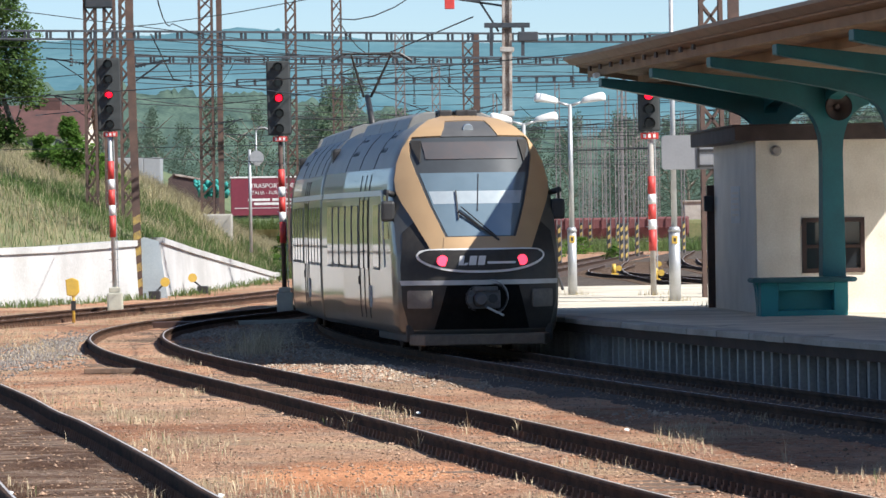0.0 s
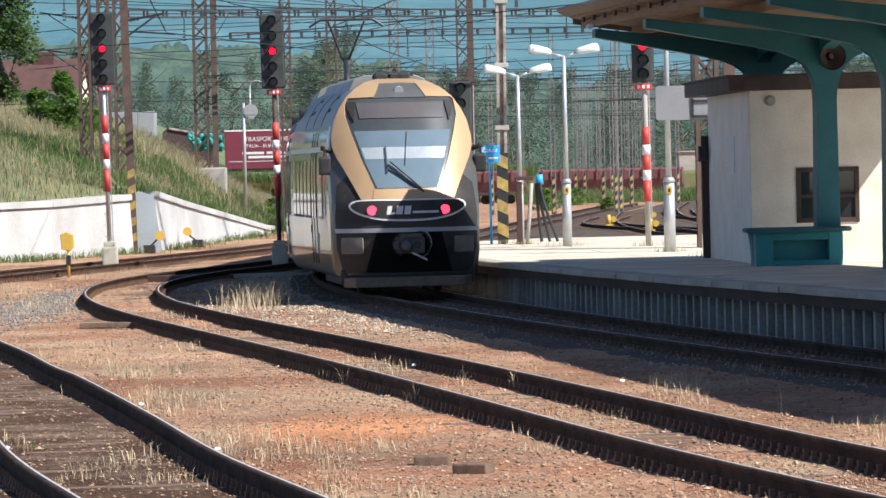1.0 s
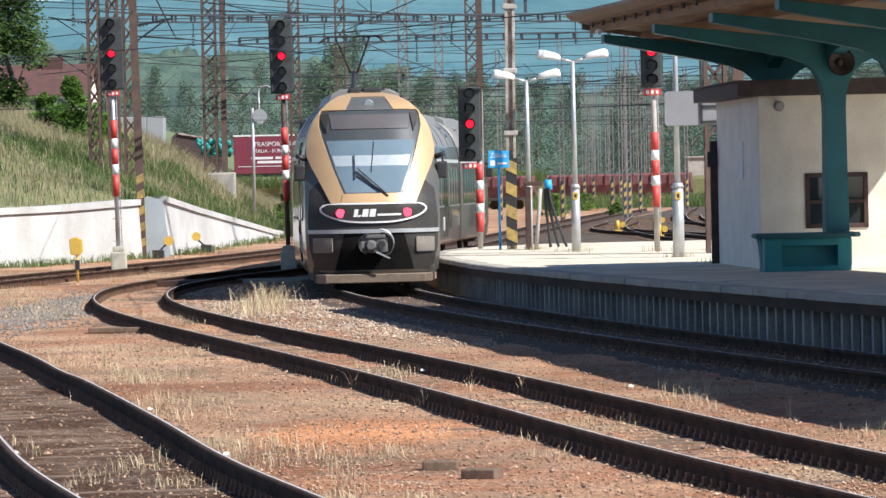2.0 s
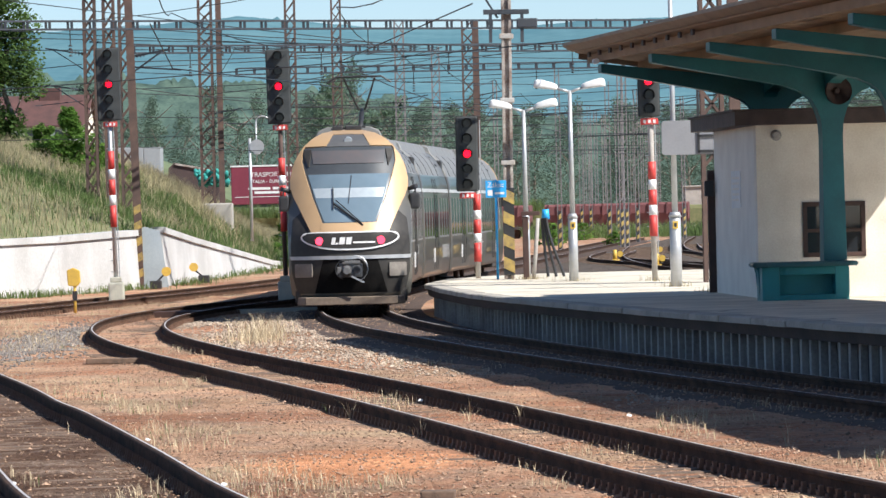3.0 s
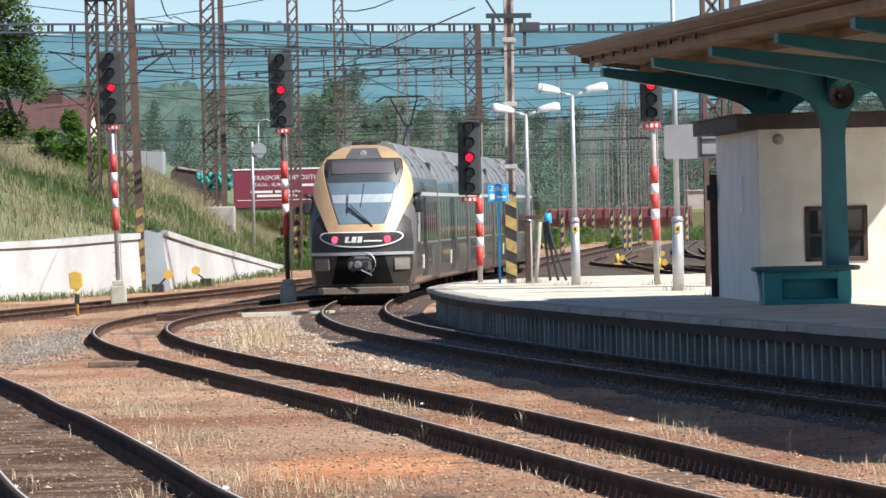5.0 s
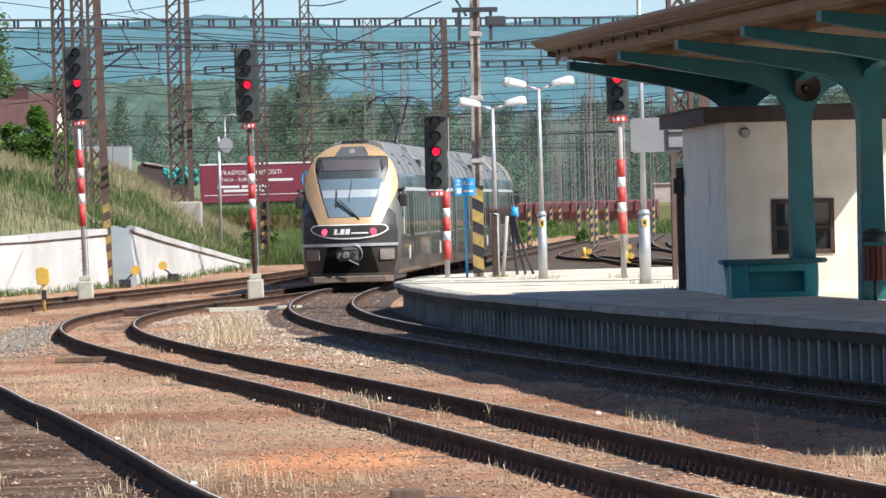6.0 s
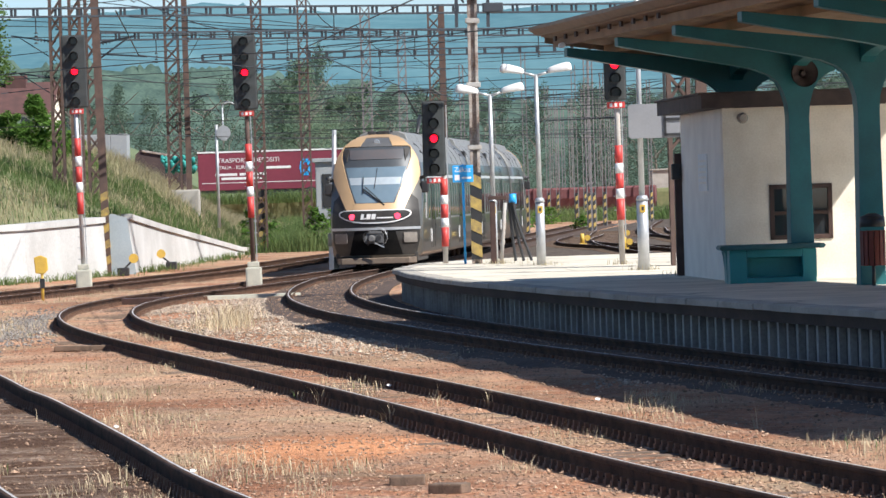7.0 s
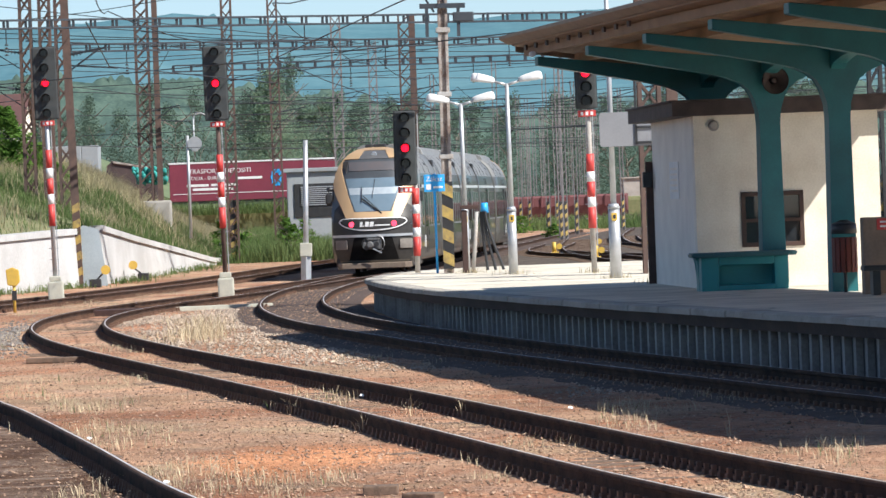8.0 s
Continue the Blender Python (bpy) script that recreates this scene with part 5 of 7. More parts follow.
def stones(name, label, seed, n, place, material, lo, hi):
    """Loose ballast stones: six-cornered lumps at the spots that place() gives."""
    rnd = random.Random(seed)
    verts, faces = [], []
    for i in range(n):
        spot = place(rnd, i)
        if spot is None:
            continue
        x, y, z = spot
        s = rnd.uniform(lo, hi) * (1.7 if rnd.random() < 0.06 else 1)
        j = len(verts)
        for d in ((1, 0, 0), (-1, 0, 0), (0, 1, 0), (0, -1, 0), (0, 0, 0.8), (0, 0, -0.6)):
            verts.append((x + s * (d[0] * rnd.uniform(0.7, 1.3) + rnd.uniform(-0.3, 0.3)), y + s * (d[1] * rnd.uniform(0.7, 1.3) + rnd.uniform(-0.3, 0.3)), z + 0.01 + s * d[2] * rnd.uniform(0.6, 1.1)))
        faces += [(j + a, j + b, j + c) for a, b, c in ((0, 2, 4), (2, 1, 4), (1, 3, 4), (3, 0, 4), (2, 0, 5), (1, 2, 5), (3, 1, 5), (0, 3, 5))]
    me = bpy.data.meshes.new(name)
    me.from_pydata(verts, [], faces)
    me.materials.append(material)
    return tagged(new(name, me), label, "gravel", kind="stuff")


def relief(x, y):
    return GZ + 0.035 * noise.noise((x * 0.7, y * 0.35, 1.0))


def by_tracks(rnd, i):
    """Everywhere in the trackbed, denser beside the rails."""
    y = 31 + 100 * rnd.random() ** 1.5
    if i % 2:
        l = (T_PLAT, T_MID, T_NEAR)[rnd.randrange(3)]
        x = l.x_of(y) + rnd.gauss(0, 1.3)
    else:
        x = rnd.uniform(-0.105 * y, 0.105 * y)
    side = T_PLAT.x_of(y)
    if abs(x) > 0.11 * y or x > side + 1.75:
        return None
    if x < T_NEAR.x_of(y) + 0.9 and rnd.random() < 0.6:
        return None
    return x, y, relief(x, y) if abs(x - side) > 1.3 else -0.165


def six_foot(rnd, i):
    """The pale gravel strip between the middle and the platform track."""
    y = rnd.uniform(56, 116)
    a, b = T_MID.x_of(y) + 0.95, T_PLAT.x_of(y) - 1.3
    x = a + (b - a) * rnd.random()
    if b < a or noise.noise((x * 0.5, y * 0.12, 4)) + 0.014 * (y - 84) < rnd.uniform(-0.3, 0.2):
        return None
    return x, y, relief(x, y)


def outer_bend(rnd, i):
    """Grey gravel outside the bend of the middle track."""
    x, y = rnd.gauss(-7.9, 0.6), rnd.gauss(91, 7)
    return (x, y, relief(x, y)) if x < T_MID.x_of(y) - 1.0 else None


def foot_spots(seed, n):
    """Weeds along the foot of the retaining walls."""
    rnd = random.Random(seed)
    out = []
    for _ in range(n):
        run = WALL if rnd.random() < 0.5 else WALL2
        k = rnd.randrange(len(run) - 1)
        u = rnd.random()
        x, y = run[k][0] + (run[k + 1][0] - run[k][0]) * u, run[k][1] + (run[k + 1][1] - run[k][1]) * u
        if noise.noise((x * 0.6, y * 0.3, 6)) > -0.15:
            out.append((x + 0.2 + abs(rnd.gauss(0, 0.5)), y - 0.2, -0.22))
    return out


blades("wall_foot_weeds", "green weeds along the foot of the white wall", foot_spots(41, 3000), BLADE, 42, 0.08, 0.34, 0.016)
rnd = random.Random(51)
bank = [(rnd.uniform(-23, 8), rnd.uniform(362, 366), 1.85) for _ in range(7000)]
for _ in range(42000):
    y = rnd.uniform(203, 350)
    x = rnd.uniform(-9.5, -1.5 + 0.012 * (y - 203))
    if noise.noise((x * 0.35, y * 0.08, 3)) > -0.25 and x < T_BACK.x_of(min(y, 219)) - 1.6:
        bank.append((x, y, -0.25))
for _ in range(6000):
    bank.append((rnd.uniform(6, 34), rnd.uniform(322, 344), -0.1))
blades("rank_grass", "tall rank green grass before the raised road", bank, BLADE, 52, 0.4, 1.25, 0.024)
stones("ballast_stones", "loose brown and pale ballast stones", 5, 42000, by_tracks, STONES, 0.007, 0.021)
stones("pale_gravel", "pale crushed gravel between the curved tracks", 6, 15000, six_foot, PALESTONE, 0.012, 0.036)
stones("grey_gravel", "grey crushed gravel outside the bend", 7, 4500, outer_bend, GREYSTONE, 0.012, 0.036)
tuft = [(rnd.gauss(-3.62, 0.28), rnd.gauss(88.5, 2.2), GZ) for _ in range(520)]
blades("dry_tuft", "tall dry weed tuft in the pale gravel", tuft, STRAW, 61, 0.12, 0.55, 0.006)
foot = []
for x, y in ((2.97, 104), (1.98, 108.5), (4.83, 94.3), (4.74, 102), (5.2, 87.2), (2.1, 108)):
    foot += [(x + rnd.gauss(0, 0.2), y + rnd.gauss(0, 0.5), PZ) for _ in range(70)]
stalks = []
for x, y in ((-0.3, 49.27), (0.24, 52.5), (1.97, 58.23), (-1.16, 54.06), (0.83, 51.66), (-3.6, 70.86), (3.44, 45.83), (-3.33, 56.22)):
    stalks += [(x + rnd.gauss(0, 0.03), y + rnd.gauss(0, 0.05), GZ) for _ in range(9)]
blades("dry_stalks", "single tall dry weed stalks between the rails", stalks, STRAW, 63, 0.10, 0.34, 0.004)
blades("platform_grass", "thin dry grass about the feet of the platform posts", foot, HAY, 62, 0.03, 0.16, 0.006)

# ---- yard on the far side of the platform ----
YARD = [Line([(22, 92), (14, 118), (10.6, 140), (8.5, 170), (8.8, 205), (11, 250)]),
        Line([(29, 100), (17.5, 140), (13.2, 168), (12.4, 205), (14, 250), (18, 310)]),
        Line([(36, 120), (22, 168), (17, 210), (17, 255), (20, 325)]),
        Line([(44, 140), (29, 205), (24, 255), (25, 322)]),
        Line([(33, 96), (21, 128), (12.5, 156), (7.2, 190), (8.8, 225)]),
        Line([(38, 110), (26, 146), (16, 182), (12.2, 215), (13.2, 250)]),
        Line([(50, 150), (34, 190), (22, 226), (17.2, 265), (19, 315)])]
bm = bmesh.new()
prism(bm, [(5.2, 118.6), (70, 118.6), (70, 345), (18.5, 345), (16.6, 322), (9.0, 240), (6.3, 208), (4.4, 184), (2.6, 163), (2.6, 140)], pose(0, 0, GZ - 0.1), 0.13)
bmesh.ops.triangulate(bm, faces=[f for f in bm.faces if len(f.verts) > 4])
tagged(part("yard_ballast", bm, YARDBED), "dark oily ballast of the goods yard", "ballast", kind="structure")
for l in YARD:
    railway_track(l, "rusty yard track on dark ballast", l.ys[0] + 1, l.ys[-1] - 1, l.ys[0] + 1, l.ys[0] + 1)


def yard_sleepers():
    """The yard's sleepers, proud of the oily ballast; too many and too far to count."""
    verts, faces = [], []
    rnd = random.Random(19)
    for l in YARD:
        q = l.of_y(119.5)
        while q < l.of_y(min(l.ys[-1], 262)):
            c, w = l.at(q), l.way(q)
            a, b = Vector((w.y, -w.x, 0)) * 1.28, w * 0.12
            j = len(verts)
            top = -0.135 + rnd.uniform(-0.015, 0.01)
            for z in (-0.2, top):
                for e, f in ((-1, -1), (1, -1), (1, 1), (-1, 1)):
                    p = c + a * e + b * f
                    verts.append((p.x, p.y, z))
            faces += [(j + u, j + v, j + m, j + n) for u, v, m, n in ((4, 5, 6, 7), (0, 1, 5, 4), (1, 2, 6, 5), (2, 3, 7, 6), (3, 0, 4, 7))]
            q += 0.62
    me = bpy.data.meshes.new("yard_sleepers")
    me.from_pydata(verts, [], faces)
    me.materials.append(SLEEPER)
    tagged(new("yard_sleepers", me), "grey-brown timber sleepers of the yard tracks", "sleepers", kind="stuff")


yard_sleepers()


def wagon(m):
    w = thing("hopper_wagon", "faded red ribbed hopper wagon in the yard", "wagon", m, "wagons in the yard")
    b = bmesh.new()
    prism(b, [(-1.1, 0.85), (1.1, 0.85), (1.42, 1.7), (1.42, 2.35), (1.2, 2.5), (-1.2, 2.5), (-1.42, 2.35), (-1.42, 1.7)], pose(0, 5.5, 0, 90, 0, 0), 11.0)
    part("body", b, WAGONRED, w)
    for k in range(16):
        b = bmesh.new()
        y = -5.3 + k * 0.7
        for sx in (-1, 1):
            bar(b, (sx * 1.46, y, 1.6), (sx * 1.46, y, 2.4), 0.12)
        bar(b, (-1.46, y, 2.42), (1.46, y, 2.42), 0.12)
        part("rib", b, WAGONRED, w)
    b = bmesh.new()
    box(b, -1.2, 1.2, -5.9, 5.9, 0.62, 0.85, 0.03)
    part("underframe", b, WAGONDARK, w)
    for y in (-4.2, -2.6, 2.6, 4.2):
        b = bmesh.new()
        tube(b, (-0.8, y, 0.3), (0.8, y, 0.3), 0.46, 0.46, 18)
        part("wheelset", b, RAIL, w)
    return w


w0 = wagon(pose(13.4, 348, -0.15, 0, 0, 84))
for k in (-1, 1):
    copy_thing(w0, pose(13.4 + 12.1 * k, 348 - 1.2 * k, -0.15, 0, 0, 84))
bm = bmesh.new()
box(bm, 24.1, 27.6, 450, 454, -0.3, 3.8, 0.05)
box(bm, 23.9, 27.8, 449.8, 454.2, 3.8, 3.95, 0.03)
tagged(part("yard_hut", bm, CONCRETE), "small pale grey hut beyond the yard", "hut")


# ---- lattice masts and gantries ----


def lattice(b, x, y, z0, z1, w, leg=0.06, brace=0.03, pitch=0.55, top=None):
    """A square lattice mast: four angle legs with crossed bracing on the faces seen."""
    top = top or w
    cs = ((-1, -1), (1, -1), (1, 1), (-1, 1))
    for sx, sy in cs:
        bar(b, (x + sx * w / 2, y + sy * w / 2, z0), (x + sx * top / 2, y + sy * top / 2, z1), leg)
    n = max(2, int((z1 - z0) / pitch))
    for k in range(n):
        za, zb = z0 + (z1 - z0) * k / n, z0 + (z1 - z0) * (k + 1) / n
        wa, wb = w + (top - w) * k / n, w + (top - w) * (k + 1) / n
        for (sx, sy), (tx, ty) in ((cs[0], cs[1]), (cs[1], cs[2]), (cs[3], cs[2]), (cs[0], cs[3])):
            bar(b, (x + sx * wa / 2, y + sy * wa / 2, za), (x + tx * wb / 2, y + ty * wb / 2, zb), brace)
            if k % 2 == 0:
                bar(b, (x + tx * wa / 2, y + ty * wa / 2, za), (x + sx * wb / 2, y + sy * wb / 2, zb), brace)


def stripes(b, x, y, z0, z1, w, pitch=0.5):
    """Slanted yellow warning bands wrapped on a square foot."""
    z = z0
    while z < z1 - pitch * 0.4:
        for q in (-1, 1):
            vs = [(-w / 2, z), (w / 2, z + 0.12), (w / 2, z + 0.12 + pitch * 0.5), (-w / 2, z + pitch * 0.5)]
            b.faces.new([b.verts.new((x + u, y + q * (w / 2 + 0.012), v)) for u, v in vs])
            b.faces.new([b.verts.new((x + q * (w / 2 + 0.012), y + u, v)) for u, v in vs])
        z += pitch
    return b


def mast(x, y, z1, w, material, label, z0=-0.3, foot=0.0, plain=False, pitch=0.55, steel=0.0, leg=0.09, lean=0.0, group="lattice masts"):
    t = thing("lattice_mast", label, "catenary mast", pose(x, y, 0, 0, lean, 0), group)
    b = bmesh.new()
    if plain:
        for sx in (-1, 1):
            bar(b, (sx * w / 2, 0, z0), (sx * w / 2, 0, z1), leg, leg * 1.6)
        for k in range(int((z1 - z0) / pitch)):
            bar(b, (-w / 2, 0, z0 + k * pitch), (w / 2, 0, z0 + k * pitch + pitch * 0.5 * (k % 2)), leg * 0.7)
    else:
        lattice(b, 0, 0, z0, z1, w, leg, leg * 0.6, pitch)
    part("lattice", b, material, t)
    if foot:
        b = bmesh.new()
        box(b, -w * 0.34, w * 0.34, -w * 0.34, w * 0.34, z0, foot, 0.01)
        part("foot", b, BLACK, t)
        part("warning_stripes", stripes(bmesh.new(), 0, 0, z0 + 0.3, foot, w * 0.68), WORNYELLOW, t, "yellow warning stripes")
    if steel:
        b = bmesh.new()
        box(b, steel - 0.12, steel + 0.12, -0.12, -0.09, z0, z1)
        box(b, steel - 0.12, steel + 0.12, 0.09, 0.12, z0, z1)
        box(b, steel - 0.015, steel + 0.015, -0.09, 0.09, z0, z1)
        part("steel_post", b, material, t)
    return t


mast(-12.75, 165, 12.5, 0.38, RUSTMAST, "dark rusty lattice catenary mast behind the wall")
mast(-12.05, 165, 12.5, 0.36, RUSTMAST, "dark rusty lattice catenary mast behind the wall")
mast(-11.3, 163, 12.5, 0.42, RUSTMAST, "dark rusty lattice mast beside a steel post")
t = thing("steel_mast", "rusty steel mast with yellow and black striped foot", "catenary mast", pose(-10.45, 155.2, 0, 0, -1.15, 0))
bm = bmesh.new()
for q in (-0.11, 0.11):
    box(bm, -0.13, 0.13, q - 0.015, q + 0.015, -0.4, 13)
box(bm, -0.015, 0.015, -0.095, 0.095, -0.4, 13)
part("post", bm, RUSTMAST, t)
bm = bmesh.new()
box(bm, -0.12, 0.12, -0.12, 0.12, -0.3, 2.9, 0.01)
part("foot_cover", bm, BLACK, t)
part("warning_stripes", stripes(bmesh.new(), 0, 0, 0.1, 2.9, 0.24, 0.55), WORNYELLOW, t, "worn yellow warning stripes")
bm = bmesh.new()
box(bm, -0.5, 0.5, -0.3, 0.3, 10.25, 11.0, 0.05)
tagged(part("line_switch", bm, GANTRY), "dark line switch box high on a mast", "switch box").matrix_basis = pose(-12.4, 165, 0)
mast(-10.35, 200, 14.0, 0.55, RUSTMAST, "dark rusty lattice mast on a concrete footing", steel=0.6)
bm = bmesh.new()
box(bm, -10.7, -9.3, 199.4, 200.6, 0.3, 2.75, 0.08)
tagged(part("mast_footing", bm, CONCRETE), "pale concrete footing of a mast on the embankment", "footing")
mast(-6.75, 205, 13.5, 0.42, RUSTMAST, "lattice mast with yellow and black striped foot", foot=2.6)
mast(-5.35, 235, 14.5, 0.45, RUSTMAST, "tall lattice mast behind the siding", pitch=0.6)
mast(-2.3, 258, 13.0, 0.50, FARMAST, "tall weathered lattice mast behind the train", pitch=0.7)
mast(-0.3, 300, 13.0, 0.50, FARMAST, "tall weathered lattice mast behind the train", pitch=0.7)
mast(1.35, 215, 11.2, 0.52, RUSTMAST, "dark double lattice mast behind the train", steel=0.4)
mast(5.9, 98.5, 8.6, 0.42, RUSTMAST, "rusty lattice mast behind the platform hut", steel=0.5)
mast(13.2, 120, 9, 0.30, BLACK, "mast with broad yellow and black stripes", foot=2.3)
rnd = random.Random(9)
far = None
for i in range(22):
    y = rnd.uniform(240, 420)
    px = 1030 + i * 10 + rnd.uniform(-4, 4) if i < 15 else 880 + 55 * (i - 15)
    x = (px - 784) / 8000 * y
    m = pose(x, y, 0, 0, 0, rnd.uniform(0, 30))
    if far is None:
        far = mast(x, y, 9.6, 0.22, FARMAST, "weathered catenary mast with striped foot in the yard", foot=2.0, plain=True, pitch=0.55, leg=0.05, group="masts of the yard")
    else:
        copy_thing(far, m)


def gantry(p0, p1, z, label, drop=0.27):
    g = thing("gantry_beam", label, "gantry", group="gantry beams over the tracks")
    a, b2 = Vector((*p0, z)), Vector((*p1, z))
    d = b2 - a
    n = int(d.length / 0.78)
    b = bmesh.new()
    side = Vector((d.y, -d.x, 0)).normalized() * 0.16
    for s in (-1, 1):
        for dz in (0, -drop):
            bar(b, a + side * s + Vector((0, 0, dz)), b2 + side * s + Vector((0, 0, dz)), 0.055)
    part("chords", b, GANTRY, g)
    b = bmesh.new()
    for k in range(n + 1):
        p = a + d * k / n
        for s in (-1, 1):
            bar(b, p + side * s, p + side * s - Vector((0, 0, drop)), 0.09, 0.03)
        bar(b, p - side, p + side, 0.03)
    part("battens", b, GANTRY, g)
    b = bmesh.new()
    for k in range(3, n, 7):
        p = a + d * k / n
        tube(b, p - Vector((0, 0, drop)), p - Vector((0, 0, drop + 0.5)), 0.02, 0.02, 5)
        for q in range(4):
            tube(b, p - Vector((0, 0, drop + 0.5 + 0.11 * q)), p - Vector((0, 0, drop + 0.56 + 0.11 * q)), 0.03, 0.075, 8)
    part("insulators", b, BLACK, g)
    return g


gantry((-24, 143), (11.5, 161.5), 8.75, "long dark lattice gantry beam spanning the tracks")
gantry((-11.6, 171), (9.5, 182), 8.70, "dark gantry beam from the rusty mast over the tracks")
gantry((-8.9, 198), (12, 201), 8.62, "dark gantry beam farther along the tracks")


def polytube(bm, pts, r, seg=4):
    """One continuous thin tube through the points."""
    rings = []
    for i, p in enumerate(pts):
        d = (pts[min(i + 1, len(pts) - 1)] - pts[max(i - 1, 0)]).normalized()
        q = d.to_track_quat("Z", "Y").to_matrix()
        rings.append([bm.verts.new(p + q @ Vector((r * math.cos(2 * math.pi * k / seg), r * math.sin(2 * math.pi * k / seg), 0))) for k in range(seg)])
    for a, b in zip(rings, rings[1:]):
        for k in range(seg):
            j = (k + 1) % seg
            bm.faces.new((a[k], a[j], b[j], b[k]))


def wire(name, pts, label, r=0.014, sag=0.0, group="overhead wires"):
    b = bmesh.new()
    out = [Vector(pts[0])]
    for p, q in zip(pts, pts[1:]):
        p, q = Vector(p), Vector(q)
        k = 6 if sag else 1
        out += [p.lerp(q, i / k) - Vector((0, 0, sag * 4 * (i / k) * (1 - i / k))) for i in range(1, k + 1)]
    polytube(b, out, r)
    return tagged(part(name, b, WIRE), label, "wire", group)


for l, a, z in ((T_PLAT, 80, 5.9), (T_MID, 84, 5.85), (YARD[0], 100, 5.9), (YARD[1], 110, 5.9)):
    ys_ = [y for y in (a, 110, 132, 155, 176, 198, 225, 245) if a <= y <= l.ys[-1]]
    low_ = [l.off(l.of_y(y), 0.2 * (-1) ** i, z) for i, y in enumerate(ys_)]
    wire("contact_wire", low_, "grooved contact wire over a track")
    wire("catenary_wire", [p + Vector((0, 0, 1.35)) for p in low_], "sagging catenary wire over a track", 0.014, 0.45)
rnd = random.Random(4)
LEFT = [(-12.75, 165), (-11.3, 163), (-10.35, 200), (-6.75, 205), (-5.35, 235), (-2.3, 258), (-24, 150), (-30, 190)]
RIGHT = [(1.35, 215), (5.9, 98.5), (13.2, 120), (-0.3, 300), (24, 160), (28, 210), (30, 260), (34, 300)]
for x, y in ((-24, 150), (-30, 190), (24, 160), (28, 210), (30, 260), (34, 300)):
    mast(x, y, 12.5, 0.45, RUSTMAST, "rusty lattice mast at the edge of the yard")
for i in range(34):
    p, q = rnd.choice(LEFT), rnd.choice(RIGHT)
    if abs(p[1] - q[1]) > 90:
        q = (28, 210)
    z = rnd.uniform(4.6, 10.4)
    wire("span_wire", [(*p, z), (*q, z + rnd.uniform(-0.3, 0.3))], "thin cross-span wire between masts", 0.014, rnd.uniform(0, 0.5))
for i in range(14):
    p = rnd.choice(LEFT)
    z = rnd.uniform(7.5, 11.5)
    gx = rnd.uniform(-9, 6)
    wire("stay_wire", [(*p, z), (gx, 171 + (gx + 11.6) * 0.52, 8.6)], "slanting stay wire from a mast to a gantry", 0.016, 0.1)
for i in range(14):
    x, y = (LEFT + RIGHT)[i % 12]
    z = rnd.uniform(5.8, 8.6)
    d = -1 if i % 3 == 0 else 1
    b = bmesh.new()
    bar(b, (x, y, z), (x + d * 1.6, y - 0.3, z + 0.25), 0.05)
    bar(b, (x, y, z - 0.7), (x + d * 1.3, y - 0.25, z + 0.18), 0.035)
    bar(b, (x + d * 0.3, y, z - 0.35), (x + d * 2.0, y - 0.4, z - 0.5), 0.03)
    for k in range(4):
        tube(b, (x + d * (0.25 + 0.12 * k), y - 0.05, z + 0.04 + 0.02 * k), (x + d * (0.3 + 0.12 * k), y - 0.06, z + 0.04 + 0.02 * k), 0.03, 0.08, 8)
    tagged(part("cantilever_arm", b, GANTRY), "dark catenary cantilever with insulators", "cantilever", "cantilever arms")


# ---- signals ----


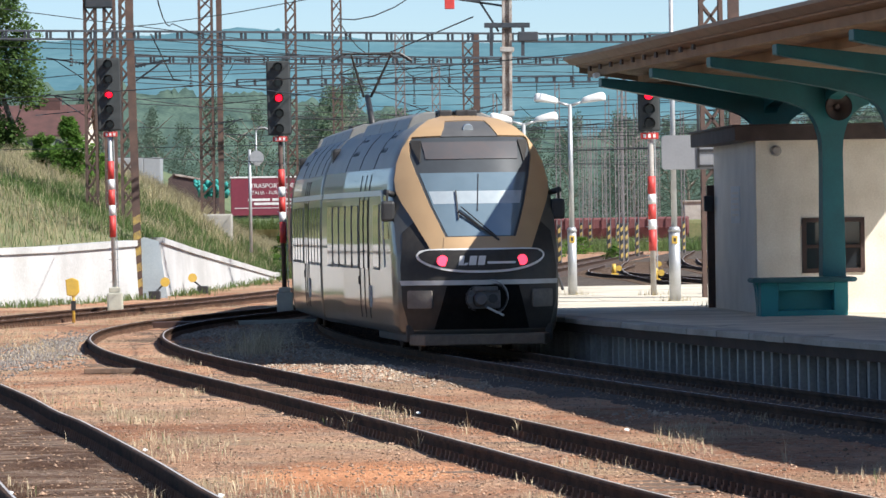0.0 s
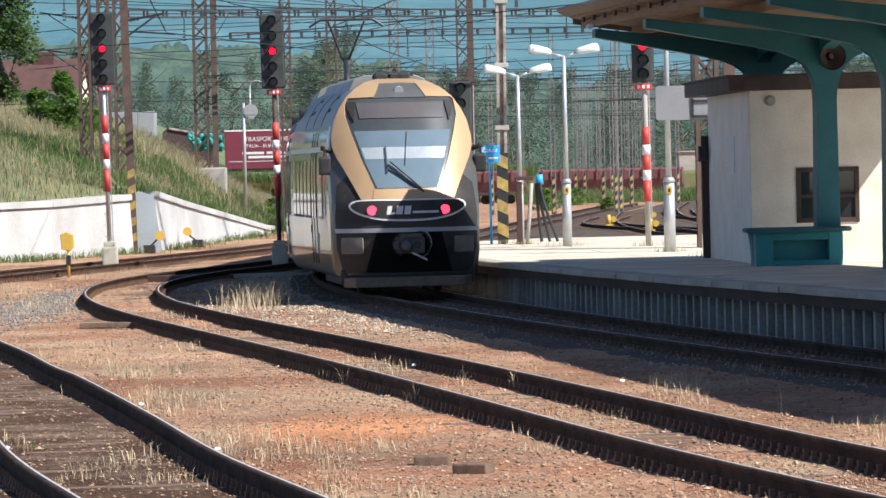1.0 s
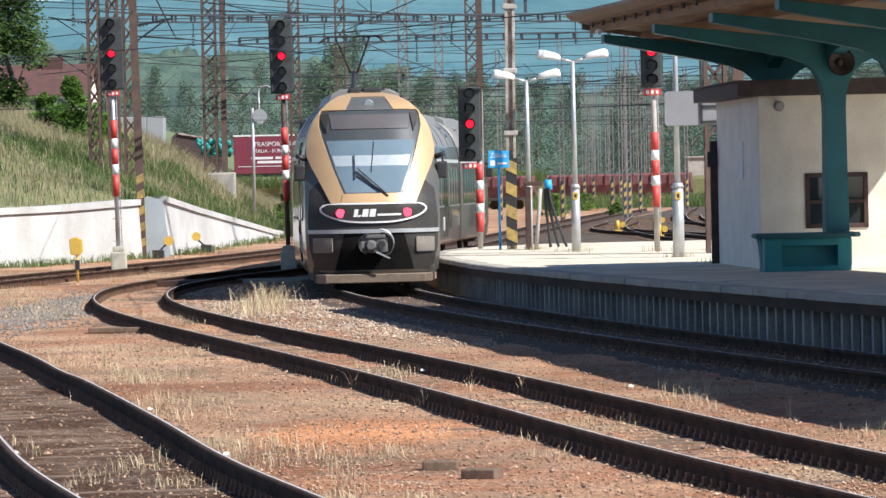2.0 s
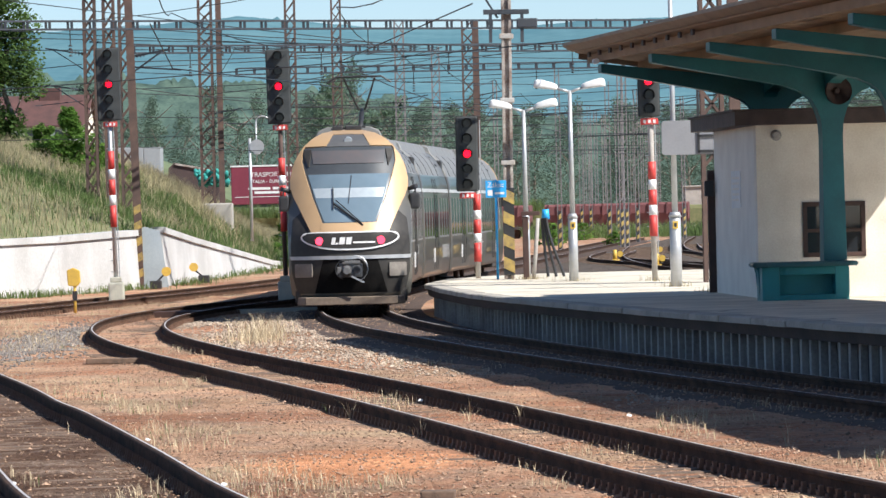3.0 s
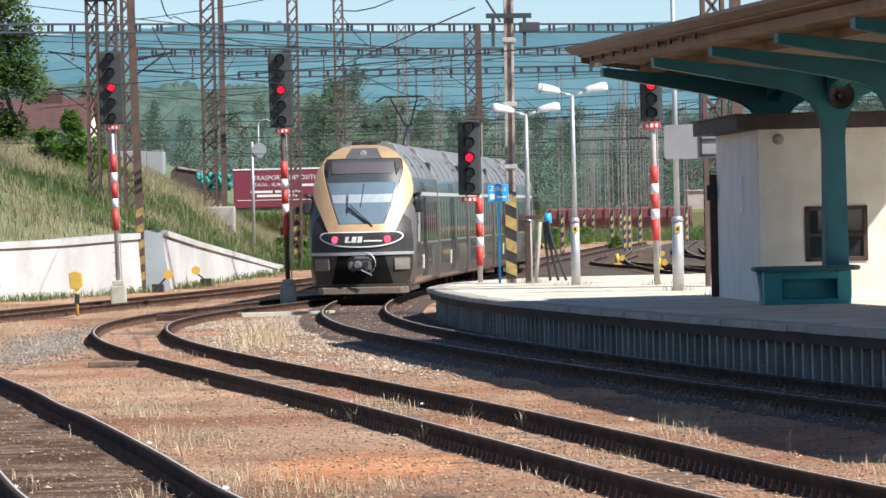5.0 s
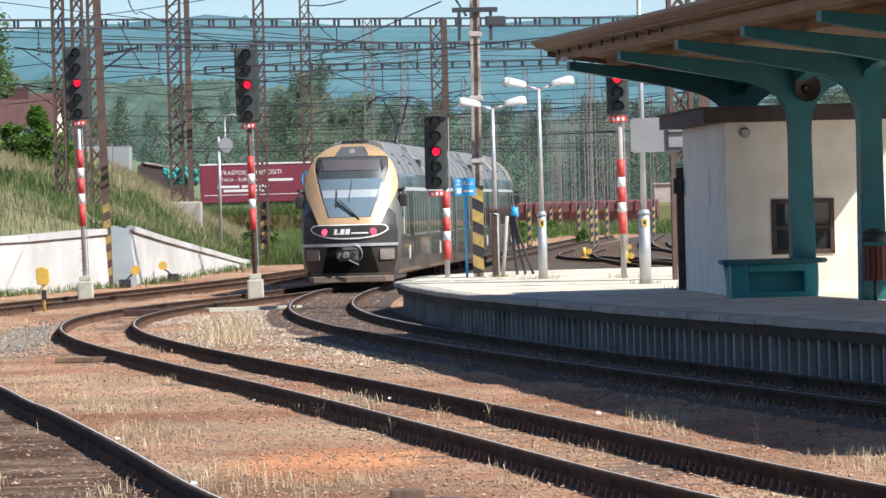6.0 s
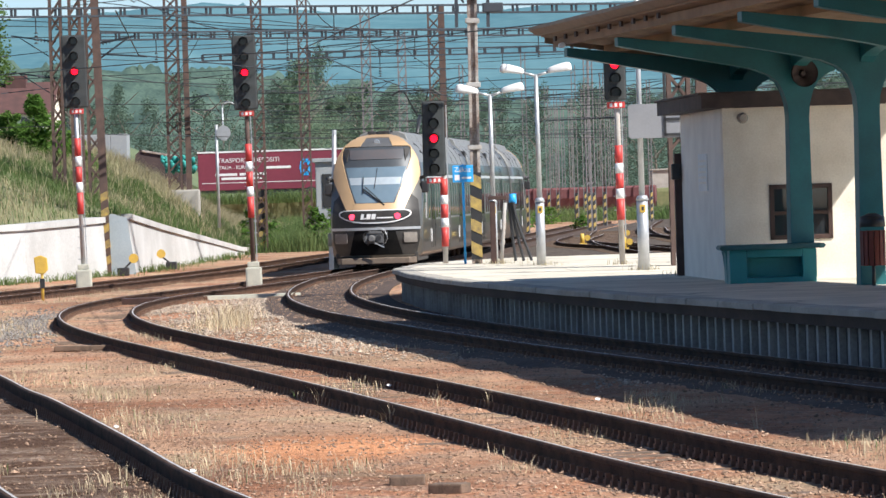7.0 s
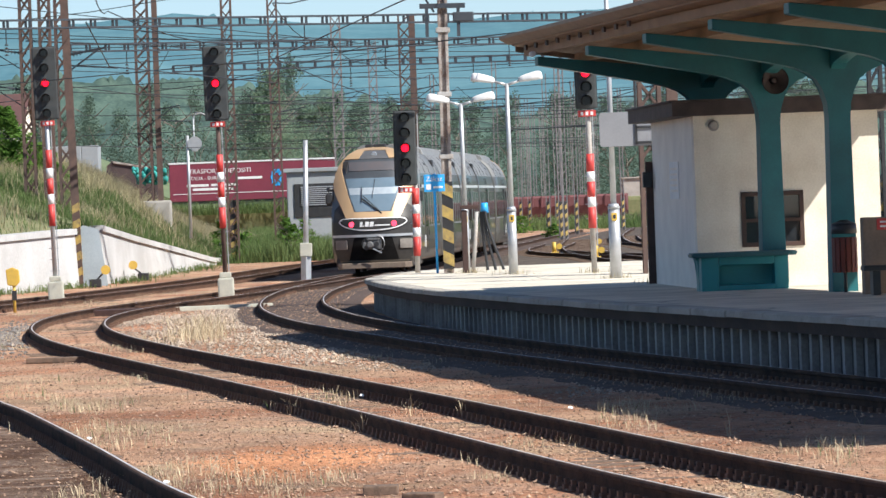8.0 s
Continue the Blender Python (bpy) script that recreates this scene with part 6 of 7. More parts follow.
def signal(x, y, z0, head0, head1, lean, bands, shift=0.0, plain=POLEWHITE, label="", width=0.66, block=True):
    s = thing("light_signal", label, "signal", pose(x, y, z0, 0, lean, 0), "light signals")
    h0, h1 = head0 - z0, head1 - z0
    b = bmesh.new()
    tube(b, (0, 0, 0), (0, 0, h1 - 0.3), 0.065, 0.06, 12)
    part("mast", b, plain, s)
    for zb, zt, m in bands:
        b = bmesh.new()
        tube(b, (0, 0, zb - z0), (0, 0, zt - z0), 0.09, 0.09, 12)
        part("band", b, m, s, "painted mast band")
    b = bmesh.new()
    cx = shift
    box(b, cx - width / 2, cx + width / 2, -0.13, -0.07, h0, h1, 0.05)
    box(b, cx - 0.2, cx + 0.2, -0.08, 0.22, h0 + 0.05, h1 - 0.05, 0.03)
    head = part("head", b, HEADGREY, s, "dark five-lamp signal head")
    step = (h1 - h0 - 0.36) / 4
    for k in range(5):
        zc = h1 - 0.18 - step * k
        b = bmesh.new()
        n = 14
        # hood: the upper two thirds of a short tube
        for i in range(n):
            a0, a1 = radians(-40 + 260 * i / n), radians(-40 + 260 * (i + 1) / n)
            p = [(cx + 0.13 * math.cos(a), zc + 0.13 * math.sin(a)) for a in (a0, a1)]
            for r in (1.0, 0.9):
                b.faces.new([b.verts.new((cx + (u - cx) * r, w, zc + (v - zc) * r)) for u, v, w in ((*p[0], -0.13), (*p[1], -0.13), (*p[1], -0.36), (*p[0], -0.36))])
        part("hood", b, BLACK, head)
        b = bmesh.new()
        tube(b, (cx, -0.15, zc), (cx, -0.12, zc), 0.092, 0.092, 18)
        part("lens", b, REDLAMP if k == 2 else LENS, head, "lit red lens" if k == 2 else "")
    b = bmesh.new()
    box(b, cx - 0.2, cx + 0.2, -0.12, -0.09, h0 - 0.17, h0 - 0.03, 0.01)
    plate = part("plate", b, RED, s, "small red plate")
    for k in range(3):
        b = bmesh.new()
        box(b, cx - 0.14 + 0.11 * k, cx - 0.08 + 0.11 * k, -0.126, -0.121, h0 - 0.14, h0 - 0.06)
        part("plate_mark", b, WHITE, plate)
    if block:
        b = bmesh.new()
        box(b, -0.22, 0.22, -0.2, 0.2, 0, 0.6, 0.05)
        box(b, -0.16, 0.16, -0.16, 0.16, 0.6, 0.75, 0.03)
        part("base", b, PALECONC, s, "pale concrete base")
    b = bmesh.new()
    for k in range(12):
        zz = 0.9 + k * 0.32
        if zz < h0 - 0.3:
            bar(b, (-0.14, 0.1, zz), (0.14, 0.1, zz), 0.02)
    bar(b, (0.1, 0.1, 0.6), (0.1, 0.1, h1 - 0.1), 0.025)
    part("ladder", b, GALV, s)
    return s


def redwhite(z0, z1):
    u = (z1 - z0) / 4.4
    return [(z0, z0 + u * 1.25, RED), (z0 + u * 1.25, z0 + u * 1.85, WHITE), (z0 + u * 1.85, z0 + u * 2.75, RED), (z0 + u * 2.75, z0 + u * 3.35, WHITE), (z0 + u * 3.35, z1, RED)]


signal(-9.37, 129, -0.2, 5.01, 7.09, -1.0, redwhite(1.98, 4.15), 0.03, GALV, "red light signal with banded mast before the white wall", 0.70)
signal(-4.35, 124, -0.2, 4.71, 6.76, -0.8, redwhite(1.76, 3.78), 0.0, RUSTMAST, "red light signal with red and white banded mast")
signal(0.82, 111, PZ, 2.69, 4.54, 0.3, redwhite(0.96, 2.62), -0.22, POLEWHITE, "low red light signal at the platform end", 0.56, False)
signal(4.74, 102, PZ, 4.24, 5.87, -0.3, redwhite(1.55, 3.23), -0.03, POLEWHITE, "red light signal with a weathered mast on the platform", 0.50, False)

# ---- platform furniture ----


def lamp_post(x, y, top, label, arms=True, thick=0.105):
    l = thing("lamp_post", label, "lamp post", pose(x, y, PZ), "lamp posts")
    h = top - PZ
    b = bmesh.new()
    tube(b, (0, 0, 0), (0, 0, 1.45), thick, thick, 14)
    tube(b, (0, 0, 1.45), (0, 0, 1.55), thick + 0.02, thick - 0.02, 14)
    tube(b, (0, 0, 1.55), (0, 0, h), 0.062, 0.045, 12)
    part("pole", b, GALV, l, "galvanised stepped pole")
    b = bmesh.new()
    box(b, -0.06, 0.06, -thick - 0.012, -thick, 1.2, 1.36, 0.005)
    tag = part("number_tag", b, YELLOW, l, "yellow tag")
    b = bmesh.new()
    box(b, -0.025, 0.025, -thick - 0.017, -thick - 0.013, 1.24, 1.32)
    part("tag_mark", b, BLACK, tag)
    if arms:
        for sx in (-1, 1):
            b = bmesh.new()
            tube(b, (0, 0, h - 0.03), (sx * 0.3, 0, h + 0.06), 0.035, 0.03, 10)
            part("arm", b, GALV, l)
            b = bmesh.new()
            r = 0.0
            m = Matrix.Translation((sx * 0.55, 0, h + 0.11)) @ Matrix.Rotation(-sx * radians(9), 4, "Y")
            bmesh.ops.create_uvsphere(b, u_segments=16, v_segments=10, radius=0.5)
            for v in b.verts:
                c = Vector([math.copysign(abs(2 * a) ** 0.55, a) * 0.5 for a in v.co])
                k = 1.0 + 0.5 * c.x * sx
                v.co = m @ Vector((c.x * 0.56, c.y * 0.30 * k, max(c.z, -0.22) * 0.25 * k))
            for f in b.faces:
                f.smooth = True
            part("lamp_head", b, WHITE, l, "white street-lamp head")
    return l


lamp_post(2.97, 104, 4.93, "double-armed platform lamp post with white heads")
lamp_post(1.98, 108.5, 4.60, "double-armed lamp post near the platform end", True, 0.085)
lamp_post(4.83, 94.3, 7.0, "tall galvanised post with thick foot beside the hut", False, 0.12)

t = thing("concrete_mast", "weathered concrete mast with yellow and black stripes", "catenary mast", pose(1.56, 109.2, PZ, 0, 0.6, 0))
bm = bmesh.new()
for x0, x1, y0, y1 in ((-0.12, -0.05, -0.12, 0.12), (0.05, 0.12, -0.12, 0.12), (-0.05, 0.05, -0.04, 0.04)):
    box(bm, x0, x1, y0, y1, 0, 10.5, 0.008)
part("post", bm, POLERUST, t)
for z in (2.75, 4.25, 5.8):
    bm = bmesh.new()
    box(bm, -0.17, 0.17, -0.16, 0.16, z, z + 0.12, 0.02)
    part("collar", bm, POLEWHITE, t)
bm = bmesh.new()
box(bm, -0.13, 0.135, -0.135, -0.122, 0.1, 2.2)
part("stripe_board", bm, BLACK, t)
bm = bmesh.new()
for k in range(4):
    prism(bm, [(-0.13, 0.15 + k * 0.55), (0.135, 0.02 + k * 0.55), (0.135, 0.30 + k * 0.55), (-0.13, 0.43 + k * 0.55)], pose(0, -0.136, 0.12, 90, 0, 0), 0.012)
part("warning_stripes", bm, WORNYELLOW, t, "yellow warning stripes")
bm = bmesh.new()
box(bm, -0.55, 0.55, -0.2, -0.13, 6.38, 6.5, 0.01)
box(bm, -0.42, -0.34, -0.2, -0.13, 5.7, 6.4)
box(bm, 0.34, 0.42, -0.2, -0.13, 5.7, 6.4)
box(bm, 0.25, 0.75, -0.25, 0.1, 6.05, 6.28, 0.03)
part("cross_arm", bm, GANTRY, t)
bm = bmesh.new()
bar(bm, (-2.6, 0, 7.3), (0, 0, 6.9), 0.05)
bar(bm, (-0.9, 0, 7.4), (-0.2, 0, 6.3), 0.05)
bar(bm, (-1.1, -0.1, 7.05), (2.0, -0.1, 7.1), 0.05)
part("bracket", bm, GANTRY, t)
bm = bmesh.new()
box(bm, -0.12, 0.12, -0.1, 0.1, -0.15, 0.15, 0.02)
tagged(part("wire_flag", bm, RED), "small red plate hung in the wires", "plate").matrix_basis = pose(0.25, 109, 7.55)

t = thing("info_sign", "blue notice sign on a blue post", "sign", pose(1.28, 109.0, PZ))
bm = bmesh.new()
tube(bm, (0, 0, 0), (0, 0, 2.4), 0.03, 0.03, 10)
part("post", bm, SIGNBLUE, t)
bm = bmesh.new()
box(bm, -0.25, 0.25, -0.05, -0.03, 1.97, 2.38, 0.01)
board = part("board", bm, SIGNBLUE, t)


def lettering(text, size, m, material, parent, label=""):
    cu = bpy.data.curves.new("lettering", "FONT")
    cu.body, cu.size, cu.extrude = text, size, 0.003
    ob = new("lettering", cu)
    dg = bpy.context.evaluated_depsgraph_get()
    me = bpy.data.meshes.new_from_object(ob.evaluated_get(dg))
    bpy.data.objects.remove(ob)
    me.materials.clear()
    me.materials.append(material)
    out = new("lettering", me)
    out.parent = parent
    out.matrix_basis = m
    if label:
        out["label"] = label
    return out


lettering("Zákaz", 0.17, pose(-0.21, -0.056, 2.22, 90, 0, 0), WHITE, board)
bm = bmesh.new()
box(bm, -0.2, -0.08, -0.056, -0.051, 2.02, 2.15)
box(bm, -0.03, 0.2, -0.056, -0.051, 2.05, 2.10)
part("sign_marks", bm, WHITE, board)

t = thing("water_stand", "rusty hydrant stand with black hoses and blue cap", "hydrant", pose(2.1, 108, PZ))
bm = bmesh.new()
box(bm, -0.24, 0.2, -0.12, 0.12, 1.52, 1.62, 0.02)
box(bm, -0.22, -0.08, -0.08, 0.08, 0, 1.5, 0.02)
part("frame", bm, BROWNWOOD, t)
bm = bmesh.new()
tube(bm, (0.02, -0.05, 0), (0.16, -0.05, 1.45), 0.05, 0.05, 10)
part("standpipe", bm, POLEWHITE, t)
bm = bmesh.new()
tube(bm, (0.34, -0.05, 1.42), (0.34, -0.05, 1.66), 0.10, 0.08, 12)
part("blue_cap", bm, SIGNBLUE, t)
for k in range(3):
    bm = bmesh.new()
    polytube(bm, [Vector((0.25 + 0.05 * k + (0.12 + 0.14 * k) * (i / 10) ** 1.5, -0.08 - 0.04 * k, 1.4 * (1 - i / 10) ** 0.9 + 0.05)) for i in range(11)], 0.035, 8)
    part("hose", bm, BLACK, t)

t = thing("station_board", "plain back of a station board with rounded frame, shade painted into its grey", "sign", pose(5.14, 94.08, 3.27))
bm = bmesh.new()
prism(bm, rounded(-0.56, 0.56, 0.02, 0.73, 0.065), pose(0, 0.11, 0, 90, 0, 0), 0.16)
part("panel", bm, SIGNSHADE, t)
bm = bmesh.new()
for x in (0.2,):
    box(bm, x - 0.025, x + 0.025, -0.08, -0.045, 0.05, 1.8)
box(bm, 0.2, 0.56, -0.08, -0.045, 0.06, 0.11)
box(bm, 0.2, 0.56, -0.08, -0.045, 0.38, 0.43)
part("hanger", bm, BLACK, t)


def planter_bench():
    t = thing("bench_box", "teal painted bench box with a recessed front", "bench", pose(5.50, 77.45, PZ, 0, 0, 3.4))
    b = bmesh.new()
    prism(b, [(-0.08, 0), (1.42, 0), (1.48, 0.10), (1.48, 0.60), (-0.14, 0.60), (-0.08, 0.5)], pose(0, 0.62, 0, 90, 0, 0), 0.38)
    bmesh.ops.bevel(b, geom=b.edges[:], offset=0.02, segments=2, affect="EDGES")
    part("back_body", b, TEALBENCH, t)
    b = bmesh.new()
    for q in ((-0.08, 0.22, 0, 0.60), (1.18, 1.42, 0, 0.60), (0.22, 1.18, 0, 0.12), (0.22, 1.18, 0.46, 0.60)):
        box(b, q[0], q[1], -0.1, 0.245, q[2], q[3], 0.015)
    part("front_frame", b, TEALBENCH, t)
    b = bmesh.new()
    prism(b, [(-0.25, -0.2), (0.0, -0.3), (1.45, -0.3), (1.58, -0.15), (1.58, 0.75), (-0.2, 0.75)], pose(0, 0, 0.60), 0.08)
    bmesh.ops.bevel(b, geom=b.edges[:], offset=0.02, segments=2, affect="EDGES")
    part("seat_slab", b, TEALDARK, t, "darker teal seat slab")


planter_bench()
t = thing("litter_bin", "red-brown slatted litter bin with a black lid", "bin", pose(7.40, 72.55, PZ))
bm = bmesh.new()
tube(bm, (0, 0, 0), (0, 0, 0.45), 0.03, 0.03, 8)
part("post", bm, BLACK, t)
for k in range(14):
    a = 2 * math.pi * k / 14
    bm = bmesh.new()
    box(bm, -0.035, 0.035, -0.012, 0.012, 0.36, 0.92, 0.004, pose(0.19 * math.cos(a), 0.19 * math.sin(a), 0, 0, 0, math.degrees(a) + 90))
    part("slat", bm, REDBROWN, t)
bm = bmesh.new()
tube(bm, (0, 0, 0.36), (0, 0, 0.9), 0.17, 0.17, 16)
part("liner", bm, BLACK, t)
bm = bmesh.new()
tube(bm, (0, 0, 0.98), (0, 0, 1.14), 0.21, 0.20, 16)
tube(bm, (0, 0, 1.14), (0, 0, 1.2), 0.20, 0.06, 16)
part("lid", bm, BLACK, t)
t = thing("stone_parapet", "brown stone parapet with a small red notice", "parapet", pose(7.5, 70.6, PZ, 0, 0, 3))
bm = bmesh.new()
box(bm, 0, 3.0, 0, 0.3, 0.0, 1.24, 0.03)
part("wall_block", bm, PARAPET, t)
bm = bmesh.new()
box(bm, 0.22, 0.9, -0.02, -0.002, 1.04, 1.22, 0.003)
red_notice = part("notice", bm, RED, t)
bm = bmesh.new()
for z in (1.08, 1.15):
    box(bm, 0.27, 0.85, -0.026, -0.021, z, z + 0.03)
part("notice_lines", bm, WHITE, red_notice)
t = thing("dark_bench", "dark low platform bench", "bench", pose(7.5, 70.0, PZ))
bm = bmesh.new()
box(bm, -0.1, 2.2, -0.3, 0.25, 0.42, 0.5, 0.02)
part("seat", bm, BLACK, t)
for x in (0.1, 1.9):
    bm = bmesh.new()
    box(bm, x - 0.06, x + 0.06, -0.25, 0.2, 0, 0.42, 0.01)
    part("leg", bm, BLACK, t)

# ---- beside the siding ----


def marker(x, y, h, label, lean=0):
    m = thing("ground_marker", label, "track marker", pose(x, y, -0.2, 0, lean, 0), "yellow track markers")
    b = bmesh.new()
    tube(b, (0, 0, 0), (0, 0, h), 0.04, 0.04, 8)
    part("post", b, YELLOW, m)
    b = bmesh.new()
    prism(b, [(-0.17, h), (0.05, h - 0.04), (0.16, h + 0.08), (0.14, h + 0.38), (-0.02, h + 0.46), (-0.2, h + 0.40)], pose(0, 0.06, 0, 90, 0, 0), 0.12)
    bmesh.ops.bevel(b, geom=b.edges[:], offset=0.015, segments=1, affect="EDGES")
    part("head", b, YELLOW, m, "bent yellow plate")
    b = bmesh.new()
    box(b, -0.06, 0.06, -0.06, 0.06, h * 0.45, h * 0.8)
    part("sleeve", b, BLACK, m)


marker(-9.6, 117.2, 0.72, "yellow track marker on a striped post")
for x, y, px in ((-9.75, 152.5, 1), (-8.7, 163.3, -1)):
    m = thing("point_lever", "point lever with a yellow and black weight", "point lever", pose(x, y, -0.2), "point levers")
    b = bmesh.new()
    box(b, -0.2, 0.2, -0.15, 0.15, 0, 0.28, 0.04)
    part("stand", b, BLACK, m)
    b = bmesh.new()
    bar(b, (0, 0, 0.2), (px * 0.3 * (1 if px > 0 else 1.2), 0, 0.5), 0.06)
    part("arm", b, BLACK, m)
    b = bmesh.new()
    c = Vector((px * 0.36, 0, 0.58))
    tube(b, c + Vector((0, -0.08, 0)), c + Vector((0, 0.08, 0)), 0.16, 0.16, 16)
    part("weight", b, YELLOW, m)
for x, y in ((8.1, 172), (9.6, 205), (12.5, 215), (14.9, 222), (7.2, 190)):
    m = thing("point_lantern", "yellow point lantern between the yard tracks", "point lantern", pose(x, y, -0.15), "yard point lanterns")
    m.scale = (0.62, 0.62, 0.62)
    b = bmesh.new()
    box(b, -0.25, 0.25, -0.2, 0.2, 0, 0.2, 0.03)
    tube(b, (0.3, -0.05, 0.55), (0.3, 0.05, 0.55), 0.2, 0.2, 16)
    part("stand", b, YELLOW, m)
    b = bmesh.new()
    tube(b, (-0.05, 0, 0.2), (-0.05, 0, 0.85), 0.16, 0.13, 12)
    part("lantern", b, YELLOW, m)

t = thing("galvanised_post", "galvanised post with a pale connection box", "post", pose(-2.47, 142, -0.2, 0, 1.8, 0))
bm = bmesh.new()
tube(bm, (0, 0, 0), (0, 0, 4.55), 0.09, 0.07, 12)
tube(bm, (0, 0, 0), (0, 0, 1.0), 0.16, 0.16, 4)
part("pole", bm, GALV, t)
bm = bmesh.new()
box(bm, -0.19, 0.19, -0.16, 0.16, 0.9, 1.32, 0.03)
part("connection_box", bm, PALECONC, t)
t = thing("siding_lamp", "galvanised lamp pole with a mirror box on the embankment", "lamp post", pose(-8.02, 189, 1.1, 0, 0, 0))
bm = bmesh.new()
tube(bm, (0, 0, 0), (0, 0, 4.3), 0.07, 0.06, 10)
tube(bm, (0.28, 0, 3.3), (0.28, 0, 5.0), 0.03, 0.03, 8)
prev = Vector((0.28, 0, 5.0))
for i in range(1, 8):
    a = math.pi * i / 9
    c = Vector((0.28 + 0.28 * (1 - math.cos(a)) / 1.0, 0, 5.0 + 0.22 * math.sin(a)))
    tube(bm, prev, c, 0.03, 0.03, 8, False)
    prev = c
part("pole", bm, GALV, t)
bm = bmesh.new()
tube(bm, (0.3, -0.1, 3.95), (0.3, 0.02, 3.95), 0.3, 0.3, 18)
box(bm, 0.18, 0.42, -0.14, 0.05, 3.62, 3.8, 0.02)
part("mirror_box", bm, GALV, t)

t = thing("grey_cabin", "grey metal cabin with a louvred side", "cabin", pose(-4.8, 230, -0.3))
bm = bmesh.new()
box(bm, 0, 4.6, 0.05, 2.6, 0, 4.3, 0.05)
box(bm, -0.15, 4.75, -0.1, 2.7, 4.3, 4.5, 0.03)
part("shell", bm, CABIN, t)
# Black plate proud of the shell; it paints the shade of a recess
bm = bmesh.new()
box(bm, 0.35, 4.3, 0.0, 0.06, 2.0, 3.7, 0.01)
part("recess_shade", bm, BLACK, t)
for k in range(10):
    bm = bmesh.new()
    box(bm, 0.7, 4.2, -0.05, 0.02, 2.6 + 0.1 * k, 2.65 + 0.1 * k, 0, None)
    part("louvre", bm, GALV, t)

# trailer on the raised road
bm = bmesh.new()
box(bm, -60, 30, 366, 380, -1, 2.1, 0.3)
tagged(part("road", bm, GRASS), "raised road bank behind the siding", "road", kind="structure")
t = thing("lorry_trailer", "maroon curtain-sided lorry trailer with white lettering", "trailer", pose(-17.3, 370, 2.1))
bm = bmesh.new()
box(bm, 0, 13.6, 0, 2.5, 0.85, 3.95, 0.06)
part("curtain_body", bm, TRAILER, t)
bm = bmesh.new()
box(bm, -0.03, 13.63, -0.04, 2.54, 3.93, 4.06, 0.02)
part("roof_rail", bm, WHITE, t)
bm = bmesh.new()
box(bm, 0.1, 13.5, 0.1, 2.4, 0.6, 0.85, 0.02)
part("chassis", bm, BLACK, t)
for x in (9.2, 10.5, 11.8):
    bm = bmesh.new()
    tube(bm, (x, -0.02, 0.5), (x, 2.5, 0.5), 0.5, 0.5, 20)
    part("wheel", bm, BLACK, t)
lettering("TRASPORTI  DEPOSITI", 0.52, pose(1.6, -0.02, 3.12, 90, 0, 0), WHITE, t)
lettering("ITALIA - EUROPA", 0.40, pose(1.6, -0.02, 2.6, 90, 0, 0), WHITE, t)
bm = bmesh.new()
for x0, x1, z in ((1.4, 3.2, 2.05), (3.4, 5.6, 2.05), (1.9, 5.2, 1.72), (0.3, 13.3, 1.45), (5.6, 7.6, 2.55)):
    box(bm, x0, x1, -0.02, -0.004, z, z + (0.2 if z > 1.5 else 0.05))
part("small_lines", bm, WHITE, t)
bm = bmesh.new()
for i in range(10):
    a = 2 * math.pi * i / 10
    box(bm, 8.8 + 0.35 * math.cos(a) - 0.14, 8.8 + 0.35 * math.cos(a) + 0.14, -0.03, -0.005, 2.6 + 0.55 * math.sin(a) - 0.16, 2.6 + 0.55 * math.sin(a) + 0.16)
part("round_mark", bm, SIGNBLUE, t)
t = thing("box_lorry", "plain pale grey lorry box above the embankment", "lorry", pose(-16.5, 250, 2.0))
bm = bmesh.new()
box(bm, 0, 0.95, 0, 2.4, 0.9, 4.05, 0.05)
box(bm, -2.2, 0.0, 0, 2.4, 0.9, 4.05, 0.05)
part("box_body", bm, CABIN, t)
bm = bmesh.new()
for x in (-1.6, 0.4):
    tube(bm, (x, 0, 0.45), (x, 2.4, 0.45), 0.45, 0.45, 16)
part("wheels", bm, BLACK, t)
t = thing("covered_wagon", "dark brown covered wagon with a sloping roof edge", "wagon", pose(-16.1, 262, 1.4, 0, 4, 0))
bm = bmesh.new()
prism(bm, [(0, 0.9), (3.0, 0.9), (3.0, 3.3), (2.8, 3.55), (0.3, 3.9), (0, 3.6)], pose(0, 2.6, 0, 90, 0, 0), 2.6)
part("body", bm, WAGONDARK, t)
bm = bmesh.new()
box(bm, -0.1, 2.9, -0.1, 2.7, 3.78, 3.90, 0.03, pose(0, 0, 0.02, 0, 7, 0))
part("roof", bm, POLERUST, t)
for x in (0.7, 2.3):
    bm = bmesh.new()
    tube(bm, (x, 0.4, 0.45), (x, 2.2, 0.45), 0.45, 0.45, 16)
    part("wheelset", bm, BLACK, t)
bm = bmesh.new()
for k in range(60):
    c = Vector((random.uniform(0, 1.7), random.uniform(0, 0.8), random.uniform(0, 0.75)))
    s = random.uniform(0.15, 0.3)
    tube(bm, c, c + Vector((random.uniform(-s, s), random.uniform(-s, s), s)), s * 0.7, s * 0.3, 7)
tagged(part("tarpaulin_heap", bm, TEALCLOTH), "crumpled sea-green tarpaulin heap beside the mast", "tarpaulin").matrix_basis = pose(-13.9, 255, 3.85)

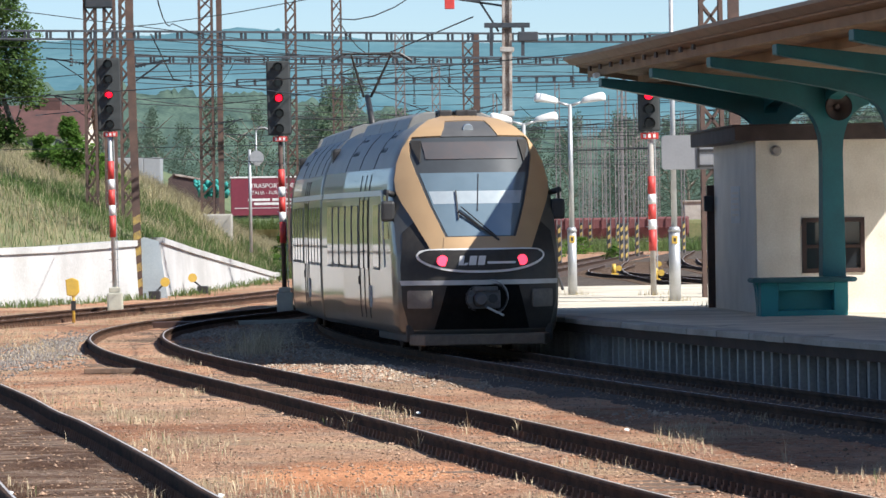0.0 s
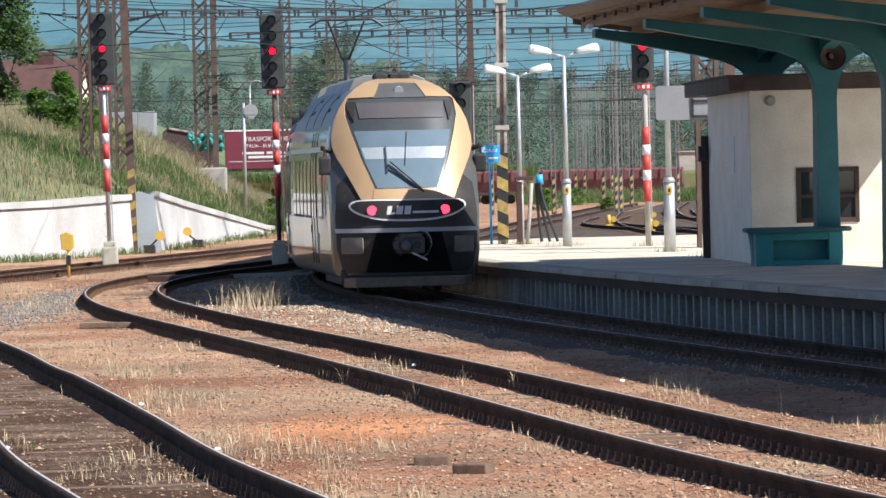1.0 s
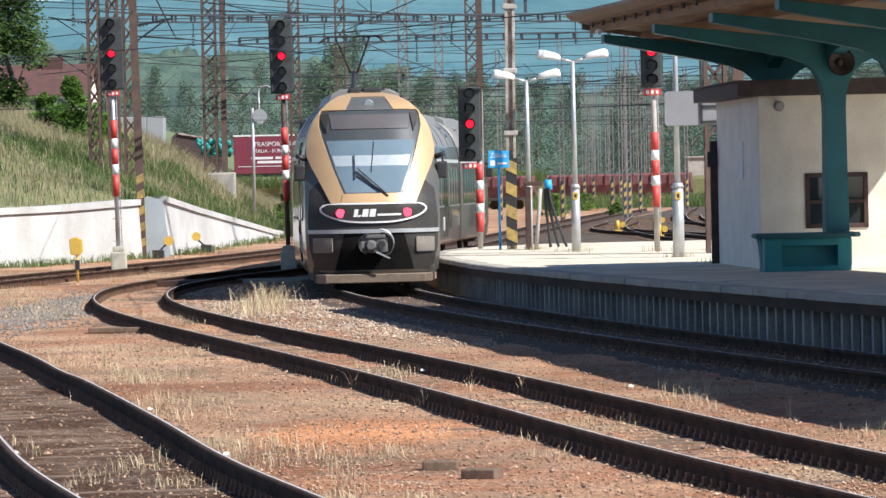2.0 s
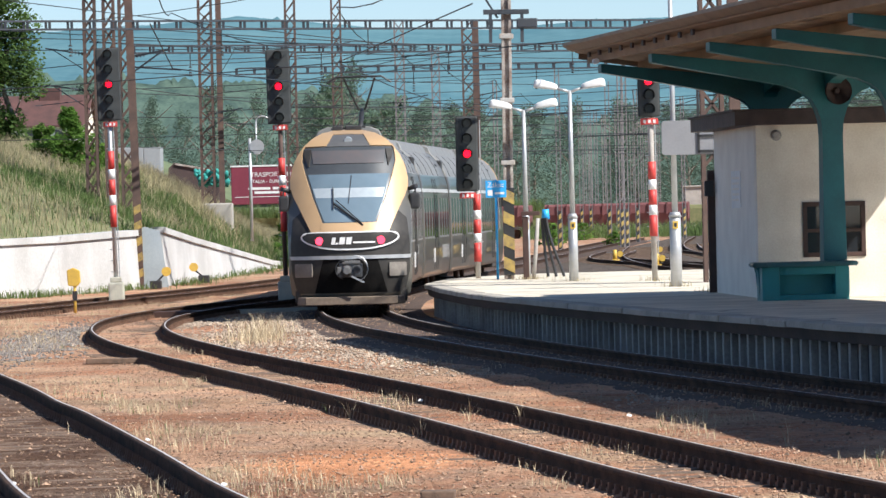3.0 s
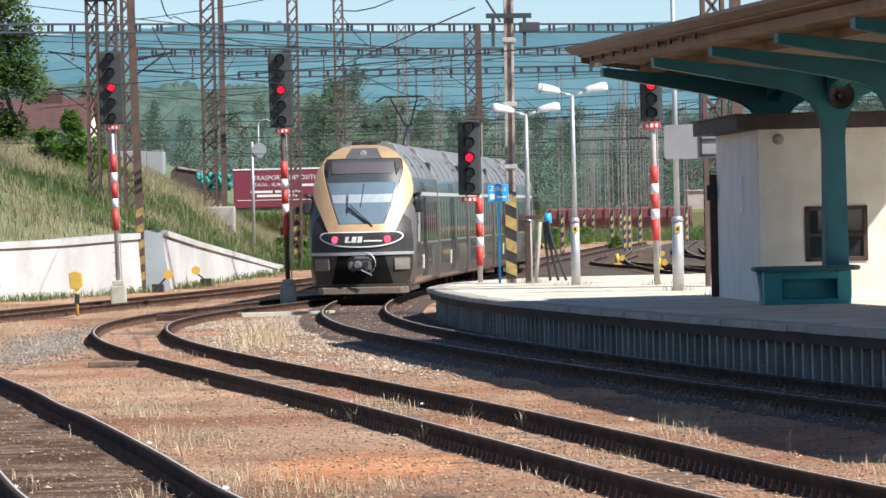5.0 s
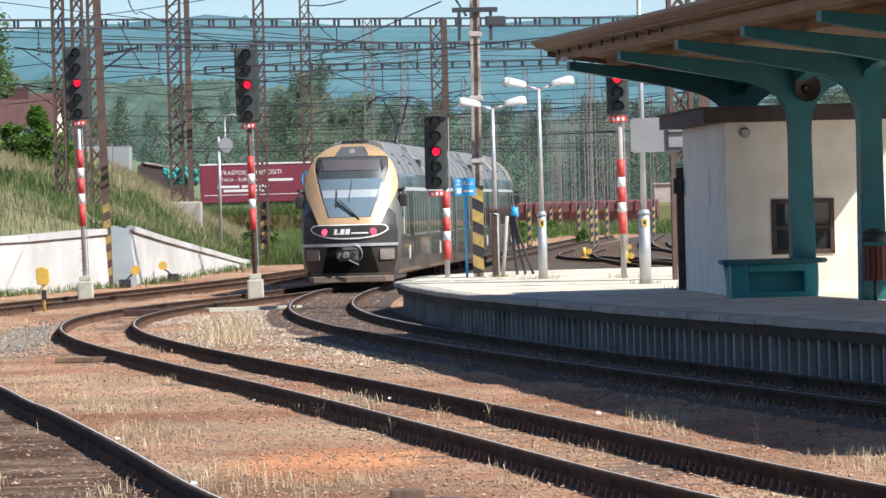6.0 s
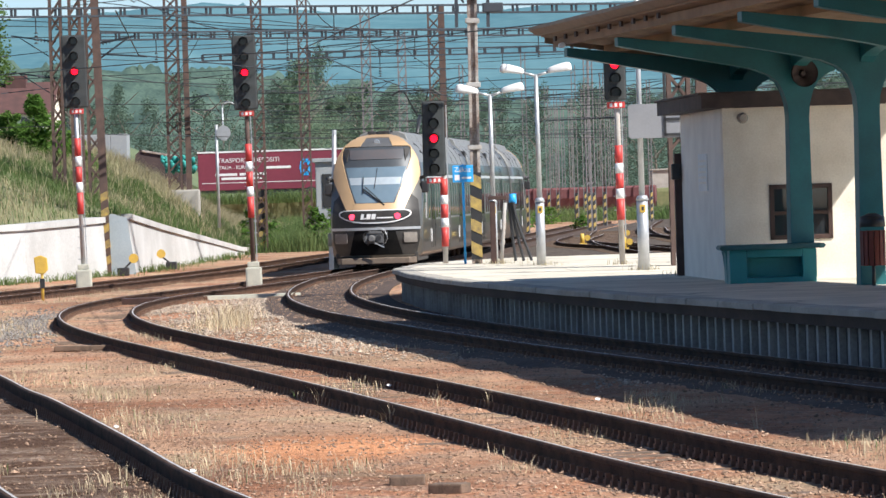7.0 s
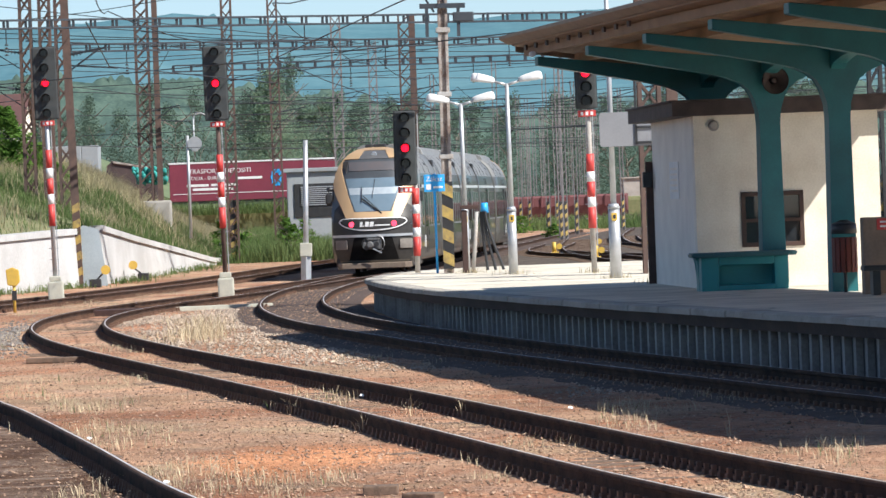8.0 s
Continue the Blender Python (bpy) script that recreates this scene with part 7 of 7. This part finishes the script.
# house on the slope
bm = bmesh.new()
prism(bm, [(-80, -12), (-12, -12), (-14, 0.8), (-24, 5), (-36, 9.8), (-80, 14)], pose(0, 545, 0, 90, 0, 0), 110)
tagged(part("hillside", bm, GRASSFAR), "green hillside rising to the house", "hillside", kind="structure")
h = thing("house", "cream house with a red tiled roof on the hillside", "house", pose(-45.2, 480, 9.6, 0, 0, -3))
bm = bmesh.new()
box(bm, -4, 7.4, 0, 8, -1, 2.6)
prism(bm, [(0.0, 2.6), (8, 2.6), (4, 5.4)], Matrix(((0, 0, 1, -4), (1, 0, 0, 0), (0, 1, 0, 0), (0, 0, 0, 1))), 11.4)
part("house_wall", bm, RENDERED, h)
for s_, y0, y1 in ((0, -0.5, 4), (1, 8.5, 4)):
    bm = bmesh.new()
    prism(bm, [(y0, 2.25), (y0, 2.45), (y1, 5.75), (y1, 5.55)], Matrix(((0, 0, 1, -4.4), (1, 0, 0, 0), (0, 1, 0, 0), (0, 0, 0, 1))), 12.2)
    part("roof", bm, TILEROOF, h, "weathered red tile roof")
bm = bmesh.new()
box(bm, 2.2, 4.4, 3.2, 4.6, 5.0, 6.5, 0.03)
part("chimney", bm, TILEROOF, h)
for x in (1.0, 4.2):
    bm = bmesh.new()
    box(bm, x, x + 1.1, -0.04, 0.05, 0.6, 2.0, 0.02)
    part("window", bm, GLASS, h)
# low weathered plank and rubble between the rails
for x, y, l, a in ((-5.45, 76.5, 1.3, 82), (-0.1, 38.6, 0.3, 80), (0.25, 37.4, 0.3, 60)):
    bm = bmesh.new()
    box(bm, -l / 2, l / 2, -0.11, 0.11, 0, 0.09, 0.015)
    tagged(part("old_plank", bm, SLEEPER), "weathered timber lying on the ballast", "timber", "loose timbers").matrix_basis = pose(x, y, GZ, 0, 0, a - 82)

for x, y in ((-2.55, 43.2), (-2.05, 41.0), (-4.05, 41.9), (-3.3, 49.5), (-0.35, 58), (2.1, 52.5)):
    bm = bmesh.new()
    prism(bm, [(-0.05, -0.03), (0.045, -0.04), (0.06, 0.03), (0.0, 0.05), (-0.04, 0.03)], pose(0, 0, 0, 35, 10, 0) @ Matrix.Scale(0.55, 4), 0.006)
    tagged(part("paper_scrap", bm, WHITE), "small white paper scrap on the ballast", "litter", "paper scraps").matrix_basis = pose(x, y, GZ + 0.04)
bm = bmesh.new()
box(bm, -1.4, 1.4, -0.12, 0.12, -0.05, 0.10, 0.02)
tagged(part("kerb_stone", bm, PALECONC), "pale concrete kerb lying beside the points", "kerb").matrix_basis = pose(-4.2, 112.6, GZ, 0, 0, 12)
bm = bmesh.new()
box(bm, -0.65, 0.65, -0.3, 0.3, -0.05, 0.16, 0.02)
tagged(part("crossing_timber", bm, BROWNWOOD), "brown timber block between the curved rails", "timber").matrix_basis = pose(-6.4, 109.5, GZ, 0, 0, -4)


def motions():
    """The train leaves along the platform track and slowly gathers speed; every car rides on its two bogies."""
    s_tail = T_PLAT.of_y(77.9)
    cars = [(tail_car, 0.0, 2.6, LE - 0.2, False), (mid1, LE, 0.0, LM, False), (mid2, LE + LM, 0.0, LM, False), (mid3, LE + 2 * LM, 0.0, LM, False),
            (head_car, LE + 3 * LM, 0.2, LE - 2.6, True)]
    for car, start, b0, b1, turned in cars:
        rows = []
        for i in range(21):
            t = i * 0.4
            s = s_tail + 7.95 * t + 0.115 * t * t + start
            a, b = T_PLAT.at(s + b0), T_PLAT.at(s + b1)
            d = (b - a).normalized()
            o = a - d * b0
            ang = math.degrees(math.atan2(-d.x, d.y))
            if turned:
                o, ang = o + d * LE, ang + 180
            rows.append((t, pose(o.x, o.y, 0.0, 0, 0, ang)))
        walk(car, rows)


motions()
